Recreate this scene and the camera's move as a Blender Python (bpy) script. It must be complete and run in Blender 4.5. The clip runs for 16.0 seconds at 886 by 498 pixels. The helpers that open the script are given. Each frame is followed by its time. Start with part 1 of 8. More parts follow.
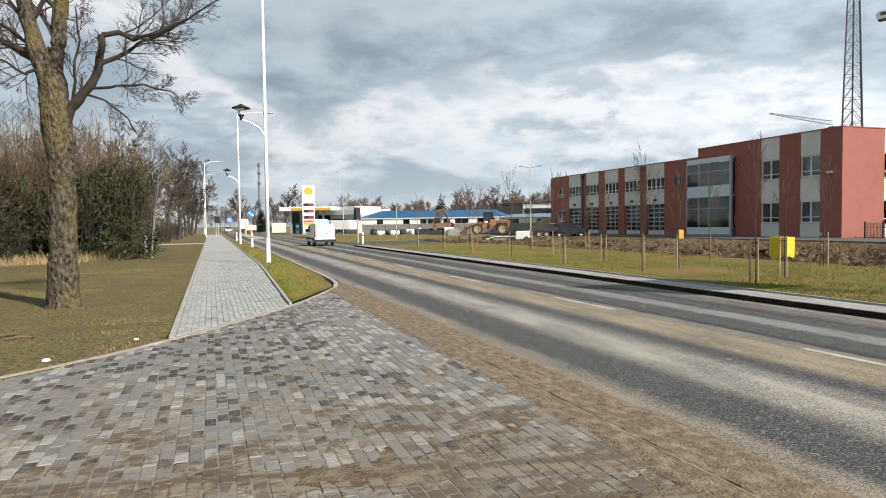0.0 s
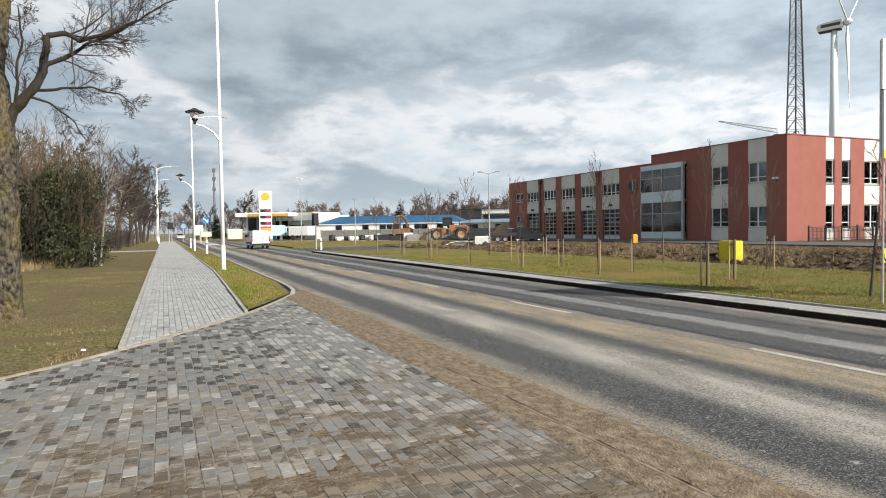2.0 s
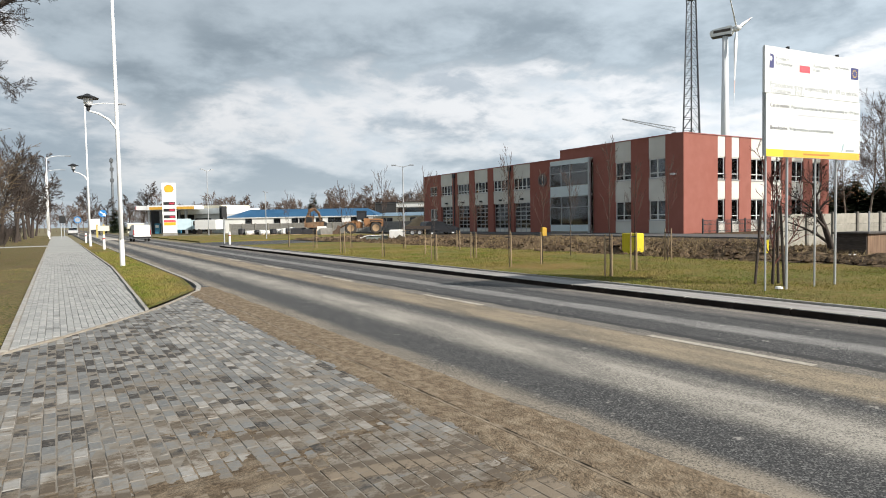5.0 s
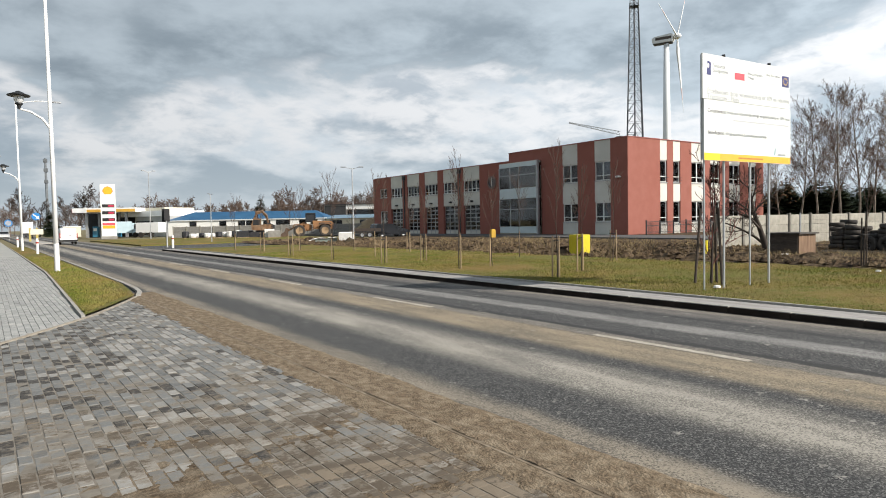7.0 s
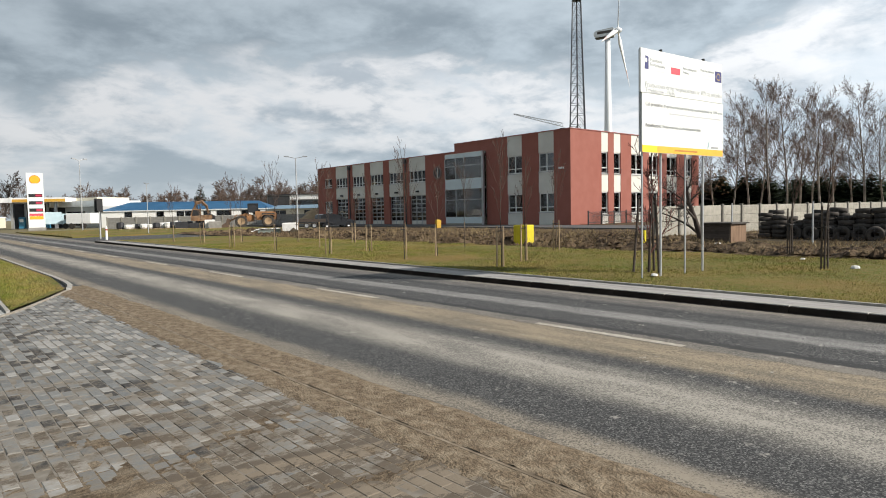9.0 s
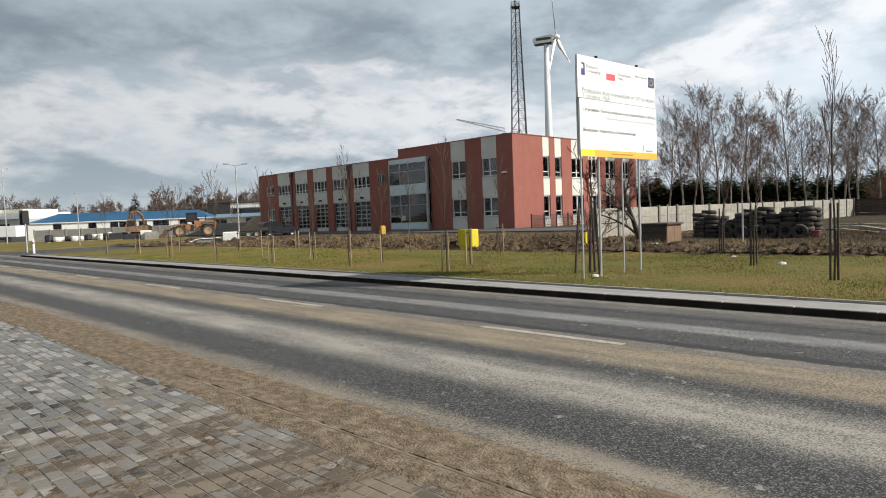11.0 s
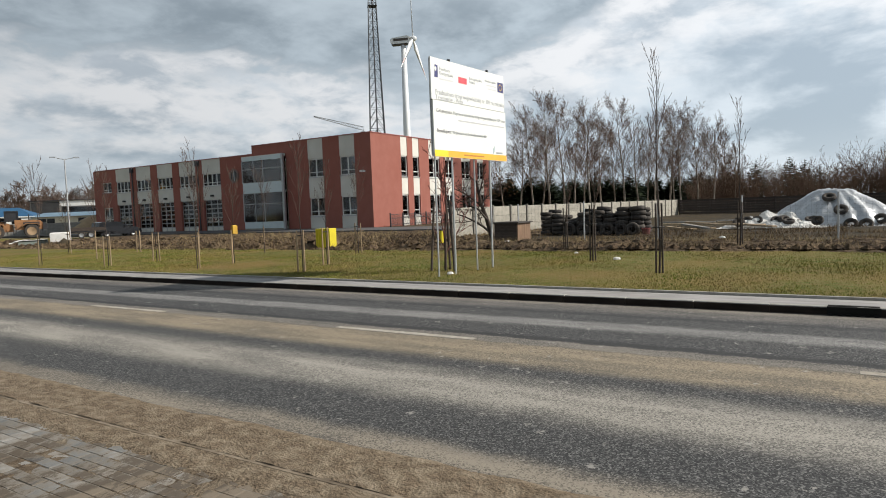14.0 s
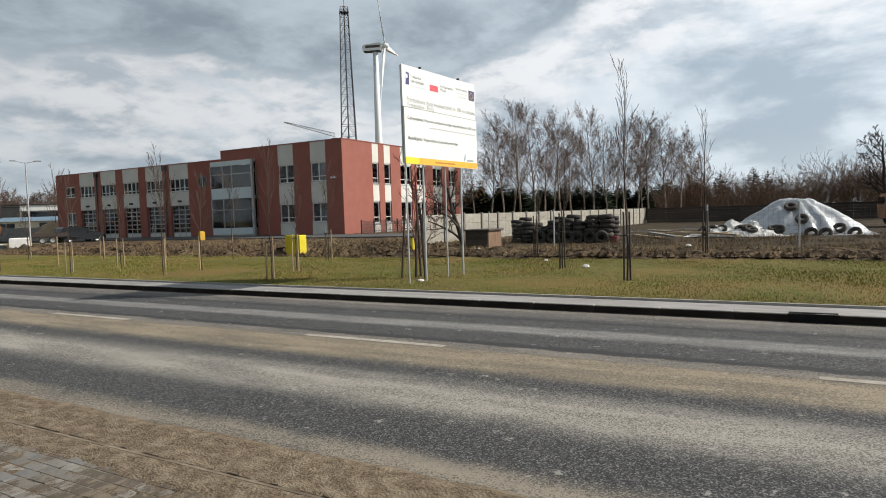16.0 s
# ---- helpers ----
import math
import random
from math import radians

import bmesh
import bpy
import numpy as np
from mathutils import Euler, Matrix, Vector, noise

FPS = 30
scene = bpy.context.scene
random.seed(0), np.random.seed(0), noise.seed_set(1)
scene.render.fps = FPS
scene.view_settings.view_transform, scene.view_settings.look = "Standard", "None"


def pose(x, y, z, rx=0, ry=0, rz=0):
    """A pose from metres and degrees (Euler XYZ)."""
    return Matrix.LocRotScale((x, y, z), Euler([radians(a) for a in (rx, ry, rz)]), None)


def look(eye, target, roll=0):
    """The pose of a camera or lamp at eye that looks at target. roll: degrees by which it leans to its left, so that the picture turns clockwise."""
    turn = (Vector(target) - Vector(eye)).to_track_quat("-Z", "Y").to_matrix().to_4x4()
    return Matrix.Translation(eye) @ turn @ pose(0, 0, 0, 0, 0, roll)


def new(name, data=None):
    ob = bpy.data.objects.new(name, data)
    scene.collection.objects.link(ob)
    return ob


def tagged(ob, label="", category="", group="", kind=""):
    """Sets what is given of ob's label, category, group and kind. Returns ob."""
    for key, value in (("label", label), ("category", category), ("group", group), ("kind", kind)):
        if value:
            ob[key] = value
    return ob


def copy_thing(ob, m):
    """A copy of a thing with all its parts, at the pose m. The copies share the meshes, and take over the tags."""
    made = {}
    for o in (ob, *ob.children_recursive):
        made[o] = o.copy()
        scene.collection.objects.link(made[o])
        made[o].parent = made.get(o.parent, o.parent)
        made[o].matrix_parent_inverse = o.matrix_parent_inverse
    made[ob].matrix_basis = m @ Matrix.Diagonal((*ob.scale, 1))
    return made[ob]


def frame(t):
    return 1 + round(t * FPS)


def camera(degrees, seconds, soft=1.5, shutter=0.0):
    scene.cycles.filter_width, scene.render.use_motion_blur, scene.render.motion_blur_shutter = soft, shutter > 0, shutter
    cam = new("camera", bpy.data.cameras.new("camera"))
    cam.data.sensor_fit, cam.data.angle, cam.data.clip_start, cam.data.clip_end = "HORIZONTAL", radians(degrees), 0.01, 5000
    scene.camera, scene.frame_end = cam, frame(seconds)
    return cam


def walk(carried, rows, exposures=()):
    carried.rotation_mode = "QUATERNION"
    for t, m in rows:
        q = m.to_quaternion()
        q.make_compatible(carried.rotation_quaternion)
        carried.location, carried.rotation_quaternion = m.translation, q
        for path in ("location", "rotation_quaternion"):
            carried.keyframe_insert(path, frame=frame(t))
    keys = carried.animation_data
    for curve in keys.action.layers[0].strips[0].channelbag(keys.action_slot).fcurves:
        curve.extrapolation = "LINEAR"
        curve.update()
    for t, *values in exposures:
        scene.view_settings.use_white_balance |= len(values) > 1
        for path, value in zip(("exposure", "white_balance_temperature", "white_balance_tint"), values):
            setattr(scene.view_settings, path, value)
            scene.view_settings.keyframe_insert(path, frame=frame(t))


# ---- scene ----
PATH = [
    (0.0, pose(0.120, 0.329, 1.6, 87.72, 0.71, -20.06)),
    (0.5, pose(0.125, 0.327, 1.6, 87.90, 0.93, -21.01)),
    (1.0, pose(0.131, 0.324, 1.6, 87.89, 0.92, -22.06)),
    (1.5, pose(0.137, 0.322, 1.6, 88.06, 0.85, -22.97)),
    (2.0, pose(0.141, 0.320, 1.6, 88.16, 0.94, -23.71)),
    (2.5, pose(0.144, 0.319, 1.6, 88.02, 0.88, -24.23)),
    (3.0, pose(0.151, 0.316, 1.6, 87.90, 0.93, -25.57)),
    (3.5, pose(0.159, 0.312, 1.6, 88.01, 0.94, -27.02)),
    (4.0, pose(0.169, 0.307, 1.6, 87.68, 0.75, -28.80)),
    (6.5, pose(0.198, 0.289, 1.6, 87.61, 1.45, -34.39)),
    (7.0, pose(0.205, 0.284, 1.6, 87.54, 1.17, -35.82)),
    (7.5, pose(0.211, 0.279, 1.6, 87.54, 1.22, -37.02)),
    (8.0, pose(0.215, 0.277, 1.6, 87.28, 1.28, -37.81)),
    (8.5, pose(0.220, 0.272, 1.6, 86.86, 1.20, -39.00)),
    (9.0, pose(0.228, 0.266, 1.6, 86.58, 1.18, -40.66)),
    (11.5, pose(0.261, 0.234, 1.6, 87.10, 2.22, -48.15)),
    (12.0, pose(0.273, 0.219, 1.6, 87.17, 2.05, -51.30)),
    (12.5, pose(0.279, 0.212, 1.6, 87.22, 2.24, -52.73)),
    (13.0, pose(0.285, 0.203, 1.6, 86.75, 2.29, -54.63)),
    (13.5, pose(0.292, 0.193, 1.6, 86.34, 2.22, -56.54)),
    (14.0, pose(0.297, 0.185, 1.6, 86.35, 2.13, -58.15)),
    (14.5, pose(0.300, 0.180, 1.6, 86.13, 2.06, -59.06)),
    (15.0, pose(0.303, 0.176, 1.6, 86.30, 2.01, -59.82)),
    (15.5, pose(0.305, 0.171, 1.6, 86.46, 1.54, -60.72)),
    (16.0, pose(0.305, 0.171, 1.6, 86.91, 1.80, -60.71)),
]
cam = camera(69.75, 16.0, 1.0)
walk(cam, PATH, ((0.0, 0.60), (4.0, 0.54), (9.0, 0.37), (12.5, 0.24), (16.0, 0.18)))

# ---------------------------------------------------------------- light
SUN_AZ, SUN_EL = 150.0, 33.0
world = bpy.data.worlds.new("sky")
scene.world = world
world.use_nodes = True


def build_sky():
    """A broken cloud deck: pale grey low down, a white cumulus bank, and a dark deck carried on unseen overhead."""
    nt = world.node_tree
    nt.nodes.clear()
    N, L = nt.nodes.new, nt.links.new

    def put(socket, v):
        if isinstance(v, (int, float)):
            socket.default_value = v
        else:
            L(v, socket)

    def calc(op, p, q=0.0, r=0.0):
        n = N("ShaderNodeMath")
        n.operation = op
        put(n.inputs[0], p); put(n.inputs[1], q); put(n.inputs[2], r)
        return n.outputs[0]

    def ease(x, x0, x1, y0=0.0, y1=1.0):
        n = N("ShaderNodeMapRange")
        n.interpolation_type = "SMOOTHSTEP"
        put(n.inputs[0], x)
        for i, w in enumerate((x0, x1, y0, y1)):
            n.inputs[i + 1].default_value = w
        return n.outputs[0]

    def cloud(scale, detail, rough, shift):
        mp = N("ShaderNodeMapping")
        mp.inputs["Location"].default_value = shift
        L(plane, mp.inputs[0])
        n = N("ShaderNodeTexNoise")
        n.inputs["Scale"].default_value, n.inputs["Detail"].default_value, n.inputs["Roughness"].default_value = scale, detail, rough
        n.inputs["Distortion"].default_value = 0.2
        L(mp.outputs[0], n.inputs["Vector"])
        return n.outputs["Fac"]

    def blend(fac, c0, c1):
        n = N("ShaderNodeMix")
        n.data_type = "RGBA"
        put(n.inputs[0], fac)
        for k, c in ((6, c0), (7, c1)):
            if isinstance(c, tuple):
                n.inputs[k].default_value = (*c, 1)
            else:
                L(c, n.inputs[k])
        return n.outputs[2]

    out, bg = N("ShaderNodeOutputWorld"), N("ShaderNodeBackground")
    L(bg.outputs[0], out.inputs[0])
    sky = N("ShaderNodeTexSky")
    sky.sky_type, sky.sun_disc = "NISHITA", False
    sky.sun_elevation, sky.sun_rotation = radians(SUN_EL), radians(SUN_AZ)
    tc, sep = N("ShaderNodeTexCoord"), N("ShaderNodeSeparateXYZ")
    L(tc.outputs["Generated"], sep.inputs[0])
    z = calc("MAXIMUM", sep.outputs[2], 0.0)
    # a flat cloud deck seen in perspective
    zd = calc("ADD", z, 0.30)
    com = N("ShaderNodeCombineXYZ")
    L(calc("DIVIDE", sep.outputs[0], zd), com.inputs[0]); L(calc("DIVIDE", sep.outputs[1], zd), com.inputs[1])
    L(calc("MULTIPLY", z, 2.0), com.inputs[2])
    plane = com.outputs[0]
    broad, mid, fine = cloud(0.9, 4, 0.5, CLOUD_SHIFT), cloud(2.4, 9, 0.56, (3.1, 7.7, 1.0)), cloud(6.5, 9, 0.58, (8.4, 1.2, 5.0))
    az = calc("ARCTAN2", sep.outputs[0], sep.outputs[1])
    # the deck's ragged lower rim: lowest ahead down the road, lifting aside
    rim = calc("ADD", z, calc("MULTIPLY_ADD", mid, 0.20, -0.10))
    rim = calc("ADD", rim, calc("MULTIPLY_ADD", fine, 0.09, -0.045))
    rim = calc("ADD", rim, calc("MULTIPLY_ADD", broad, 0.16, -0.08))
    rim = calc("SUBTRACT", rim, ease(az, radians(60), radians(84), 0.0, 0.11))
    rim = calc("SUBTRACT", rim, ease(az, radians(9), radians(-7), 0.0, 0.16))
    # out of view to the west, deck added again to dim shaded fronts
    rim = calc("ADD", rim, ease(az, radians(-25), radians(-55), 0.0, 0.20))
    rim = calc("ADD", rim, ease(az, radians(16), radians(8), 0.0, 0.05))
    deck = ease(rim, RIM, RIM + 0.035)
    bank = calc("MULTIPLY", ease(rim, RIM - 0.11, RIM - 0.015), ease(fine, 0.34, 0.60, 0.25, 1.0))
    grey = blend(ease(mid, 0.38, 0.62), (0.43, 0.515, 0.595), (0.75, 0.83, 0.90))
    grey = blend(bank, grey, (0.95, 0.965, 0.985))
    dark = blend(ease(calc("MULTIPLY_ADD", fine, 0.4, calc("MULTIPLY", mid, 0.6)), 0.36, 0.62), (0.32, 0.385, 0.44), (0.585, 0.675, 0.745))
    dark = blend(ease(rim, RIM + 0.04, RIM + 0.17, 0.0, 0.6), dark, (0.62, 0.705, 0.77))
    # above the view the deck is darkened further to cut ambient light
    dark = blend(ease(z, 0.38, 0.75), dark, (0.24, 0.275, 0.305))
    col = blend(deck, grey, dark)
    # thin haze towards the horizon
    col = blend(ease(z, 0.0, 0.11, 0.7, 0.0), col, (0.62, 0.71, 0.785))
    # a little open sky shines through
    dim = N("ShaderNodeMix"); dim.data_type = "RGBA"; dim.blend_type = "MULTIPLY"
    dim.inputs[0].default_value = 1.0
    dim.inputs[7].default_value = (0.1, 0.1, 0.1, 1)
    L(sky.outputs[0], dim.inputs[6])
    col = blend(0.92, dim.outputs[2], col)
    # brighter towards the veiled sun
    dt = N("ShaderNodeVectorMath"); dt.operation = "DOT_PRODUCT"
    a, e_ = radians(SUN_AZ), radians(SUN_EL)
    dt.inputs[1].default_value = (math.sin(a) * math.cos(e_), math.cos(a) * math.cos(e_), math.sin(e_))
    L(tc.outputs["Generated"], dt.inputs[0])
    mg = N("ShaderNodeVectorMath"); mg.operation = "SCALE"
    L(col, mg.inputs[0]); L(ease(dt.outputs["Value"], -0.8, 0.8, 0.92, 1.5), mg.inputs["Scale"])
    L(mg.outputs[0], bg.inputs[0])
    bg.inputs[1].default_value = SKY_STRENGTH


CLOUD_SHIFT, SKY_STRENGTH, RIM = (15.06, -52.31, 51.08), 0.635, 0.172
build_sky()
sun_data = bpy.data.lights.new("sun", "SUN")
sun_data.energy, sun_data.angle, sun_data.color = 5.0, radians(1.5), (1.0, 0.935, 0.85)
sun = new("sun", sun_data)
sx, sy = math.sin(radians(SUN_AZ)), math.cos(radians(SUN_AZ))
sun.matrix_world = look((60 * sx, 60 * sy, 60 * math.tan(radians(SUN_EL))), (0, 0, 0))
scene.view_settings.exposure = 0.0


# ---------------------------------------------------------------- materials
def mat(name, c1, c2=None, scale=8.0, rough=0.8, metal=0.0, bump=0.0, bscale=None, c3=None, scale3=0.6, amt3=0.5, rand=0.0, island=False, stretch=(1, 1, 1), spec=0.4, world_space=False):
    """Two colours mixed by a noise, a third by a broader one, and fine relief."""
    m = bpy.data.materials.new(name)
    m.use_nodes = True
    nt = m.node_tree
    N, L = nt.nodes.new, nt.links.new
    b = nt.nodes["Principled BSDF"]
    b.inputs["Metallic"].default_value = metal
    b.inputs["Specular IOR Level"].default_value = spec
    c2 = c2 or tuple(0.75 * c for c in c1)
    if world_space:
        src = N("ShaderNodeNewGeometry").outputs["Position"]
    else:
        src = N("ShaderNodeTexCoord").outputs["Object"]
    mp = N("ShaderNodeMapping")
    mp.inputs["Scale"].default_value = stretch
    L(src, mp.inputs[0])
    n1 = N("ShaderNodeTexNoise")
    n1.inputs["Scale"].default_value, n1.inputs["Detail"].default_value = scale, 6
    L(mp.outputs[0], n1.inputs["Vector"])
    r = N("ShaderNodeMapRange")
    r.inputs[1].default_value, r.inputs[2].default_value = 0.33, 0.67
    L(n1.outputs["Fac"], r.inputs[0])
    mx = N("ShaderNodeMix"); mx.data_type = "RGBA"
    mx.inputs[6].default_value, mx.inputs[7].default_value = (*c1, 1), (*c2, 1)
    L(r.outputs[0], mx.inputs[0])
    col = mx.outputs[2]
    if c3:
        n3 = N("ShaderNodeTexNoise")
        n3.inputs["Scale"].default_value, n3.inputs["Detail"].default_value = scale3, 5
        L(mp.outputs[0], n3.inputs["Vector"])
        r3 = N("ShaderNodeMapRange")
        r3.inputs[1].default_value, r3.inputs[2].default_value, r3.inputs[4].default_value = 0.45, 0.68, amt3
        L(n3.outputs["Fac"], r3.inputs[0])
        m3 = N("ShaderNodeMix"); m3.data_type = "RGBA"
        m3.inputs[7].default_value = (*c3, 1)
        L(r3.outputs[0], m3.inputs[0]); L(col, m3.inputs[6])
        col = m3.outputs[2]
    if rand:
        g = N("ShaderNodeNewGeometry").outputs["Random Per Island"] if island else N("ShaderNodeObjectInfo").outputs["Random"]
        rr = N("ShaderNodeMapRange")
        rr.inputs[3].default_value, rr.inputs[4].default_value = 1 - rand, 1 + rand
        L(g, rr.inputs[0])
        hv = N("ShaderNodeHueSaturation")
        L(rr.outputs[0], hv.inputs["Value"]); L(col, hv.inputs["Color"])
        col = hv.outputs[0]
    L(col, b.inputs["Base Color"])
    rg = N("ShaderNodeMapRange")
    rg.inputs[3].default_value, rg.inputs[4].default_value = max(0.02, rough - 0.08), min(1, rough + 0.08)
    L(n1.outputs["Fac"], rg.inputs[0]); L(rg.outputs[0], b.inputs["Roughness"])
    if bump:
        nb = N("ShaderNodeTexNoise")
        nb.inputs["Scale"].default_value, nb.inputs["Detail"].default_value = bscale or scale * 3, 4
        L(mp.outputs[0], nb.inputs["Vector"])
        bp = N("ShaderNodeBump")
        bp.inputs["Strength"].default_value, bp.inputs["Distance"].default_value = min(1, bump * 10), bump
        L(nb.outputs["Fac"], bp.inputs["Height"]); L(bp.outputs[0], b.inputs["Normal"])
    return m


def glow(name, c, strength):
    m = bpy.data.materials.new(name)
    m.use_nodes = True
    b = m.node_tree.nodes["Principled BSDF"]
    b.inputs["Base Color"].default_value = (*c, 1)
    b.inputs["Emission Color"].default_value = (*c, 1)
    b.inputs["Emission Strength"].default_value = strength
    return m


def glass(name, tint=(0.05, 0.06, 0.07), rough=0.04, ior=1.55):
    m = bpy.data.materials.new(name)
    m.use_nodes = True
    nt = m.node_tree
    N, L = nt.nodes.new, nt.links.new
    out = nt.nodes["Material Output"]
    nt.nodes.remove(nt.nodes["Principled BSDF"])
    fr, tr, gl, mx = N("ShaderNodeFresnel"), N("ShaderNodeBsdfTransparent"), N("ShaderNodeBsdfGlossy"), N("ShaderNodeMixShader")
    fr.inputs[0].default_value = ior
    tr.inputs[0].default_value = (*[0.4 + 3 * c for c in tint], 1)
    gl.inputs["Roughness"].default_value = rough
    L(fr.outputs[0], mx.inputs[0]); L(tr.outputs[0], mx.inputs[1]); L(gl.outputs[0], mx.inputs[2])
    L(mx.outputs[0], out.inputs[0])
    return m


def band(N, L, x, a0, a1, b0, b1):
    """1 between a1 and b0 of the value x, falling to 0 at a0 and b1."""
    up, dn, mu = N("ShaderNodeMapRange"), N("ShaderNodeMapRange"), N("ShaderNodeMath")
    up.interpolation_type = dn.interpolation_type = "SMOOTHSTEP"
    up.inputs[1].default_value, up.inputs[2].default_value = a0, a1
    dn.inputs[1].default_value, dn.inputs[2].default_value, dn.inputs[3].default_value, dn.inputs[4].default_value = b0, b1, 1, 0
    mu.operation = "MULTIPLY"
    L(x, up.inputs[0]); L(x, dn.inputs[0]); L(up.outputs[0], mu.inputs[0]); L(dn.outputs[0], mu.inputs[1])
    return mu.outputs[0]


def asphalt_material():
    """Worn asphalt with dust lying in bands between the wheel tracks and soil dragged along its near edge."""
    m = bpy.data.materials.new("asphalt")
    m.use_nodes = True
    nt = m.node_tree
    N, L = nt.nodes.new, nt.links.new
    b = nt.nodes["Principled BSDF"]
    pos = N("ShaderNodeNewGeometry").outputs["Position"]
    sep = N("ShaderNodeSeparateXYZ"); L(pos, sep.inputs[0])
    # along the road the stains are drawn out
    mp = N("ShaderNodeMapping"); mp.inputs["Scale"].default_value = (1.6, 0.12, 1); L(pos, mp.inputs[0])
    st = N("ShaderNodeTexNoise"); st.inputs["Scale"].default_value, st.inputs["Detail"].default_value = 1.6, 8
    st.inputs["Roughness"].default_value = 0.6
    L(mp.outputs[0], st.inputs["Vector"])
    ws = N("ShaderNodeMath"); ws.operation = "MULTIPLY_ADD"; ws.inputs[1].default_value, ws.inputs[2].default_value = 0.16, -0.08
    L(st.outputs["Fac"], ws.inputs[0])
    n2 = N("ShaderNodeTexNoise"); n2.inputs["Scale"].default_value, n2.inputs["Detail"].default_value = 3.0, 8
    L(pos, n2.inputs["Vector"])
    w2 = N("ShaderNodeMath"); w2.operation = "MULTIPLY_ADD"; w2.inputs[1].default_value, w2.inputs[2].default_value = 0.20, -0.10
    L(n2.outputs["Fac"], w2.inputs[0])
    xx, x2 = N("ShaderNodeMath"), N("ShaderNodeMath")
    xx.operation = x2.operation = "ADD"
    L(sep.outputs[0], xx.inputs[0]); L(ws.outputs[0], xx.inputs[1])
    L(xx.outputs[0], x2.inputs[0]); L(w2.outputs[0], x2.inputs[1])
    gr = N("ShaderNodeTexNoise"); gr.inputs["Scale"].default_value, gr.inputs["Detail"].default_value = 45, 8
    gr.inputs["Roughness"].default_value = 0.8
    L(pos, gr.inputs["Vector"])
    stone, sr, gsum = N("ShaderNodeTexVoronoi"), N("ShaderNodeSeparateColor"), N("ShaderNodeMix")
    stone.inputs["Scale"].default_value = 90
    L(pos, stone.inputs["Vector"]); L(stone.outputs["Color"], sr.inputs[0])
    gsum.inputs[0].default_value = 0.5
    L(gr.outputs["Fac"], gsum.inputs[2]); L(sr.outputs[0], gsum.inputs[3])
    grain = gsum.outputs[0]
    mp2 = N("ShaderNodeMapping"); mp2.inputs["Scale"].default_value = (2.6, 0.5, 1); L(pos, mp2.inputs[0])
    st2 = N("ShaderNodeTexNoise"); st2.inputs["Scale"].default_value, st2.inputs["Detail"].default_value = 1.3, 6
    st2.inputs["Roughness"].default_value = 0.5
    L(mp2.outputs[0], st2.inputs["Vector"])
    ramp = N("ShaderNodeValToRGB")
    e = ramp.color_ramp.elements
    e[0].position, e[0].color = 0.28, (0.014, 0.0145, 0.0155, 1)
    e[1].position, e[1].color = 0.78, (0.20, 0.198, 0.19, 1)
    k = e.new(0.52); k.color = (0.040, 0.040, 0.041, 1)
    k = e.new(0.64); k.color = (0.085, 0.085, 0.083, 1)
    L(grain, ramp.inputs[0])
    col = ramp.outputs[0]

    def lay(col, mask, c, amount, broken=True):
        am = N("ShaderNodeMath"); am.operation = "MULTIPLY"; am.inputs[1].default_value = amount
        L(mask, am.inputs[0])
        if broken:
            # dust settles unevenly: the grain and long streaks break it up
            bk = N("ShaderNodeMath"); bk.operation = "MULTIPLY"
            sm = N("ShaderNodeMapRange"); sm.inputs[1].default_value, sm.inputs[2].default_value = 0.34, 0.62
            sm.inputs[3].default_value, sm.inputs[4].default_value = 0.42, 1.2
            gs = N("ShaderNodeMath"); gs.operation = "MULTIPLY_ADD"; gs.inputs[1].default_value = 0.95
            L(grain, gs.inputs[0]); L(st2.outputs["Fac"], gs.inputs[2])
            gq = N("ShaderNodeMath"); gq.operation = "SUBTRACT"; gq.inputs[1].default_value = 0.475
            L(gs.outputs[0], gq.inputs[0]); L(gq.outputs[0], sm.inputs[0])
            L(am.outputs[0], bk.inputs[0]); L(sm.outputs[0], bk.inputs[1])
            bk.use_clamp = True
            am = bk
        mx = N("ShaderNodeMix"); mx.data_type = "RGBA"; mx.inputs[7].default_value = (*c, 1)
        L(am.outputs[0], mx.inputs[0]); L(col, mx.inputs[6])
        return mx.outputs[2]

    # dust between the wheel tracks, the joint along the crown, and the gutter
    for a0, a1, b0, b1, c, amount in (
            (3.45, 3.60, 3.68, 3.98, (0.27, 0.235, 0.185), 0.75), (4.40, 4.98, 5.22, 5.80, (0.345, 0.322, 0.28), 0.76),
            (5.85, 6.25, 6.85, 7.0, (0.285, 0.235, 0.165), 0.84), (6.90, 6.98, 7.18, 7.24, (0.25, 0.225, 0.19), 0.6),
            (7.95, 8.15, 8.40, 8.62, (0.29, 0.283, 0.27), 0.62), (9.2, 9.5, 9.75, 9.85, (0.24, 0.215, 0.19), 0.40), (9.72, 9.85, 10.2, 10.4, (0.30, 0.265, 0.22), 0.62)):
        col = lay(col, band(N, L, x2.outputs[0], a0, a1, b0, b1), c, amount)
    for a0, a1, b0, b1, amount in ((7.22, 7.26, 7.36, 7.44, 0.8), (9.0, 9.06, 9.14, 9.24, 0.6)):
        col = lay(col, band(N, L, x2.outputs[0], a0, a1, b0, b1), (0.022, 0.022, 0.023), amount, False)
    # light crumbs of dried mud
    vo = N("ShaderNodeTexVoronoi"); vo.inputs["Scale"].default_value = 4.2
    wob = N("ShaderNodeTexNoise"); wob.inputs["Scale"].default_value, wob.inputs["Detail"].default_value = 22, 4
    L(pos, wob.inputs["Vector"])
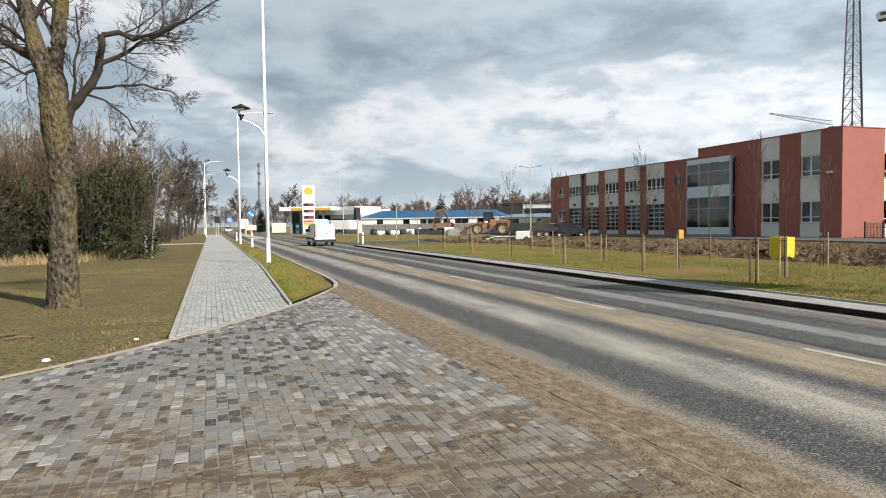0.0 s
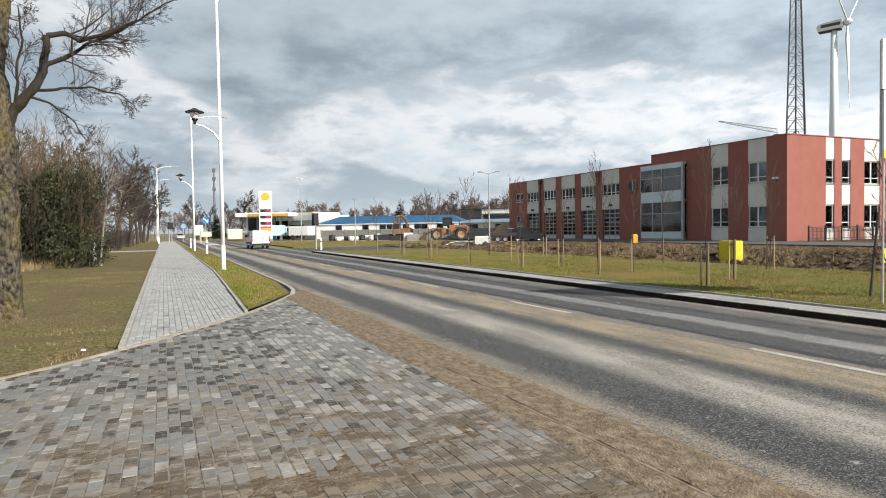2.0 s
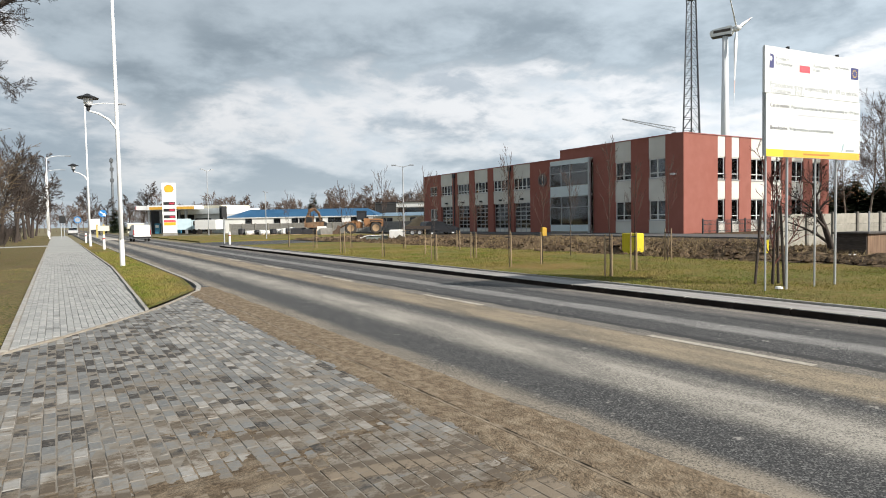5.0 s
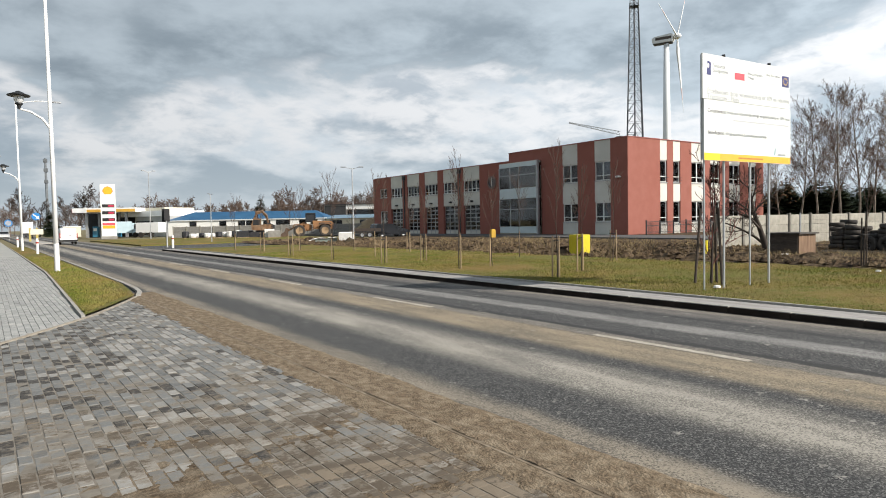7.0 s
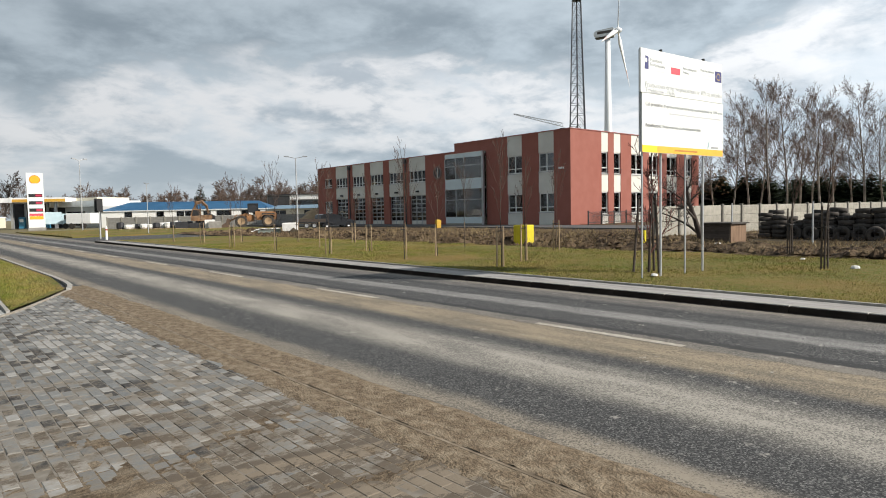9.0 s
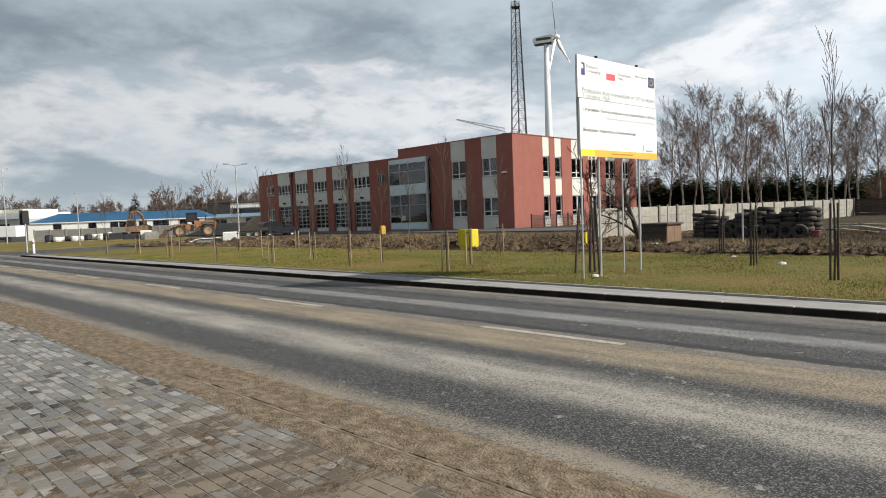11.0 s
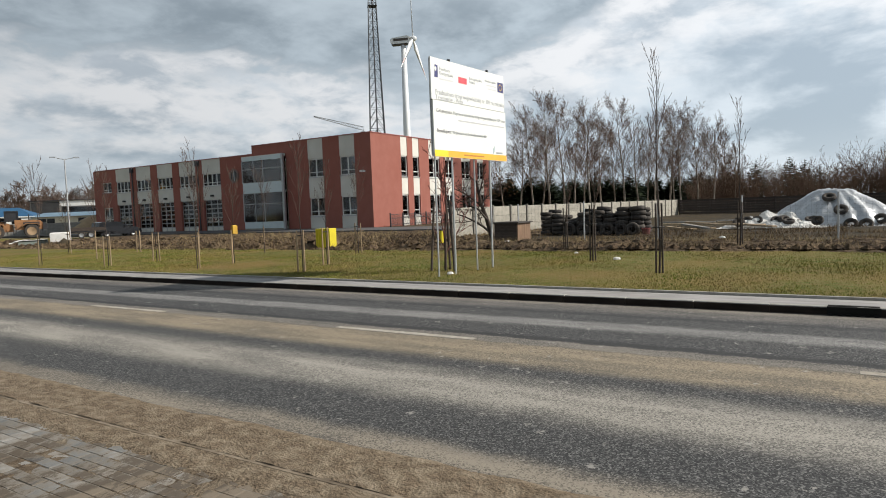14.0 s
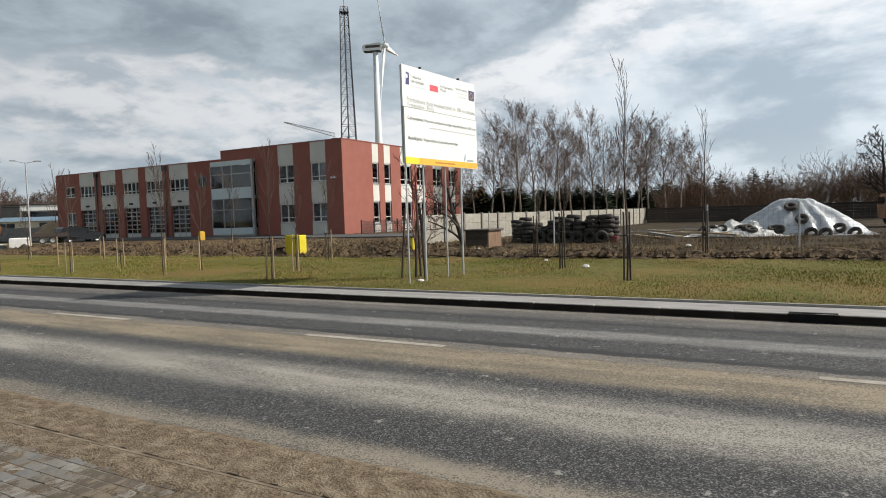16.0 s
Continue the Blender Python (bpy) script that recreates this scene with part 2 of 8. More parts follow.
    wv = N("ShaderNodeVectorMath"); wv.operation = "SCALE"; wv.inputs["Scale"].default_value = 0.22
    L(wob.outputs["Color"], wv.inputs[0])
    wa = N("ShaderNodeVectorMath"); wa.operation = "ADD"; L(pos, wa.inputs[0]); L(wv.outputs[0], wa.inputs[1])
    L(wa.outputs[0], vo.inputs["Vector"])
    cr = N("ShaderNodeMapRange"); cr.inputs[1].default_value, cr.inputs[2].default_value = 0.17, 0.11
    cr.inputs[3].default_value, cr.inputs[4].default_value = 0, 1
    L(vo.outputs["Distance"], cr.inputs[0])
    cm = N("ShaderNodeMath"); cm.operation = "MULTIPLY"
    cn = N("ShaderNodeMapRange"); cn.inputs[1].default_value, cn.inputs[2].default_value = 0.48, 0.55
    L(n2.outputs["Fac"], cn.inputs[0]); L(cr.outputs[0], cm.inputs[0]); L(cn.outputs[0], cm.inputs[1])
    col = lay(col, cm.outputs[0], (0.34, 0.325, 0.295), 0.7, False)
    L(col, b.inputs["Base Color"])
    b.inputs["Roughness"].default_value = 0.82
    b.inputs["Specular IOR Level"].default_value = 0.35
    bp = N("ShaderNodeBump"); bp.inputs["Strength"].default_value, bp.inputs["Distance"].default_value = 0.2, 0.002
    L(gr.outputs["Fac"], bp.inputs["Height"]); L(bp.outputs[0], b.inputs["Normal"])
    return m


def paver_material(name, shades, dirt):
    """Concrete paving bricks of mixed shades, with soil trodden over them in smears."""
    m = bpy.data.materials.new(name)
    m.use_nodes = True
    nt = m.node_tree
    N, L = nt.nodes.new, nt.links.new
    b = nt.nodes["Principled BSDF"]
    geo, info = N("ShaderNodeNewGeometry"), N("ShaderNodeObjectInfo")
    pos = geo.outputs["Position"]
    ad = N("ShaderNodeMath"); ad.operation = "ADD"
    L(geo.outputs["Random Per Island"], ad.inputs[0]); L(info.outputs["Random"], ad.inputs[1])
    fr = N("ShaderNodeMath"); fr.operation = "FRACT"; L(ad.outputs[0], fr.inputs[0])
    # dark bricks gather in loose groups
    pn = N("ShaderNodeTexNoise"); pn.inputs["Scale"].default_value, pn.inputs["Detail"].default_value = 0.8, 4
    L(pos, pn.inputs["Vector"])
    sh = N("ShaderNodeMath"); sh.operation = "MULTIPLY_ADD"; sh.inputs[1].default_value, sh.inputs[2].default_value = -1.0, 0.56
    L(pn.outputs["Fac"], sh.inputs[0])
    su = N("ShaderNodeMath"); su.operation = "ADD"; su.use_clamp = True
    # paler bricks lie along the road
    px, wd = N("ShaderNodeSeparateXYZ"), N("ShaderNodeMapRange")
    L(pos, px.inputs[0]); L(px.outputs[0], wd.inputs[0])
    wd.inputs[1].default_value, wd.inputs[2].default_value, wd.inputs[4].default_value = 0.9, 2.5, 0.2 if dirt else 0.0
    sw = N("ShaderNodeMath"); sw.operation = "ADD"
    L(sh.outputs[0], sw.inputs[0]); L(wd.outputs[0], sw.inputs[1])
    L(fr.outputs[0], su.inputs[0]); L(sw.outputs[0], su.inputs[1])
    ramp = N("ShaderNodeValToRGB"); ramp.color_ramp.interpolation = "LINEAR"
    e = ramp.color_ramp.elements
    e[0].position, e[0].color = shades[0][0], (*shades[0][1], 1)
    e[1].position, e[1].color = shades[-1][0], (*shades[-1][1], 1)
    for p, c in shades[1:-1]:
        k = e.new(p); k.color = (*c, 1)
    L(su.outputs[0], ramp.inputs[0])
    gr = N("ShaderNodeTexNoise"); gr.inputs["Scale"].default_value, gr.inputs["Detail"].default_value = 30, 9
    gr.inputs["Roughness"].default_value = 0.78
    L(pos, gr.inputs["Vector"])
    gm = N("ShaderNodeMapRange"); gm.inputs[3].default_value, gm.inputs[4].default_value = 0.45, 1.55
    L(gr.outputs["Fac"], gm.inputs[0])
    hv = N("ShaderNodeHueSaturation"); L(ramp.outputs[0], hv.inputs["Color"]); L(gm.outputs[0], hv.inputs["Value"])
    col = hv.outputs[0]
    if dirt:
        sep = N("ShaderNodeSeparateXYZ"); L(pos, sep.inputs[0])
        # pale dust lies over part of nearly every brick
        md = N("ShaderNodeMapping"); md.inputs["Scale"].default_value = (1.0, 1.0, 1); L(pos, md.inputs[0])
        du = N("ShaderNodeTexNoise"); du.inputs["Scale"].default_value, du.inputs["Detail"].default_value = 15.0, 9
        du.inputs["Roughness"].default_value = 0.7
        L(md.outputs[0], du.inputs["Vector"])
        mu = N("ShaderNodeMapRange"); mu.inputs[1].default_value, mu.inputs[2].default_value, mu.inputs[4].default_value = 0.51, 0.58, 0.42
        L(du.outputs["Fac"], mu.inputs[0])
        mz = N("ShaderNodeMix"); mz.data_type = "RGBA"; mz.inputs[7].default_value = (0.185, 0.172, 0.152, 1)
        L(mu.outputs[0], mz.inputs[0]); L(col, mz.inputs[6])
        col = mz.outputs[2]
        mp = N("ShaderNodeMapping"); mp.inputs["Scale"].default_value = (0.7, 1.15, 1); mp.inputs["Rotation"].default_value = (0, 0, radians(-12)); L(pos, mp.inputs[0])
        dn = N("ShaderNodeTexNoise"); dn.inputs["Scale"].default_value, dn.inputs["Detail"].default_value = 2.3, 13
        dn.inputs["Roughness"].default_value = 0.78
        L(mp.outputs[0], dn.inputs["Vector"])
        # thicker where wheels turn in from the road
        near = N("ShaderNodeMapRange"); near.inputs[1].default_value, near.inputs[2].default_value = 2.0, 9.0
        near.inputs[3].default_value, near.inputs[4].default_value = 0.12, -0.09
        L(sep.outputs[1], near.inputs[0])
        sd = N("ShaderNodeMath"); sd.operation = "ADD"; L(dn.outputs["Fac"], sd.inputs[0]); L(near.outputs[0], sd.inputs[1])
        # two wheel tracks turn in across the bricks
        vv = N("ShaderNodeMath"); vv.operation = "MULTIPLY_ADD"; vv.inputs[1].default_value = 0.25
        L(sep.outputs[0], vv.inputs[0]); L(sep.outputs[1], vv.inputs[2])
        wv = N("ShaderNodeMath"); wv.operation = "MULTIPLY_ADD"; wv.inputs[1].default_value = 0.9
        L(dn.outputs["Fac"], wv.inputs[0]); L(vv.outputs[0], wv.inputs[2])
        for a0, a1, b0, b1 in ((4.72, 4.84, 4.98, 5.12), (4.05, 4.18, 4.34, 4.52)):
            tk = N("ShaderNodeMath"); tk.operation = "MULTIPLY_ADD"; tk.inputs[1].default_value = 0.13
            L(band(N, L, wv.outputs[0], a0, a1, b0, b1), tk.inputs[0]); L(sd.outputs[0], tk.inputs[2])
            sd = tk
        for lo, hi, c, amount in ((0.46, 0.54, (0.20, 0.166, 0.124), 0.6), (0.545, 0.585, (0.078, 0.059, 0.041), 0.8), (0.665, 0.70, (0.21, 0.172, 0.128), 0.75)):
            mr = N("ShaderNodeMapRange"); mr.inputs[1].default_value, mr.inputs[2].default_value, mr.inputs[4].default_value = lo, hi, amount
            L(sd.outputs[0], mr.inputs[0])
            mx = N("ShaderNodeMix"); mx.data_type = "RGBA"; mx.inputs[7].default_value = (*c, 1)
            L(mr.outputs[0], mx.inputs[0]); L(col, mx.inputs[6])
            col = mx.outputs[2]
    L(col, b.inputs["Base Color"])
    b.inputs["Roughness"].default_value = 0.85
    b.inputs["Specular IOR Level"].default_value = 0.3
    bp = N("ShaderNodeBump"); bp.inputs["Strength"].default_value, bp.inputs["Distance"].default_value = 0.5, 0.004
    L(gr.outputs["Fac"], bp.inputs["Height"]); L(bp.outputs[0], b.inputs["Normal"])
    return m


ASPHALT = asphalt_material()
PAVER = paver_material("paver_dirty", ((0.0, (0.034, 0.031, 0.029)), (0.30, (0.050, 0.047, 0.044)), (0.36, (0.122, 0.125, 0.124)), (0.60, (0.150, 0.155, 0.154)), (0.93, (0.172, 0.175, 0.170)), (0.99, (0.27, 0.265, 0.25))), True)
PAVER_PATH = paver_material("paver_clean", ((0.0, (0.17, 0.175, 0.17)), (0.08, (0.25, 0.255, 0.25)), (0.6, (0.285, 0.29, 0.28)), (1.0, (0.33, 0.33, 0.32))), False)
JOINT = mat("joint_sand", (0.205, 0.186, 0.157), (0.125, 0.11, 0.09), 9, 0.95, bump=0.004, bscale=120)
PATH_FAR = mat("path_far", (0.34, 0.345, 0.33), (0.29, 0.295, 0.28), 4, 0.9, c3=(0.25, 0.25, 0.235), scale3=0.4, amt3=0.5)
JOINT_PATH = mat("joint_grey", (0.31, 0.30, 0.275), (0.25, 0.24, 0.215), 30, 0.95)
SOIL = mat("soil", (0.20, 0.153, 0.105), (0.11, 0.084, 0.058), 34, 0.95, bump=0.05, bscale=55, stretch=(1.2, 0.8, 1), c3=(0.29, 0.24, 0.175), scale3=9.0, amt3=0.7, spec=0.1)
KERB_SANDY_PALE = mat("edging_pale", (0.33, 0.30, 0.255), (0.22, 0.195, 0.16), 7, 0.9, c3=(0.20, 0.165, 0.12), scale3=1.3, amt3=0.7)
KERB_SANDY = mat("kerb_sandy", (0.27, 0.22, 0.16), (0.17, 0.13, 0.09), 9, 0.9, c3=(0.10, 0.075, 0.05), scale3=2.4, amt3=0.8)
MUD = mat("mud", (0.115, 0.08, 0.052), (0.016, 0.012, 0.009), 3.6, 0.9, bump=0.12, bscale=8, c3=(0.21, 0.155, 0.095), scale3=1.3, amt3=0.65, spec=0.08)
GRASS = mat("lawn", (0.10, 0.125, 0.020), (0.20, 0.155, 0.062), 7, 0.95, bump=0.09, bscale=26, c3=(0.25, 0.16, 0.06), scale3=0.26, amt3=0.9, spec=0.15)
GRASS_L = mat("lawn_dry", (0.058, 0.068, 0.016), (0.225, 0.172, 0.09), 16, 0.95, bump=0.09, bscale=26, c3=(0.14, 0.10, 0.055), scale3=0.7, amt3=0.8, spec=0.15)
BLADE_DRY = mat("blade_dry", (0.10, 0.12, 0.024), (0.24, 0.19, 0.09), 1.1, 0.85, c3=(0.19, 0.135, 0.075), scale3=0.7, amt3=0.8, rand=0.5, island=True, spec=0.15)
BLADE = mat("blade", (0.115, 0.155, 0.018), (0.24, 0.19, 0.06), 0.9, 0.85, c3=(0.25, 0.19, 0.095), scale3=0.8, amt3=0.6, rand=0.5, island=True, spec=0.15)
FIELD = mat("field", (0.13, 0.115, 0.05), (0.18, 0.15, 0.08), 0.4, 0.95, c3=(0.10, 0.08, 0.05), scale3=0.03, amt3=0.6)
GRAVEL = mat("yard_gravel", (0.070, 0.058, 0.041), (0.028, 0.023, 0.017), 2.5, 0.95, bump=0.02, bscale=30, c3=(0.085, 0.062, 0.03), scale3=0.35, amt3=0.8, spec=0.08)
KERB = mat("kerb_concrete", (0.36, 0.348, 0.325), (0.26, 0.25, 0.23), 9, 0.85, bump=0.003, bscale=80, c3=(0.27, 0.235, 0.18), scale3=1.2, amt3=0.6)
# far kerb faces: dirt, with the shade of the sunless side in the colour
KERB_SHADED_DIRTY = mat("kerb_shaded_dirty", (0.034, 0.026, 0.021), (0.012, 0.010, 0.009), 4, 0.9, stretch=(1, 0.5, 1), c3=(0.12, 0.10, 0.082), scale3=0.5, amt3=0.75, spec=0.1)
STRIP = mat("strip_concrete", (0.36, 0.345, 0.335), (0.24, 0.23, 0.225), 5, 0.85, bump=0.003, bscale=60, stretch=(3, 0.4, 1), c3=(0.20, 0.185, 0.17), scale3=0.9, amt3=0.6)
KERB_DIRTY = mat("kerb_dirty", (0.24, 0.20, 0.15), (0.12, 0.095, 0.07), 9, 0.9, bump=0.004, bscale=60, c3=(0.15, 0.11, 0.07), scale3=1.3, amt3=0.8)
CONCRETE = mat("concrete", (0.33, 0.312, 0.265), (0.25, 0.237, 0.20), 3, 0.9, bump=0.004, bscale=30, c3=(0.24, 0.225, 0.19), scale3=0.5, amt3=0.5, rand=0.10)
CONCRETE_GREY = mat("concrete_grey", (0.30, 0.29, 0.27), (0.22, 0.21, 0.19), 3, 0.9, c3=(0.16, 0.15, 0.13), scale3=0.4, amt3=0.5)
POST_GREY = mat("post_concrete", (0.19, 0.18, 0.155), (0.13, 0.122, 0.105), 3, 0.9, bump=0.004, bscale=30)
RED = mat("red_cladding", (0.285, 0.112, 0.088), (0.26, 0.10, 0.077), 1.2, 0.85, bump=0.002, bscale=30, spec=0.2, c3=(0.27, 0.09, 0.066), scale3=0.12, amt3=0.4)
PANEL = mat("grey_panel", (0.62, 0.61, 0.56), (0.56, 0.55, 0.50), 0.8, 0.7, c3=(0.48, 0.47, 0.43), scale3=0.3, amt3=0.35)
PLASTER = mat("cream_plaster", (0.66, 0.62, 0.50), (0.58, 0.54, 0.43), 0.5, 0.9)
WHITEWALL = mat("white_plaster", (0.86, 0.85, 0.82), (0.78, 0.77, 0.73), 0.4, 0.9)
BLUE_ROOF = mat("blue_roof_sheet", (0.016, 0.088, 0.19), (0.013, 0.072, 0.155), 0.5, 0.6, c3=(0.03, 0.12, 0.23), scale3=0.15, amt3=0.4)
WHITE = mat("white_paint", (0.80, 0.80, 0.79), (0.74, 0.74, 0.73), 2, 0.45, c3=(0.62, 0.61, 0.58), scale3=0.7, amt3=0.3)
ROADLINE = mat("road_paint", (0.46, 0.43, 0.37), (0.30, 0.27, 0.225), 14, 0.85, c3=(0.24, 0.21, 0.165), scale3=1.6, amt3=0.8)
FRAME = mat("window_frame", (0.72, 0.72, 0.70), (0.66, 0.66, 0.64), 2, 0.5)
DARKMETAL = mat("dark_metal", (0.035, 0.036, 0.04), (0.05, 0.05, 0.055), 4, 0.5, metal=0.4)
GREYMETAL = mat("grey_metal", (0.42, 0.43, 0.44), (0.34, 0.35, 0.36), 3, 0.45, metal=0.6)
LATTICE = mat("lattice_steel", (0.11, 0.12, 0.13), (0.07, 0.075, 0.08), 2, 0.6, metal=0.3)
GALV = mat("galvanised", (0.50, 0.51, 0.51), (0.40, 0.41, 0.42), 5, 0.5, metal=0.5)
RUBBER = mat("rubber", (0.022, 0.020, 0.019), (0.062, 0.052, 0.043), 4, 0.85, bump=0.01, bscale=12, rand=0.3)
GLASS = glass("window_glass")
BAY_GLASS = glass("bay_glass", (0.13, 0.14, 0.15), 0.03, 2.0)
DARKIN = mat("dark_interior", (0.05, 0.05, 0.052), (0.035, 0.035, 0.036), 1, 0.9)
# inner walls darkened in colour, standing in for the dimness of the rooms
ROOM_DIM = mat("unlit_room", (0.16, 0.155, 0.15), (0.12, 0.118, 0.115), 0.7, 0.9)
WOOD = mat("wood", (0.33, 0.245, 0.155), (0.23, 0.165, 0.105), 6, 0.85, stretch=(1, 1, 0.2), bump=0.003, rand=0.2)
WOOD_PALE = mat("wood_pale", (0.40, 0.31, 0.20), (0.30, 0.23, 0.15), 5, 0.85, stretch=(1, 1, 0.2), rand=0.15)
KENNEL_SUNLIT = mat("kennel_sunlit", (0.24, 0.155, 0.10), (0.15, 0.095, 0.062), 5, 0.9, stretch=(1, 1, 0.2), rand=0.2)
WOOD_DARK = mat("wood_dark", (0.075, 0.058, 0.048), (0.045, 0.036, 0.03), 5, 0.9, stretch=(1, 1, 6), bump=0.004, rand=0.2)
BARK = mat("bark", (0.125, 0.108, 0.082), (0.014, 0.012, 0.010), 17, 0.95, bump=0.12, bscale=16, stretch=(1, 1, 0.55), c3=(0.17, 0.135, 0.045), scale3=2.6, amt3=0.5, spec=0.15)
TWIG = mat("twig", (0.060, 0.045, 0.036), (0.033, 0.026, 0.022), 3, 0.9)
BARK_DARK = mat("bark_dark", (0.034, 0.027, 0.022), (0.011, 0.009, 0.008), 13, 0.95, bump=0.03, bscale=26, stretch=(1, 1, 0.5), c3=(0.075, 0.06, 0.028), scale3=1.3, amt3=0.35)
FAR_TWIG = mat("far_twig", (0.15, 0.105, 0.082), (0.09, 0.066, 0.053), 0.6, 0.95)
TWIG_PALE = mat("twig_pale", (0.155, 0.11, 0.068), (0.055, 0.04, 0.028), 1.5, 0.9)
STEM = mat("dry_stem", (0.19, 0.138, 0.082), (0.075, 0.055, 0.036), 1.5, 0.9)
BIRCH = mat("birch_bark", (0.36, 0.30, 0.24), (0.10, 0.08, 0.062), 2, 0.9, stretch=(1, 1, 0.6))
BIRCH_TWIG = mat("birch_twig", (0.165, 0.105, 0.072), (0.10, 0.063, 0.045), 1, 0.9)
NEEDLE = mat("needles", (0.025, 0.038, 0.02), (0.04, 0.052, 0.026), 2, 0.9, rand=0.3, island=True, spec=0.15)
LEAF = mat("evergreen_leaf", (0.026, 0.031, 0.013), (0.052, 0.052, 0.023), 2, 0.7, rand=0.45, island=True, spec=0.3)
LEAF_DRY = mat("dry_leaf", (0.19, 0.115, 0.06), (0.10, 0.055, 0.035), 2, 0.9, rand=0.4, island=True, spec=0.15)
STRAW_DARK = mat("brown_straw", (0.20, 0.14, 0.08), (0.09, 0.062, 0.038), 2, 0.9, rand=0.4, island=True, spec=0.1)
STRAW = mat("straw", (0.34, 0.26, 0.14), (0.24, 0.18, 0.095), 2, 0.9, rand=0.3, island=True, spec=0.15)
FADED_YELLOW = mat("faded_yellow", (0.46, 0.37, 0.10), (0.38, 0.30, 0.09), 3, 0.6)
YELLOW = mat("yellow_plastic", (0.62, 0.52, 0.02), (0.54, 0.44, 0.02), 3, 0.5)
RUST = mat("machine_rust", (0.22, 0.125, 0.065), (0.12, 0.07, 0.04), 2.5, 0.8, c3=(0.30, 0.22, 0.15), scale3=1.1, amt3=0.6)
RIM_TAN = mat("dusty_rim", (0.36, 0.25, 0.15), (0.27, 0.185, 0.11), 3, 0.8)
ORANGE = mat("machine_orange", (0.33, 0.165, 0.07), (0.24, 0.12, 0.055), 2, 0.7, c3=(0.15, 0.095, 0.055), scale3=0.9, amt3=0.6)
SIGN_WHITE = mat("sign_white", (0.73, 0.745, 0.72), (0.69, 0.705, 0.685), 1.5, 0.5)
SIGN_TEXT = mat("sign_grey_ink", (0.32, 0.34, 0.36), (0.28, 0.30, 0.31), 3, 0.6)
SIGN_TEXT_DARK = mat("sign_dark_ink", (0.22, 0.22, 0.23), (0.18, 0.18, 0.19), 3, 0.6)
INK_BLUE = mat("ink_blue", (0.045, 0.05, 0.17), (0.04, 0.045, 0.14), 3, 0.6)
INK_RED = mat("ink_red", (0.62, 0.085, 0.11), (0.56, 0.075, 0.10), 3, 0.6)
INK_ORANGE = mat("ink_orange", (0.86, 0.42, 0.05), (0.82, 0.38, 0.04), 3, 0.6)
INK_YELLOW = mat("ink_yellow", (0.90, 0.62, 0.03), (0.86, 0.58, 0.03), 3, 0.6)
SIGN_BLUE = mat("sign_blue", (0.02, 0.20, 0.52), (0.02, 0.17, 0.45), 3, 0.5)
LED_RED = glow("led_red", (0.35, 0.02, 0.05), 0.25)
BLACK = mat("black_plastic", (0.012, 0.012, 0.013), (0.02, 0.02, 0.021), 4, 0.5)
SOOT = mat("cast_iron_black", (0.008, 0.008, 0.008), (0.016, 0.015, 0.014), 6, 0.9, spec=0.1)
FOIL = mat("silver_foil", (0.56, 0.58, 0.60), (0.43, 0.445, 0.46), 2.2, 0.34, metal=0.3, bump=0.08, bscale=3.5)
SACK = mat("white_sack", (0.72, 0.71, 0.68), (0.58, 0.57, 0.54), 3, 0.8)
TAIL = mat("tail_lamp", (0.35, 0.02, 0.02), (0.28, 0.015, 0.015), 3, 0.3)
CAR_DARK = mat("car_dark_paint", (0.022, 0.024, 0.028), (0.018, 0.019, 0.022), 3, 0.18, spec=0.7)
CAR_SILVER = mat("car_silver_paint", (0.5, 0.5, 0.5), (0.46, 0.46, 0.46), 3, 0.3, metal=0.3)
TURBINE = mat("turbine_white", (0.74, 0.76, 0.77), (0.68, 0.70, 0.71), 0.3, 0.5)
SAND = mat("sand_heap", (0.36, 0.27, 0.165), (0.28, 0.21, 0.13), 2, 0.95, bump=0.02, bscale=6)


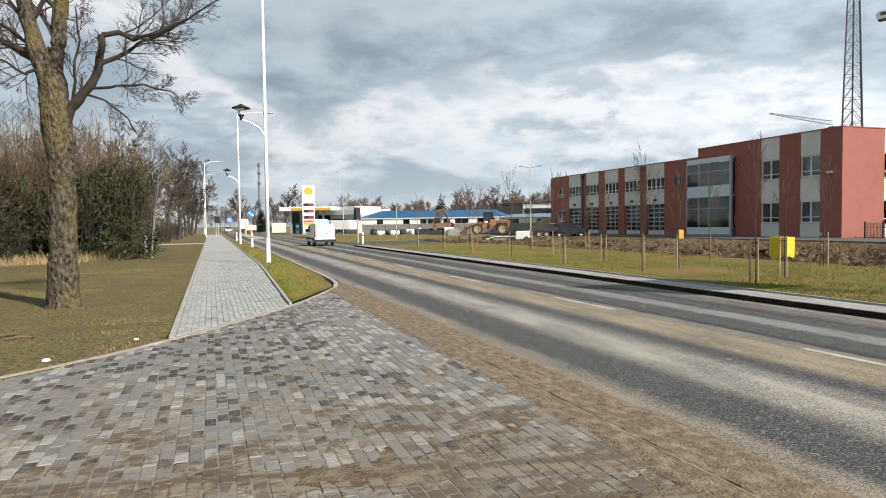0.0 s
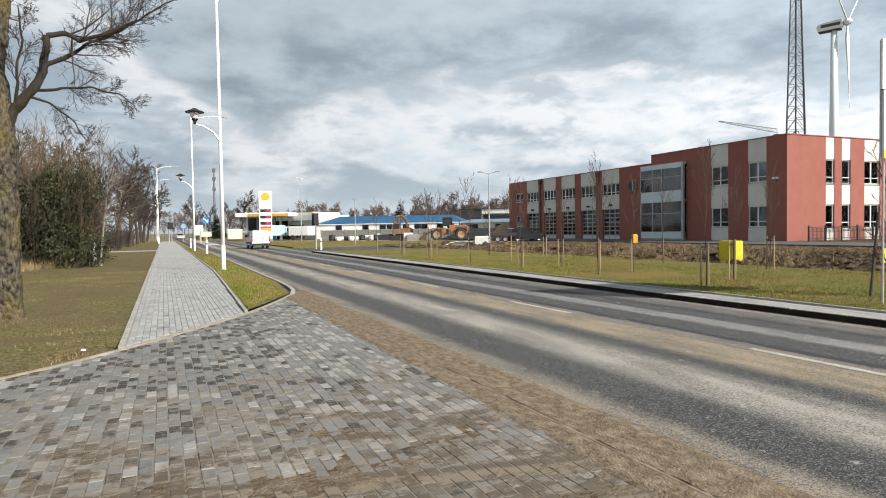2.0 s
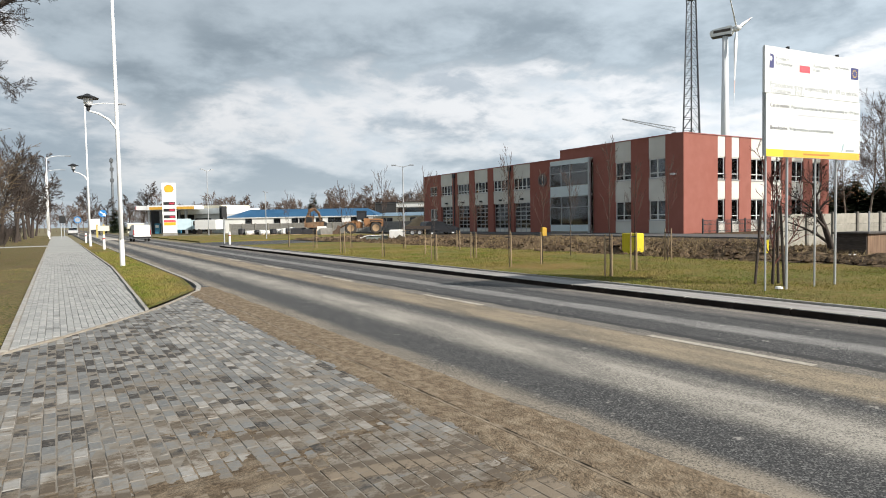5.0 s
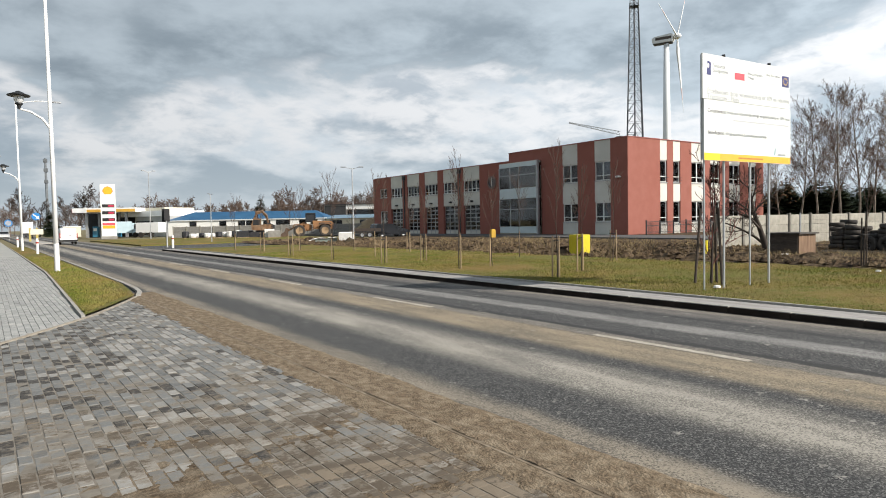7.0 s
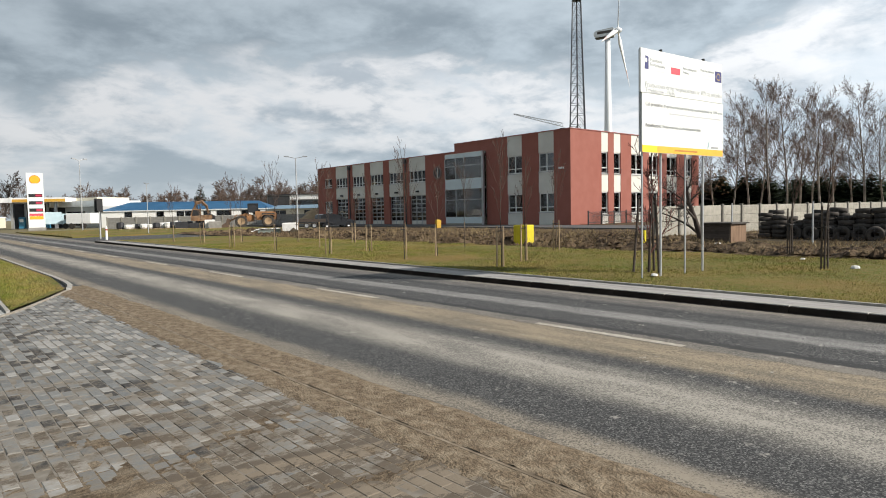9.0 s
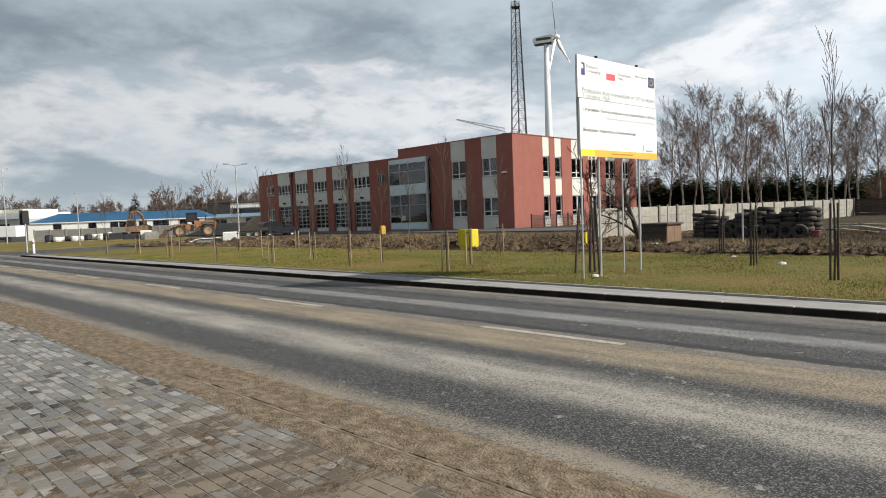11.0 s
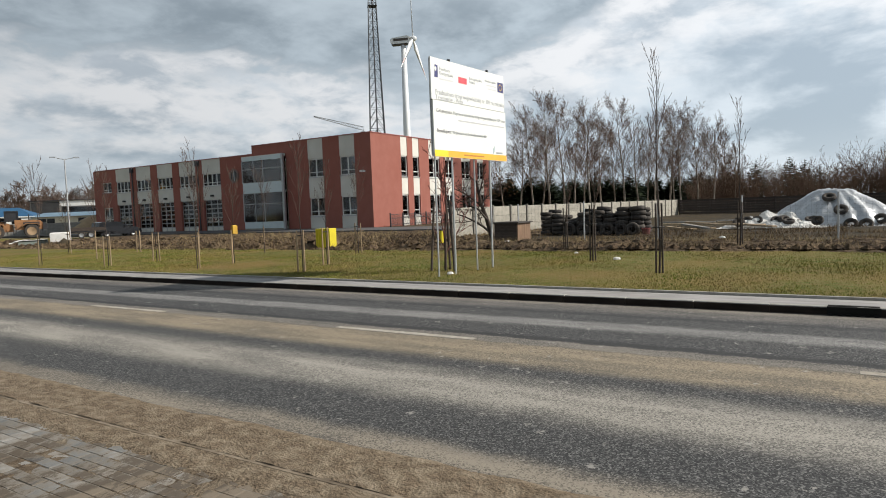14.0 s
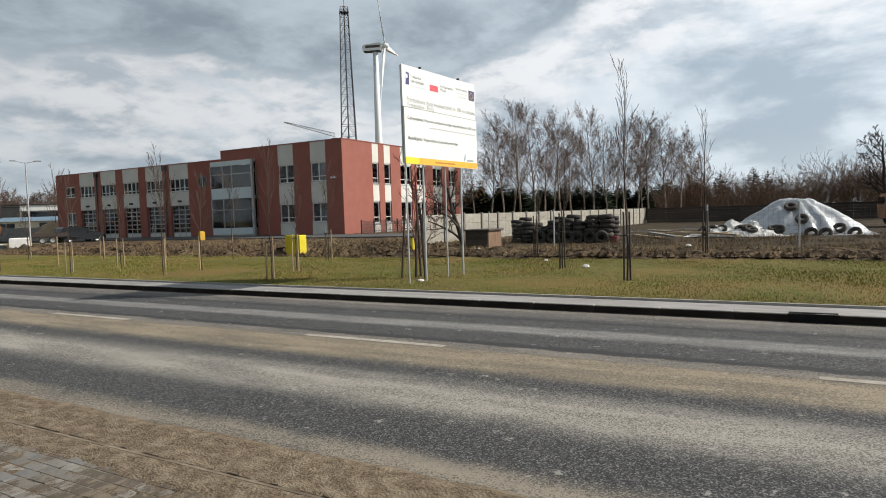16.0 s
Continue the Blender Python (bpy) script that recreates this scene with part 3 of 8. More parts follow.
# ---------------------------------------------------------------- building tools
class Mesh:
    """Vertices and faces gathered as plain lists."""

    def __init__(self):
        self.v, self.f = [], []

    def box(self, x0, x1, y0, y1, z0, z1, m=None, ch=0.0):
        c = [(x0, y0, z0), (x1, y0, z0), (x1, y1, z0), (x0, y1, z0), (x0, y0, z1), (x1, y0, z1), (x1, y1, z1), (x0, y1, z1)]
        fs = [(3, 2, 1, 0), (4, 5, 6, 7), (0, 1, 5, 4), (1, 2, 6, 5), (2, 3, 7, 6), (3, 0, 4, 7)]
        if ch:
            # chamfered upper rim
            c = [(x0, y0, z0), (x1, y0, z0), (x1, y1, z0), (x0, y1, z0), (x0, y0, z1 - ch), (x1, y0, z1 - ch), (x1, y1, z1 - ch), (x0, y1, z1 - ch),
                 (x0 + ch, y0 + ch, z1), (x1 - ch, y0 + ch, z1), (x1 - ch, y1 - ch, z1), (x0 + ch, y1 - ch, z1)]
            fs = [(0, 1, 5, 4), (1, 2, 6, 5), (2, 3, 7, 6), (3, 0, 4, 7), (4, 5, 9, 8), (5, 6, 10, 9), (6, 7, 11, 10), (7, 4, 8, 11), (8, 9, 10, 11)]
        if m is not None:
            c = [tuple(m @ Vector(p)) for p in c]
        return self.add(c, fs)

    def add(self, verts, faces):
        k = len(self.v)
        self.v += verts
        self.f += [tuple(i + k for i in f) for f in faces]
        return self

    def tube(self, pts, radii, n=6, cap=True):
        """A tube along the points."""
        k = len(self.v)
        up = Vector((0.13, 0.21, 1)).normalized()
        for i, p in enumerate(pts):
            p = Vector(p)
            a, b = Vector(pts[max(0, i - 1)]), Vector(pts[min(len(pts) - 1, i + 1)])
            d = (b - a).normalized()
            s = d.cross(up)
            s = s.normalized() if s.length > 0.05 else d.cross(Vector((1, 0, 0))).normalized()
            u = s.cross(d)
            for j in range(n):
                w = 2 * math.pi * j / n
                q = p + radii[i] * (math.cos(w) * s + math.sin(w) * u)
                self.v.append((q.x, q.y, q.z))
        for i in range(len(pts) - 1):
            for j in range(n):
                j2 = (j + 1) % n
                self.f.append((k + i * n + j, k + (i + 1) * n + j, k + (i + 1) * n + j2, k + i * n + j2))
        if cap:
            self.f.append(tuple(k + j for j in range(n)))
            self.f.append(tuple(k + (len(pts) - 1) * n + j for j in reversed(range(n))))
        return self

    def rod(self, a, b, r, n=6):
        return self.tube([a, b], [r, r], n)

    def lathe(self, prof, n=20, m=None):
        """A profile of (radius, z) turned round z."""
        k = len(self.v)
        for r, z in prof:
            for j in range(n):
                w = 2 * math.pi * j / n
                p = Vector((r * math.cos(w), r * math.sin(w), z))
                p = m @ p if m is not None else p
                self.v.append(tuple(p))
        for i in range(len(prof) - 1):
            for j in range(n):
                j2 = (j + 1) % n
                self.f.append((k + i * n + j, k + i * n + j2, k + (i + 1) * n + j2, k + (i + 1) * n + j))
        return self

    def prism(self, outline, a, b, axis="x"):
        """A flat outline pushed from a to b along an axis; outlines lie in the other two."""
        put = {"x": lambda p, w: (w, p[0], p[1]), "y": lambda p, w: (p[0], w, p[1]), "z": lambda p, w: (p[0], p[1], w)}[axis]
        n = len(outline)
        vs = [put(p, a) for p in outline] + [put(p, b) for p in outline]
        fs = [tuple(range(n)), tuple(reversed(range(n, 2 * n)))] + [(i, i + n, (i + 1) % n + n, (i + 1) % n) for i in range(n)]
        return self.add(vs, fs)

    def data(self, name, material, smooth=False):
        me = bpy.data.meshes.new(name)
        me.from_pydata(self.v, [], self.f)
        me.materials.append(material)
        bm = bmesh.new()
        bm.from_mesh(me)
        if len(self.f) < 20000:
            bmesh.ops.recalc_face_normals(bm, faces=bm.faces)
        if smooth:
            for f in bm.faces:
                f.smooth = True
        bm.to_mesh(me)
        bm.free()
        return me


def part(name, mesh, material, parent=None, label="", smooth=False):
    """Links the mesh as one object, under a thing or a part."""
    ob = new(name, mesh.data(name, material, smooth) if isinstance(mesh, Mesh) else mesh)
    if parent is not None:
        ob.parent = parent
    return tagged(ob, label)


def thing(name, label, category, m=None, group="", kind=""):
    ob = new(name)
    ob.empty_display_size = 0.2
    if m is not None:
        ob.matrix_basis = m
    return tagged(ob, label, category, group, kind)


def structure(name, mesh, material, label, category, smooth=False, kind="structure"):
    ob = new(name, mesh.data(name, material, smooth))
    return tagged(ob, label, category, "", kind)


def grid_mesh(x0, x1, y0, y1, nx, ny, z):
    """A sheet whose height is the function z(x, y)."""
    me = Mesh()
    me.v = [(x0 + (x1 - x0) * i / nx, y0 + (y1 - y0) * j / ny, z(x0 + (x1 - x0) * i / nx, y0 + (y1 - y0) * j / ny)) for j in range(ny + 1) for i in range(nx + 1)]
    me.f = [(j * (nx + 1) + i, j * (nx + 1) + i + 1, (j + 1) * (nx + 1) + i + 1, (j + 1) * (nx + 1) + i) for j in range(ny) for i in range(nx)]
    return me


def polar(az, dist):
    """A place on the plan by its bearing from the road's direction and its distance."""
    return dist * math.sin(radians(az)), dist * math.cos(radians(az))


# ---------------------------------------------------------------- ground and road
KERB_X, ROAD_L, LAWN_Z = 10.07, 3.0, 0.09
structure("ground", grid_mesh(-1500, 1500, -1500, 1500, 6, 6, lambda x, y: -0.06), FIELD, "flat winter field of dull grass reaching the horizon", "ground")
structure("road", Mesh().box(ROAD_L, KERB_X + 0.02, -90, 420, -0.3, 0.0), ASPHALT, "worn two-lane asphalt road with bands of dust", "road")


def flare(t):
    """The curved rim of the paved entrance, from the lawn to the tip of the verge."""
    p = ((-9.0, 3.2), (-4.9, 5.9), (-2.05, 8.3), (-0.45, 10.1), (1.55, 13.2), (3.0, 16.4))
    t = max(0.0, min(0.9999, t)) * 5
    i = int(t)
    u = t - i
    q = [Vector(p[max(0, min(5, k))]) for k in (i - 1, i, i + 1, i + 2)]
    return 0.5 * ((2 * q[1]) + (q[2] - q[0]) * u + (2 * q[0] - 5 * q[1] + 4 * q[2] - q[3]) * u * u + (3 * q[1] - q[0] - 3 * q[2] + q[3]) * u ** 3)


FLARE = [flare(i / 60) for i in range(61)]


def flare_y(x):
    for a, b in zip(FLARE, FLARE[1:]):
        if a.x <= x <= b.x:
            return a.y + (b.y - a.y) * (x - a.x) / (b.x - a.x)
    return FLARE[0].y if x < FLARE[0].x else FLARE[-1].y


def strip(pts, left, right, z0, z1):
    """A band of constant width along a line of points, with thickness."""
    me = Mesh()
    n = len(pts)
    for z in (z1, z0):
        for side in (left, right):
            for i in range(n):
                d = (pts[min(n - 1, i + 1)] - pts[max(0, i - 1)]).normalized()
                q = pts[i] + side * Vector((-d.y, d.x))
                me.v.append((q.x, q.y, z))
    for i in range(n - 1):
        a, b, c, d = i, i + n, i + 2 * n, i + 3 * n
        me.f += [(b, b + 1, a + 1, a), (a, a + 1, c + 1, c), (b + 1, b, d, d + 1)]
    me.f += [(0, 2 * n, 3 * n, n), (n - 1, 2 * n - 1, 4 * n - 1, 3 * n - 1)]
    return me


# joint bed under the entrance
bed = Mesh()
bed.v = [(-9.0, -12, -0.0030), (2.9, -12, -0.0030)] + [(2.9, 16.2, -0.0030)] + [(p.x, p.y, -0.0030) for p in reversed(FLARE[:-1])]
bed.f = [tuple(range(len(bed.v)))]
structure("pavement_entrance", bed, JOINT, "sandy joints of a paved brick driveway entrance", "pavement")
PATH_R = lambda y: 1.55 + 0.40 * min(1.0, max(0.0, (y - 13.2) / 14.0))
pb = Mesh()
ys = [10.1, 13.2, 16, 20, 24, 28, 34, 45, 58, 75, 130]
pb.v = [(-0.40, y, 0.008) for y in ys] + [(max(PATH_R(y), -0.35), y, 0.008) for y in ys[1:]]
pb.f = [tuple(range(len(ys))) + tuple(reversed(range(len(ys), 2 * len(ys) - 1)))]
structure("pavement_footpath", pb, JOINT_PATH, "pale joints of a long straight brick footpath", "pavement")

structure("lawn_path_side", grid_mesh(-60, -0.46, -10, 140, 60, 150, lambda x, y: 0.02 + 0.05 * noise.noise((x * 0.4, y * 0.4, 0)) * (1 if x < -1 else 0) if y > flare_y(x) - 0.02 else -0.10), GRASS_L, "dry patchy lawn beside a brick footpath", "lawn", kind="structure")
vg = Mesh()
vy = [13.3, 14.5, 15.5, 16.35, 18, 20, 24, 28, 34, 45, 58, 70]
VERGE_R = lambda y: 3.0 + 0.30 * min(1, max(0, (y - 16.35) / 3.5)) if y > 16.35 else flare_x(y)


def flare_x(y):
    for a, b in zip(FLARE, FLARE[1:]):
        if a.y <= y <= b.y:
            return a.x + (b.x - a.x) * (y - a.y) / (b.y - a.y)
    return FLARE[-1].x


vg.v = [(PATH_R(y) + 0.05, y, 0.05) for y in vy] + [(VERGE_R(y) - 0.02, y, 0.05) for y in vy]
vg.f = [(i, i + len(vy), i + len(vy) + 1, i + 1) for i in range(len(vy) - 1)]
structure("pavement_far_path", Mesh().box(-0.39, 1.93, 46.2, 130, -0.05, 0.021), PATH_FAR, "pale footpath running on beside the road", "pavement")
structure("pavement_side_path", Mesh().box(-14, -0.49, 62.5, 64.6, -0.05, 0.045), PATH_FAR, "pale side path crossing the lawn", "pavement")
structure("lawn_verge", vg, GRASS, "narrow grass verge between footpath and road", "lawn")
structure("edging_entrance", strip(FLARE, 0.0, -0.05, -0.1, 0.024), KERB_SANDY_PALE, "thin concrete edging along the curved entrance", "kerb")
structure("edging_footpath", Mesh().box(-0.48, -0.40, 10.1, 130, -0.1, 0.05), KERB, "thin concrete edging of the footpath", "kerb")
structure("edging_verge", strip([Vector((PATH_R(y), y)) for y in vy[0:]], 0.0, -0.06, -0.1, 0.055), KERB, "thin concrete edging of the grass verge", "kerb")
VK = [Vector((3.0, 16.4)), Vector((3.17, 17.2)), Vector((3.26, 18.2)), Vector((3.31, 20)), Vector((3.32, 30)), Vector((3.32, 70)), Vector((3.0, 90))]
structure("kerb_verge", strip(VK, 0.0, -0.10, -0.1, 0.062), KERB, "pale concrete kerb along the grass verge", "kerb")
structure("kerb_flush", Mesh().box(2.832, 3.008, -12, 16.3, -0.2, -0.009), KERB_DIRTY, "flush concrete kerb buried in dried mud", "kerb")
structure("edging_road", Mesh().box(3.008, 3.066, -12, 16.5, -0.1, 0.013, ch=0.004), KERB_SANDY, "thin sandy rim of a flush kerb", "kerb")
structure("soil_film", grid_mesh(2.74, 3.035, -12, 16.6, 14, 900, lambda x, y: 0.013 * min(1, max(0, (x - 2.76 - 0.05 * noise.noise((1, y * 2.2, 3)) - 0.03 * noise.noise((x * 9, y * 9, 3)))) / 0.06) + 0.005 * noise.noise((x * 22, y * 22, 1)) - 0.002), SOIL, "thin brown soil trodden over a kerb", "soil", True)


def soil_height(x, y):
    """Sandy soil between the kerb rim and the asphalt; its road side is ragged."""
    edge = 3.60 + 0.05 * noise.noise((0, y * 0.7, 3)) + 0.03 * noise.noise((0, y * 3.1, 5))
    u = min(1.0, max(0.0, (edge - x) / 0.10))
    lumps = 0.016 + 0.010 * noise.noise((x * 5, y * 3.5, 3)) + 0.007 * noise.noise((x * 18, y * 18, 1)) + 0.004 * noise.noise((x * 45, y * 45, 1))
    return u * max(0.008, lumps) - 0.006 * (1 - u)


structure("soil_strip", grid_mesh(3.04, 3.72, -12, 17.2, 20, 1000, soil_height), SOIL, "dried soil washed along the road edge", "soil", True)
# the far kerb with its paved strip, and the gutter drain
structure("kerb_far_side", Mesh().box(KERB_X + 0.02, KERB_X + 0.148, -90, 47, -0.2, 0.09), KERB_SHADED_DIRTY, "kerb stones with pale tops, shade and dirt painted into their faces", "kerb")
structure("pavement_strip", Mesh().box(KERB_X + 0.155, 10.93, -90, 47, -0.2, 0.088), STRIP, "narrow concrete strip behind the kerb", "pavement")
structure("edging_far_side", Mesh().box(10.965, 11.03, -90, 47, -0.2, 0.125), KERB, "thin concrete edging along a lawn", "kerb")
structure("gutter", Mesh().box(KERB_X - 0.06, KERB_X - 0.004, -90, 47, -0.1, 0.004), mat("gutter_dark", (0.05, 0.043, 0.036), (0.025, 0.022, 0.019), 3, 0.9, stretch=(1, 0.2, 1), c3=(0.14, 0.115, 0.085), scale3=0.6, amt3=0.5), "dark brown gutter stones along the kerb", "gutter")
structure("lawn_far_side", grid_mesh(11.03, 20.5, -80, 47, 20, 120, lambda x, y: LAWN_Z + 0.035 * noise.noise((x * 0.35, y * 0.35, 5)) + 0.012 * noise.noise((x * 2, y * 2, 2))), GRASS, "mown grass strip between road and building site", "lawn", True)
structure("lawn_station", Mesh().box(11.5, 34, 62, 96, -0.1, 0.06), GRASS, "grass in front of a filling station", "lawn")
structure("side_road", Mesh().box(9.0, 70, 48, 60, -0.2, -0.005), ASPHALT, "asphalt side road to a filling station", "road")


def bumpy(x, y):
    e = min(1.0, max(0.0, (x - 19.3) / 1.2))
    h = 0.22 * e * (0.30 + noise.noise((x * 0.45, y * 0.45, 7))) + 0.30 * e * noise.noise((x * 1.5, y * 1.5, 9)) + 0.24 * e * noise.noise((x * 4, y * 4, 4))
    fade = min(1.0, max(0.12, (31 - x) / 6.0))
    return 0.05 + max(-0.1, h) * fade


structure("earth_bank", grid_mesh(19.3, 41, 13.2, 60, 110, 240, bumpy), MUD, "churned muddy earth of a building site", "earth")
structure("site_ground", Mesh().box(40.5, 80, 19.5, 95, -0.3, 0.14), MUD, "levelled earth round a new building", "earth")
structure("building_forecourt", Mesh().box(38.5, 44.8, 20, 90, -0.2, 0.16), mat("forecourt", (0.10, 0.10, 0.10), (0.07, 0.07, 0.07), 4, 0.9), "dark asphalt forecourt before a building", "road")
structure("yard", grid_mesh(19.6, 72, -60, 14.5, 60, 80, lambda x, y: 0.03 + 0.06 * noise.noise((x * 0.5, y * 0.5, 3))), GRAVEL, "trodden gravel and weeds of a storage yard", "yard")
structure("earth_ridge", grid_mesh(19.4, 23.2, -40, 13.4, 30, 220, lambda x, y: 0.04 + max(0.0, 1 - abs((x - 21.2) / 1.8) ** 2) * (0.20 + 0.22 * noise.noise((x * 1.2, y * 0.8, 2)) + 0.10 * noise.noise((x * 4, y * 4, 6)))), MUD, "low ridge of dug earth along a yard fence", "earth")


def dashes():
    for k, (a, b) in enumerate([(3.95 + 6.13 * i, 6.15 + 6.13 * i) for i in range(-4, 9)]):
        ob = structure("road_marking", Mesh().box(6.915, 7.03, a, b, -0.01, 0.004), ROADLINE, "worn white dash of the centre line", "road marking")
        ob["group"] = "centre line dashes"


dashes()


# ---------------------------------------------------------------- the red building
BX, BY, BZ = 44.85, 35.1, 0.12       # near corner and foot
LOW, HIGH = 7.70, 8.52              # roof edges


def window_unit(parent, axis, a0, a1, z0, z1, plane, cols=2, transom=True):
    """A framed window between a0 and a1 along the facade; it looks towards -x or -y."""
    w = part("window", Mesh(), FRAME, parent)
    fr = Mesh()

    def bar(b0, b1, c0, c1, d0=0.10, d1=0.17):
        if axis == "y":
            fr.box(plane + d0, plane + d1, b0, b1, c0, c1)
        else:
            fr.box(b0, b1, plane + d0, plane + d1, c0, c1)
    t = 0.09
    bar(a0, a1, z0, z0 + t); bar(a0, a1, z1 - t, z1)
    bar(a0, a0 + t, z0 + t, z1 - t); bar(a1 - t, a1, z0 + t, z1 - t)
    for i in range(1, cols):
        c = a0 + (a1 - a0) * i / cols
        bar(c - t * 0.6, c + t * 0.6, z0 + t, z1 - t)
    if transom:
        c = z0 + (z1 - z0) * 0.27
        for i in range(cols):
            e0, e1 = a0 + (a1 - a0) * i / cols + 0.09, a0 + (a1 - a0) * (i + 1) / cols - 0.09
            bar(e0, e1, c - 0.03, c + 0.03, 0.11, 0.16)
    part("window_frame", fr, FRAME, w)
    p = Mesh()
    if axis == "y":
        p.box(plane + 0.125, plane + 0.14, a0 + 0.03, a1 - 0.03, z0 + 0.03, z1 - 0.03)
    else:
        p.box(a0 + 0.03, a1 - 0.03, plane + 0.125, plane + 0.14, z0 + 0.03, z1 - 0.03)
    q = part("pane", p, GLASS, w)
    q.visible_shadow = False
    s = Mesh()
    if axis == "y":
        s.box(plane - 0.06, plane + 0.10, a0 - 0.04, a1 + 0.04, z0 - 0.05, z0)
    else:
        s.box(a0 - 0.04, a1 + 0.04, plane - 0.06, plane + 0.10, z0 - 0.05, z0)
    part("sill", s, GREYMETAL, w)
    return w


def garage_door(parent, a0, a1, z0, z1, plane):
    d = part("door", Mesh(), FRAME, parent, "glazed sectional garage door")
    rows = 7
    h = (z1 - z0) / rows
    fr = Mesh()
    for i in range(rows + 1):
        fr.box(plane + 0.22, plane + 0.28, a0, a1, z0 + i * h - 0.05 if i else z0, z0 + i * h + 0.05 if i < rows else z1)
    for k in range(4):
        c = a0 + (a1 - a0) * k / 3
        fr.box(plane + 0.215, plane + 0.275, max(a0, c - 0.05), min(a1, c + 0.05), z0, z1)
    part("door_frame", fr, GREYMETAL, d)
    part("lower_panel", Mesh().box(plane + 0.235, plane + 0.265, a0 + 0.05, a1 - 0.05, z0 + 0.05, z0 + h), PANEL, d)
    for i in range(1, rows):
        q = part("pane", Mesh().box(plane + 0.24, plane + 0.255, a0 + 0.04, a1 - 0.04, z0 + i * h + 0.05, z0 + (i + 1) * h - 0.05), GLASS, d)
        q.visible_shadow = False


def red_building():
    b = thing("public_building", "two-storey dark red clad building with pale grey panels", "building")
    x, t = BX, 0.35
    bays = [(71.1, 74.0), (67.1, 69.9), (63.1, 65.9), (59.1, 61.95), (55.1, 58.05)]
    far, near = 78.4, BY
    # long front, low part: piers between the bays
    cuts = [(74.0, far), (69.9, 71.1), (65.9, 67.1), (61.95, 63.1), (58.05, 59.1), (51.3, 55.1)]
    for a, c in cuts:
        if (a, c) == (74.0, far):
            for z0, z1, y0, y1 in ((BZ, 1.2, a, c), (1.2, 3.2, a, 75.0), (1.2, 3.2, 76.9, c), (3.2, 5.0, a, c), (5.0, 6.25, a, 75.0), (5.0, 6.25, 76.9, c), (6.25, LOW, a, c)):
                part("wall", Mesh().box(x, x + t, y0, y1, z0, z1), RED, b)
            window_unit(b, "y", 75.0, 76.9, 1.2, 3.2, x, 2)
            window_unit(b, "y", 75.0, 76.9, 5.0, 6.25, x, 2)
        elif (a, c) == (51.3, 55.1):
            part("wall", Mesh().box(x, x + t, a, c, BZ, LOW), RED, b)
        else:
            part("pier", Mesh().box(x - 0.02, x + t, a, c, BZ, LOW + 0.01), RED, b)
    for a, c in bays:
        part("grey_panel", Mesh().box(x + 0.03, x + t, a, c, 6.22, LOW), PANEL, b)
        window_unit(b, "y", a, c, 4.88, 6.22, x + 0.02, 4)
        part("grey_panel", Mesh().box(x + 0.03, x + t, a, c, 3.42, 4.88), PANEL, b)
        garage_door(b, a + 0.05, c - 0.05, BZ, 3.42, x)
        lm = part("wall_lamp", Mesh().box(x - 0.25, x + 0.03, a + 1.2, a + 1.5, 3.75, 3.95, ch=0.03), BLACK, b, "small black wall lamp")
    # round window in the red wall
    ring = Mesh()
    c = Vector((x, 52.95, 5.72))
    n = 28
    for rr, dx in ((0.55, -0.01), (0.55, -0.09), (0.72, -0.09), (0.72, -0.01)):
        for j in range(n):
            w = 2 * math.pi * j / n
            ring.v.append((x + dx, c.y + rr * math.cos(w), c.z + rr * math.sin(w)))
    for i in range(3):
        for j in range(n):
            ring.f.append((i * n + j, (i + 1) * n + j, (i + 1) * n + (j + 1) % n, i * n + (j + 1) % n))
    rw = part("round_window", ring, mat("window_rim", (0.20, 0.13, 0.11), (0.16, 0.10, 0.085), 2, 0.6), b, "round window with a dull rim")
    part("pane", Mesh().prism([(c.y + 0.56 * math.cos(2 * math.pi * j / n), c.z + 0.56 * math.sin(2 * math.pi * j / n)) for j in range(n)], x - 0.03, x - 0.012, "x"), mat("dark_glass", (0.02, 0.022, 0.025), (0.03, 0.032, 0.035), 2, 0.08), rw)
    part("glazing_bar", Mesh().box(x - 0.06, x - 0.031, c.y - 0.03, c.y + 0.03, c.z - 0.55, c.z + 0.55), FRAME, rw)
    # high part: red walls with two window columns
    for a, cc in ((42.65, 51.3 - 0.001), (38.75, 40.75), (near, 36.95)):
        if a == 42.65:
            part("wall", Mesh().box(x, x + t, a, 45.5, BZ, HIGH), RED, b)
            part("wall", Mesh().box(x, x + t, 45.5, 50.2, 7.45, HIGH), RED, b)
            part("wall", Mesh().box(x, x + t, 50.2, 51.3, 7.45, LOW), RED, b)
        else:
            part("pier", Mesh().box(x - 0.01, x + t, a, cc, BZ, HIGH), RED, b)
    for a, cc in ((40.75, 42.65), (36.95, 38.75)):
        part("grey_panel", Mesh().box(x + 0.03, x + t, a, cc, 6.67, HIGH), PANEL, b)
        window_unit(b, "y", a, cc, 4.96, 6.67, x + 0.02, 2)
        part("grey_panel", Mesh().box(x + 0.03, x + t, a, cc, 3.05, 4.96), PANEL, b)
        window_unit(b, "y", a, cc, 1.30, 3.05, x + 0.02, 2)
        part("grey_panel", Mesh().box(x + 0.03, x + t, a, cc, BZ, 1.30), PANEL, b)
    # glazed bay standing proud of the front
    gx, g0, g1 = x - 0.5, 45.6, 51.2
    bay = part("glass_bay", Mesh().box(gx, x, g0, g1, 7.25, 7.47), PANEL, b, "projecting two-storey glazed bay")
    part("storey_edge", Mesh().box(gx + 0.03, x, g0, g1, 3.8, 4.0), PANEL, bay)
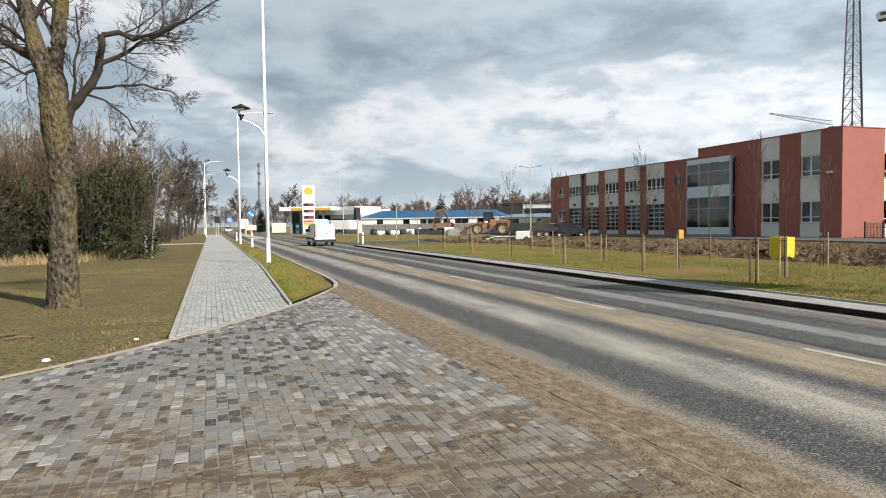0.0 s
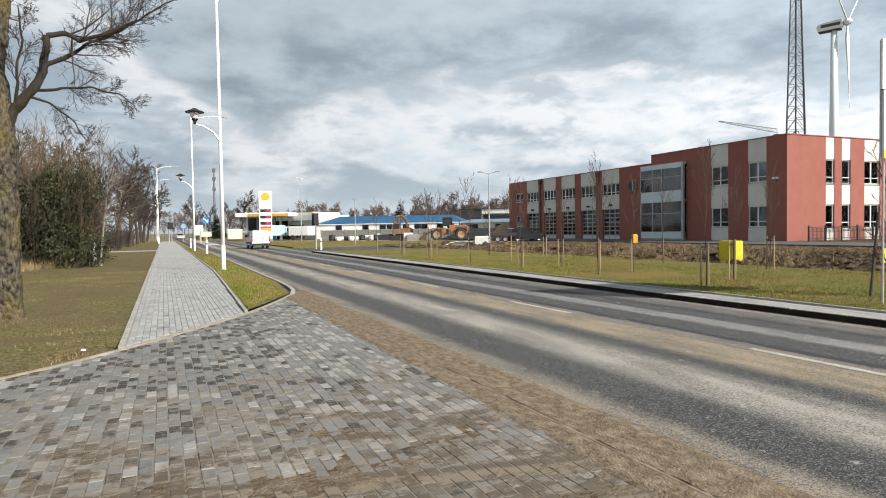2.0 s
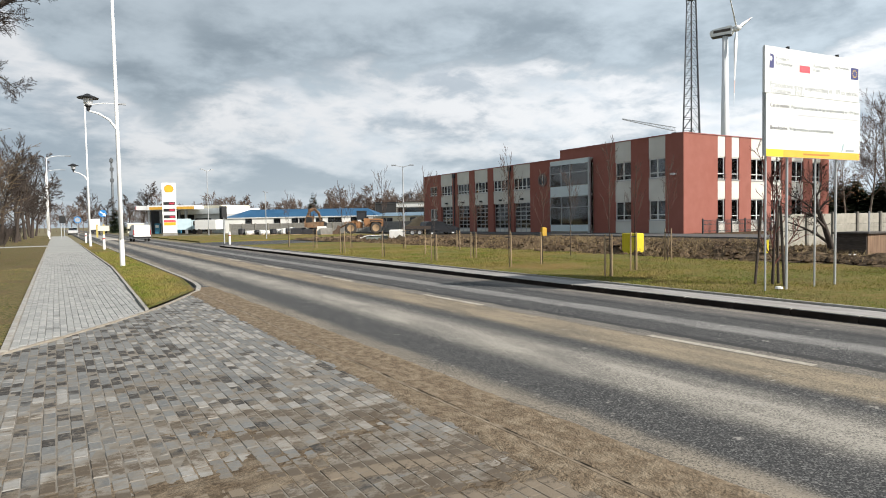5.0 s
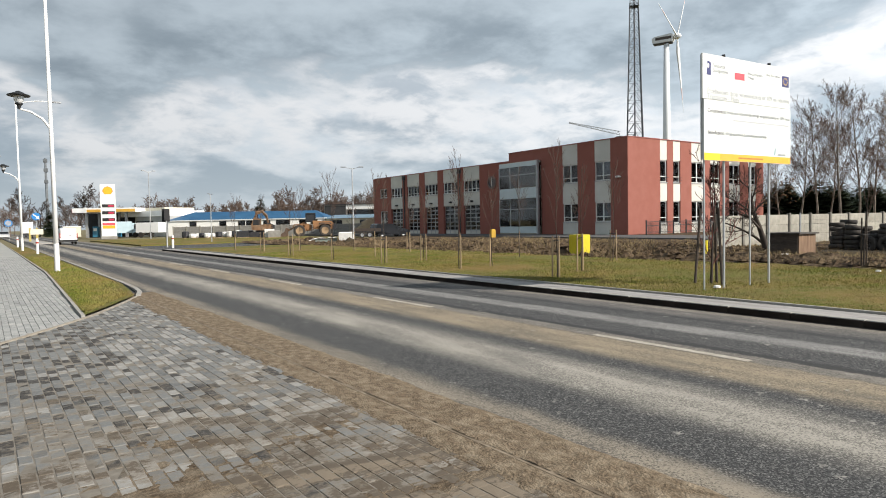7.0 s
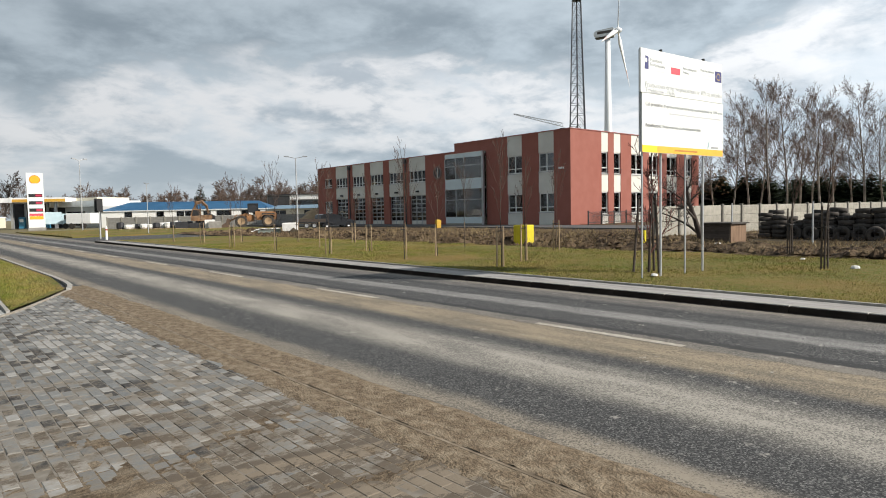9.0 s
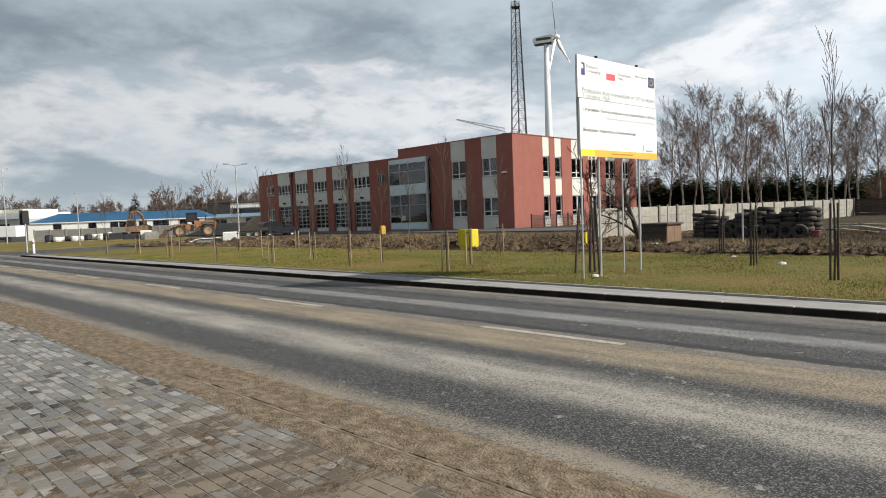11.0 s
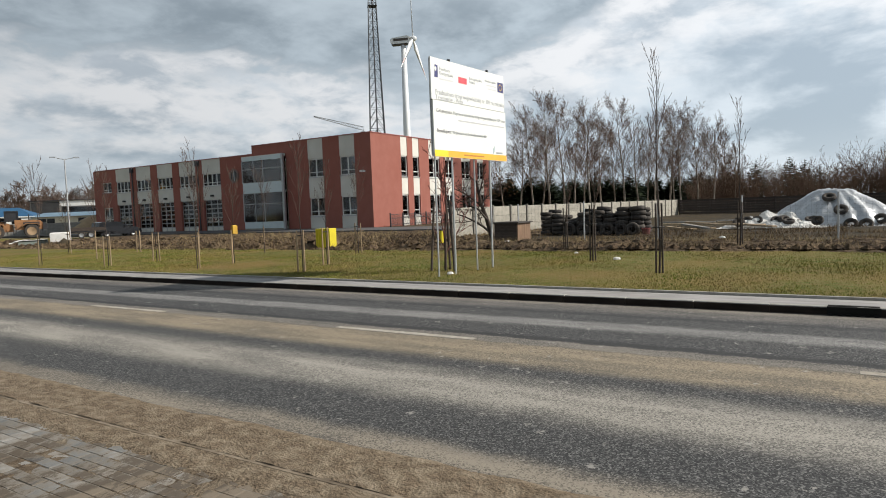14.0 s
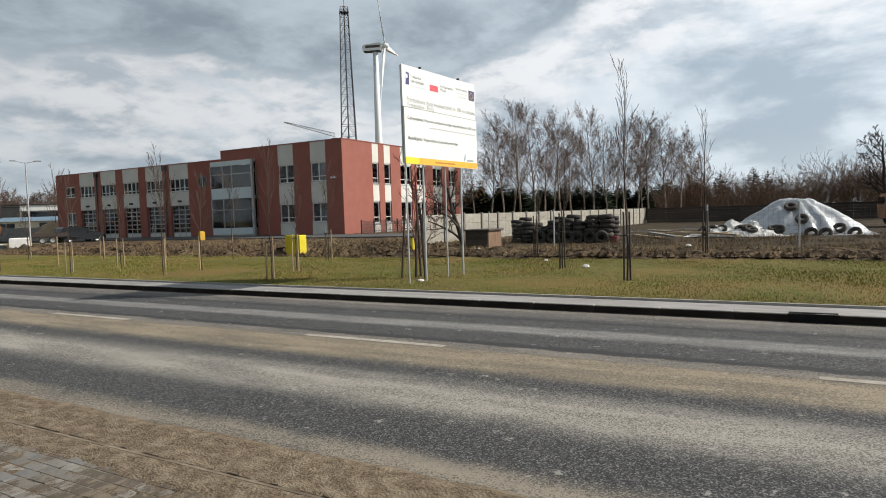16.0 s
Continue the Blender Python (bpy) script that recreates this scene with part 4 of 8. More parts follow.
    for z0, z1 in ((0.3, 0.95), (3.8, 4.85), (7.0, 7.42)):
        part("spandrel", Mesh().box(gx - 0.02, gx + 0.02, g0 + 0.1, g1 - 0.05, z0, z1), mat("pale_glass_panel", (0.55, 0.63, 0.64), (0.50, 0.58, 0.60), 0.8, 0.25), bay, "pale blue-grey glass panel")
    for z0, z1 in ((0.95, 3.8), (4.85, 7.0)):
        for y0, y1 in ((g0 + 0.1, g0 + 2.6), (g0 + 2.6, g0 + 3.9), (g0 + 3.9, g1)):
            q = part("pane", Mesh().box(gx - 0.008, gx + 0.008, y0 + 0.03, y1 - 0.03, z0 + 0.03, z1 - 0.03), BAY_GLASS, bay)
            q.visible_shadow = False
            part("mullion", Mesh().box(gx - 0.03, gx + 0.05, y1 - 0.04, y1 + 0.04, z0, z1), GREYMETAL, bay)
            zt = z0 + (z1 - z0) * 0.62
            part("transom", Mesh().box(gx - 0.025, gx + 0.04, y0 + 0.04, y1 - 0.04, zt - 0.03, zt + 0.03), GREYMETAL, bay)
    part("corner_post", Mesh().box(gx - 0.06, gx + 0.16, g0 - 0.18, g0 + 0.06, BZ, 7.47), GREYMETAL, bay, "grey metal corner post")
    q = part("pane", Mesh().box(gx + 0.1, x, g0 - 0.01, g0 + 0.01, 0.95, 7.0), BAY_GLASS, bay)
    q.visible_shadow = False
    part("floor_edge", Mesh().box(gx, x, g0, g1, BZ, 0.32), CONCRETE, bay)
    part("inner_wall", Mesh().box(x + 2.6, x + 2.8, g0, g1, BZ, 7.2), PLASTER, bay, "pale hall wall behind glass")
    part("stair_landing", Mesh().box(x + 0.2, x + 2.6, g0 + 0.4, g0 + 3.2, 1.1, 1.35), WHITEWALL, bay)
    part("stair_flight", Mesh().prism([(g0 + 0.5, 1.3), (g0 + 0.5, 1.6), (g0 + 4.6, 3.9), (g0 + 4.9, 3.8)], x + 1.2, x + 2.4, "x"), WHITEWALL, bay)
    # gable side towards the sun
    y, x1 = BY, 67.2
    cols = [(49.35, 50.4, 1), (51.3, 52.4, 1), (54.15, 56.2, 2), (57.25, 58.95, 2), (60.6, 62.6, 2), (64.2, 65.7, 2)]
    last = x + t
    for a, c, k in cols:
        part("wall", Mesh().box(last, a, y, y + t, BZ, HIGH), RED, b)
        part("pale_panel", Mesh().box(a, c, y + 0.03, y + t, 6.72, HIGH), PANEL, b)
        window_unit(b, "x", a, c, 4.74, 6.72, y + 0.02, k)
        part("pale_panel", Mesh().box(a, c, y + 0.03, y + t, 3.06, 4.74), PANEL, b)
        window_unit(b, "x", a, c, 1.02, 3.06, y + 0.02, k)
        part("pale_panel", Mesh().box(a, c, y + 0.03, y + t, BZ, 1.02), PANEL, b)
        if k == 1:
            r = Mesh()
            for z in (4.9, 5.15):
                r.box(a - 0.05, c + 0.05, y - 0.1, y - 0.07, z, z + 0.04)
            part("window_rail", r, DARKMETAL, b)
        last = c
    part("wall", Mesh().box(last, x1, y, y + t, BZ, HIGH), RED, b)
    # closing walls, roofs, inner floor and parapet caps
    part("wall", Mesh().box(x1 - t, x1, y + t, 50.2, BZ, HIGH), RED, b)
    part("wall", Mesh().box(x + t, x1, 50.2, 50.5, LOW - 0.2, HIGH), RED, b)
    part("wall", Mesh().box(x1 - t, x1, 50.5, far - t, BZ, LOW), RED, b)
    part("wall", Mesh().box(x, x1, far, far + t, BZ, LOW), RED, b)
    part("roof", Mesh().box(x + t, x1 - t, y + t, 50.2, HIGH - 0.5, HIGH - 0.3), DARKMETAL, b)
    part("roof", Mesh().box(x + t, x1 - t, 50.5, far, LOW - 0.5, LOW - 0.3), DARKMETAL, b)
    part("storey_floor", Mesh().box(x + t, x1 - t, y + t, far, 3.5, 3.75), CONCRETE, b)
    part("ground_floor", Mesh().box(x + t, x1 - t, y + t, far, BZ - 0.1, BZ + 0.02), CONCRETE, b)
    # dark walls behind the windows, room shade put into their colour
    part("inner_wall", Mesh().box(x + 5.5, x + 5.7, y + t, far, BZ, LOW - 0.5), ROOM_DIM, b)
    part("inner_wall", Mesh().box(x + t, x1 - t, y + 6, y + 6.2, BZ, LOW - 0.5), ROOM_DIM, b)
    cap = mat("roof_cap", (0.30, 0.10, 0.085), (0.25, 0.085, 0.07), 1, 0.5)
    part("parapet_cap", Mesh().box(x - 0.05, x + t + 0.03, y - 0.05, 50.2, HIGH, HIGH + 0.07), cap, b)
    part("parapet_cap", Mesh().box(x - 0.05, x + t + 0.03, 50.2, far + 0.05, LOW, LOW + 0.07), cap, b)
    part("parapet_cap", Mesh().box(x + t + 0.03, x1 + 0.05, y - 0.05, y + t + 0.03, HIGH, HIGH + 0.07), cap, b)
    part("parapet_cap", Mesh().box(x + t, x1 + 0.05, 50.15, 50.55, HIGH, HIGH + 0.07), cap, b)
    for yy in (58.6, 70.5):
        dp = Mesh().rod((x - 0.12, yy, BZ), (x - 0.12, yy, 7.2), 0.07).box(x - 0.3, x - 0.02, yy - 0.22, yy + 0.22, 7.1, 7.65)
        part("downpipe", dp, DARKMETAL, b, "dark downpipe with a hopper")
    part("camera_box", Mesh().box(x - 0.35, x - 0.02, 35.8, 36.2, 5.1, 5.25), WHITE, b, "small white wall camera")
    return b


red_building()


# ---------------------------------------------------------------- plants
class Twigs:
    """How a bare tree branches, level by level."""

    def __init__(self, kids, angle, ratio, start=0.3, wiggle=0.16, lift=0.05, tip=0.25, wood=0, thin=0.004, segs=(7, 5, 3, 2), slim=0.55):
        self.kids, self.angle, self.ratio, self.start, self.wiggle, self.lift = kids, angle, ratio, start, wiggle, lift
        self.tip, self.wood, self.thin, self.segs, self.slim = tip, wood, thin, segs, slim


def sprout(p, d, length, r, level, rng, wood, twigs, c):
    """A branch and all that grows from it."""
    n = c.segs[min(level, len(c.segs) - 1)]
    pts, radii = [Vector(p)], [r]
    d = Vector(d).normalized()
    for i in range(n):
        d = (d + Vector((rng.uniform(-1, 1), rng.uniform(-1, 1), rng.uniform(-1, 1))) * c.wiggle + Vector((0, 0, c.lift))).normalized()
        pts.append(pts[-1] + d * length / n)
        radii.append(max(c.thin, r * (1 - (1 - c.tip) * (i + 1) / n)))
    (wood if level <= c.wood else twigs).tube(pts, radii, (8, 5, 4, 3)[min(level, 3)], cap=False)
    grow_on(pts, radii, length, level, rng, wood, twigs, c)


def grow_on(pts, radii, length, level, rng, wood, twigs, c):
    if level >= len(c.kids):
        return
    n = len(pts) - 1
    for k in range(c.kids[level]):
        u = c.start + (1 - c.start) * (k + rng.random()) / c.kids[level]
        u = min(u, 0.985)
        i = min(n - 1, int(u * n))
        f = u * n - i
        q = pts[i].lerp(pts[i + 1], f)
        ax = (pts[i + 1] - pts[i]).normalized()
        side = ax.cross(Vector((rng.uniform(-1, 1), rng.uniform(-1, 1), rng.uniform(-1, 1))))
        if side.length < 0.1:
            continue
        a = radians(c.angle[level] * rng.uniform(0.7, 1.25))
        dd = ax * math.cos(a) + side.normalized() * math.sin(a)
        rr = radii[i] * (1 - f) + radii[i + 1] * f
        sprout(q, dd, length * c.ratio[level] * rng.uniform(0.6, 1.15) * (1.15 - 0.6 * u), max(c.thin, rr * c.slim), level + 1, rng, wood, twigs, c)


def bare_tree(seed, height, radius, c, bark, twig, label, category="tree", lean=0.05, name="tree", group=""):
    rng = random.Random(seed)
    t = thing(name, label, category, group=group)
    wood, tw = Mesh(), Mesh()
    sprout((0, 0, -0.05), (rng.uniform(-lean, lean), rng.uniform(-lean, lean), 1), height, radius, 0, rng, wood, tw, c)
    part("trunk", wood, bark, t, smooth=True)
    part("crown", tw, twig, t)
    return t


def leaves(me, rng, centre, size, count, leaf, droop=0.0):
    """Loose leaves filling an uneven, hollow-edged mass."""
    for _ in range(count):
        v = Vector((rng.gauss(0, 1), rng.gauss(0, 1), rng.gauss(0, 1))).normalized() * rng.random() ** 0.45
        p = Vector((centre[0] + v.x * size[0], centre[1] + v.y * size[1], centre[2] + v.z * size[2]))
        if noise.noise(p * 1.6) < -0.12:
            continue
        a = Vector((rng.uniform(-1, 1), rng.uniform(-1, 1), rng.uniform(-1, 1) - droop)).normalized() * leaf * rng.uniform(0.6, 1.3)
        b = a.cross(Vector((rng.uniform(-1, 1), rng.uniform(-1, 1), rng.uniform(-1, 1))))
        b = b.normalized() * a.length * 0.45
        me.add([tuple(p - a), tuple(p + b), tuple(p + a), tuple(p - b)], [(0, 1, 2, 3)])


def fir(seed, height, spread, label, name="fir_tree"):
    rng = random.Random(seed)
    t = thing(name, label, "fir tree")
    part("trunk", Mesh().tube([(0, 0, -0.05), (0, 0, height * 0.5), (0, 0, height)], [height * 0.018, height * 0.012, 0.01], 7), BARK, t)
    me = Mesh()
    tiers = int(height * 4.5)
    for i in range(tiers):
        u = i / tiers
        z = height * (0.06 + 0.93 * u)
        n = 16 if u < 0.8 else 8
        for j in range(n):
            w = rng.uniform(0, 2 * math.pi)
            L = spread * (1 - u) ** 0.85 * rng.uniform(0.55, 1.15) + 0.12
            d = Vector((math.cos(w), math.sin(w), rng.uniform(-0.42, -0.05) + 0.5 * u))
            s = Vector((-math.sin(w), math.cos(w), 0))
            k = 5
            for q in range(k):
                f0, f1 = q / k, (q + 1.4) / k
                wd = 0.44 * L * (1 - 0.7 * f0)
                for sg in (-1, 1):
                    a, b = Vector((0, 0, z)) + d * L * f0, Vector((0, 0, z)) + d * L * f1
                    e = a + s * sg * wd * rng.uniform(0.6, 1.1) + d * L * 0.22 - Vector((0, 0, 0.10 * L * rng.random()))
                    me.add([tuple(a), tuple(b), tuple(e)], [(0, 1, 2)])
    part("foliage", me, NEEDLE, t)
    return t


def place(ob, x, y, z=0.0, rz=0.0, s=1.0):
    ob.matrix_basis = pose(x, y, z, 0, 0, rz) @ Matrix.Scale(s, 4)
    return ob


def again(ob, x, y, z=0.0, rz=0.0, s=1.0, sz=None):
    c = copy_thing(ob, Matrix())
    c.matrix_basis = pose(x, y, z, 0, 0, rz) @ Matrix.Diagonal((s, s, sz or s, 1))
    return c


def roadside_tree():
    """The old tree by the entrance, forked, with one crooked limb towards the road."""
    t = thing("roadside_tree", "old leafless roadside tree with lichen-yellowed forked trunk", "tree", pose(-2.69, 14.87, 0))
    rng = random.Random(5)
    wood, limbs, tw = Mesh(), Mesh(), Mesh()
    c = Twigs((9, 9, 6), (46, 48, 48), (0.62, 0.55, 0.52), 0.15, 0.20, 0.035, 0.25, 0, 0.0035, (7, 5, 3, 2), 0.42)
    V = Vector
    trunk = [V((0, 0, -0.1)), V((0, 0, 0.12)), V((0.01, 0, 0.5)), V((0.02, 0.02, 1.4)), V((0.05, 0, 2.3)), V((0.07, 0, 2.9)), V((0.02, 0, 3.4)), V((-0.02, 0, 3.9)), V((-0.06, 0, 4.6)), V((-0.09, 0, 4.95)), V((-0.09, 0, 5.2))]
    rad = [0.40, 0.32, 0.275, 0.25, 0.235, 0.24, 0.275, 0.265, 0.23, 0.13, 0.02]
    fine_p, fine_r = [], []
    for i in range(len(trunk) - 1):
        for k in range(10):
            u = k / 10
            p = trunk[i].lerp(trunk[i + 1], u)
            fine_p.append(p + V((noise.noise(p * 2.1), noise.noise(p * 2.1 + V((5, 0, 0))), 0)) * 0.03)
            fine_r.append((rad[i] * (1 - u) + rad[i + 1] * u) * (1 + 0.10 * noise.noise((p.z * 3.1, 1, 2))))
    wood.tube(fine_p, fine_r, 28)
    for i, p in enumerate(wood.v):
        q = V(p)
        o = V((q.x - 0.02, q.y, 0)).normalized()
        k = 0.030 * noise.noise((q.x * 9, q.y * 9, q.z * 3.5)) + 0.018 * noise.noise((q.x * 24, q.y * 24, q.z * 9)) + (0.05 * max(0, noise.noise((q.x * 3, q.y * 3, q.z * 2.2))) if 2.6 < q.z < 4 else 0)
        wood.v[i] = tuple(q + o * k)

    def limb(pts, radii, kids, length, cc=c, into=limbs):
        pts = [V(p) for p in pts]
        fp, fr = [], []
        for i in range(len(pts) - 1):
            for k in range(5):
                p = pts[i].lerp(pts[i + 1], k / 5)
                j = noise.noise_vector(p * 2.6) * 0.06 * min(1.0, 0.2 + i)
                fp.append(p + j if i + k else p)
                fr.append((radii[i] + (radii[i + 1] - radii[i]) * k / 5) * (0.92 + 0.16 * noise.noise(p * 5)))
        pts, radii = fp + [pts[-1]], fr + [radii[-1]]
        into.tube(pts, radii, 14, cap=False)
        k = Twigs((kids,) + cc.kids[1:], cc.angle, cc.ratio, 0.2, cc.wiggle, cc.lift, cc.tip, 0, cc.thin, cc.segs, cc.slim)
        grow_on(pts, radii, length, 0, rng, limbs, tw, k)
    limb([(-0.06, 0, 3.7), (-0.15, 0.02, 4.5), (-0.30, 0.05, 5.05), (-0.45, 0.1, 5.7), (-0.62, 0.2, 6.6), (-0.7, 0.3, 8.0), (-0.75, 0.2, 9.6)], [0.12, 0.18, 0.18, 0.165, 0.13, 0.085, 0.04], 9, 3.0, c, wood)
    limb([(0.0, 0, 3.7), (0.0, 0, 4.5), (0.06, 0, 5.2), (0.12, 0.05, 6.1), (0.2, -0.1, 7.4), (0.3, -0.2, 9.0)], [0.12, 0.165, 0.16, 0.14, 0.095, 0.04], 8, 2.8, c, wood)
    limb([(-0.02, 0, 3.25), (0.24, -0.05, 3.98), (0.58, -0.15, 4.33), (0.78, -0.2, 4.75), (0.83, -0.2, 5.05), (0.88, -0.25, 5.42)], [0.15, 0.12, 0.095, 0.085, 0.075, 0.06], 4, 1.0)
    limb([(0.88, -0.25, 5.42), (1.18, -0.25, 5.50), (1.45, -0.3, 5.38), (1.95, -0.35, 5.55), (2.5, -0.4, 5.85), (3.15, -0.5, 6.3)], [0.06, 0.05, 0.042, 0.035, 0.024, 0.010], 20, 1.9)
    limb([(0.80, -0.2, 4.85), (1.15, -0.1, 5.05), (1.5, -0.05, 5.35), (2.1, 0.05, 5.7), (2.7, 0.1, 6.2)], [0.055, 0.045, 0.035, 0.025, 0.01], 16, 1.7)
    limb([(0.62, -0.15, 4.38), (1.1, -0.2, 4.42), (1.6, -0.25, 4.5), (2.1, -0.3, 4.35), (2.35, -0.3, 4.2)], [0.035, 0.028, 0.02, 0.014, 0.007], 12, 1.1)
    limb([(0.55, -0.15, 4.25), (0.9, -0.2, 4.15), (1.3, -0.2, 3.8), (1.55, -0.2, 3.4)], [0.028, 0.02, 0.014, 0.007], 8, 0.8)
    limb([(0.30, -0.1, 4.1), (0.42, -0.3, 4.6), (0.5, -0.4, 5.3), (0.45, -0.4, 5.9)], [0.035, 0.028, 0.02, 0.01], 10, 1.1)
    limb([(-0.25, 0, 4.75), (-0.5, -0.1, 4.62), (-0.8, -0.2, 4.8), (-1.5, -0.2, 5.1)], [0.04, 0.03, 0.022, 0.01], 12, 1.2)
    limb([(-0.3, 0, 5.1), (-0.8, 0.2, 5.5), (-1.6, 0.3, 6.0)], [0.04, 0.03, 0.01], 10, 1.2)
    part("trunk", wood, BARK, t, "lichen-spotted bark", smooth=True)
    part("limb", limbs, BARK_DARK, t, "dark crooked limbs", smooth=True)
    part("crown", tw, TWIG, t)


roadside_tree()


def shrub(seed, height, spread, stems, twig, label, leafy=0, leaf_mat=None, kids=(7, 4), name="shrub"):
    rng = random.Random(seed)
    t = thing(name, label, "shrub")
    wood, tw = Mesh(), Mesh()
    c = Twigs(kids, (34, 38), (0.5, 0.45), 0.25, 0.14, 0.03, 0.25, -1, 0.008, (5, 3, 2))
    for k in range(stems):
        w = rng.uniform(0, 2 * math.pi)
        o = rng.random() ** 0.6 * spread * 0.45
        a = rng.uniform(0.05, 0.55)
        sprout((o * math.cos(w), o * math.sin(w), -0.05), (math.cos(w) * a, math.sin(w) * a, 1), height * rng.uniform(0.5, 1.05), 0.030 * rng.uniform(0.5, 1.2), 0, rng, wood, tw, c)
    tagged(part("crown", tw, twig, t), kind="stuff")
    if leafy:
        lf = Mesh()
        for k in range(9):
            w = rng.uniform(0, 2 * math.pi)
            o = rng.random() * spread * 0.55
            h = height * rng.uniform(0.12, 0.62)
            leaves(lf, rng, (o * math.cos(w), o * math.sin(w), h), (spread * 0.35, spread * 0.35, height * 0.2), leafy // 9, 0.064)
        part("foliage", lf, leaf_mat or LEAF, t)
    return t


LEAF_DARK = mat("dead_leaf", (0.06, 0.045, 0.03), (0.035, 0.028, 0.02), 2, 0.9, rand=0.4, island=True, spec=0.15)


def left_hedge():
    dry = shrub(11, 6.6, 4.2, 60, STEM, "tall tangle of bare brown shrub stems", 7000, LEAF_DARK)
    dark = shrub(12, 4.6, 4.6, 24, TWIG, "dense evergreen shrub with ivy-dark leaves", 38000, LEAF)
    mixed = shrub(13, 5.6, 4.4, 44, TWIG_PALE, "overgrown shrub of dry stems and dark leaves", 9000, LEAF)
    place(dry, -7.6, 37.5)
    place(dark, -6.7, 41.0)
    place(mixed, -9.6, 35.5)
    for ob, x, y, r, s in ((dry, -7.2, 41, 70, 1.05), (dark, -7.8, 44, 130, 1.15), (dark, -9.2, 34.5, 200, 1.0), (mixed, -10.4, 31.5, 40, 1.0), (dry, -9.5, 38.5, 220, 1.1),
                           (dark, -5.4, 46.5, 300, 1.0), (dark, -11.6, 33.5, 90, 1.2), (dry, -12.0, 30.0, 150, 0.95), (mixed, -12.5, 36, 250, 1.25), (dark, -6.0, 52, 10, 1.0),
                           (mixed, -7.5, 56, 100, 1.05), (dry, -6.4, 50, 170, 0.9), (dark, -6.3, 38.2, 50, 0.8), (dark, -7.6, 33.6, 160, 0.72), (dark, -13.6, 27.5, 160, 1.0), (dry, -14.5, 29, 15, 1.0), (mixed, -16.5, 26, 200, 1.0), (dark, -16.0, 31, 20, 1.3)):
        again(ob, x - 1.7, y, 0, r, s)
    for ob, x, y, r, s, h in ((dark, -5.3, 36.2, 75, 1.0, 1.4), (dark, -6.9, 35.6, 140, 1.0, 1.2), (dark, -4.5, 37.6, 200, 0.72, 1.05), (dry, -5.4, 37.8, 310, 0.95, 0.98), (dry, -7.2, 36.4, 20, 0.9, 0.9)):
        again(ob, x, y, 0, r, s, h)
    # dry grass along the foot of the hedge
    rng = random.Random(4)
    me = Mesh()
    for _ in range(5200):
        u = rng.random()
        x = -4.6 - 11 * u + rng.gauss(0, 0.5)
        y = 36.5 - 13 * u + rng.gauss(0, 0.6)
        h, w = rng.uniform(0.15, 0.6), rng.uniform(0, 6.28)
        dx, dy = rng.gauss(0, 0.15), rng.gauss(0, 0.15)
        me.add([(x - 0.012 * math.cos(w), y - 0.012 * math.sin(w), 0), (x + 0.012 * math.cos(w), y + 0.012 * math.sin(w), 0), (x + dx, y + dy, h)], [(0, 1, 2)])
    structure("dry_grass", me, STRAW, "tall straw-coloured grass along a hedge", "grass", kind="stuff")
    f = fir(21, 7.0, 1.5, "dark slender fir standing in an overgrown hedge")
    place(f, -4.1, 43.0)
    again(f, -5.9, 40.5, 0, 20, 0.86)
    again(f, -7.2, 36.2, 0, 60, 0.92)
    again(f, -4.6, 50.5, 0, 10, 0.8)
    again(f, -5.6, 44.5, 0, 50, 1.02)
    again(f, -12.2, 38.5, 0, 120, 1.25)
    again(f, -8.9, 42, 0, 80, 1.05)
    c = Twigs((9, 5), (34, 38), (0.42, 0.45), 0.22, 0.05, 0.06, 0.2, 0, 0.012, (7, 4, 2))
    y = bare_tree(31, 5.4, 0.07, c, mat("ash_bark", (0.30, 0.26, 0.21), (0.2, 0.17, 0.14), 4, 0.9), TWIG_PALE, "young leafless tree with a pale slim trunk", name="young_tree")
    place(y, -2.78, 36.2, 0, 150, 0.9)
    b = thing("tree_guard", "pale wrapped guard post beside a young tree", "post", pose(-3.08, 36.8, 0))
    part("guard", Mesh().tube([(0, 0, 0), (0, 0, 1.2)], [0.07, 0.07], 10), WHITE, b)
    part("cap", Mesh().lathe([(0.0, 1.24), (0.075, 1.2), (0.075, 1.16)], 10), GREYMETAL, b)


left_hedge()


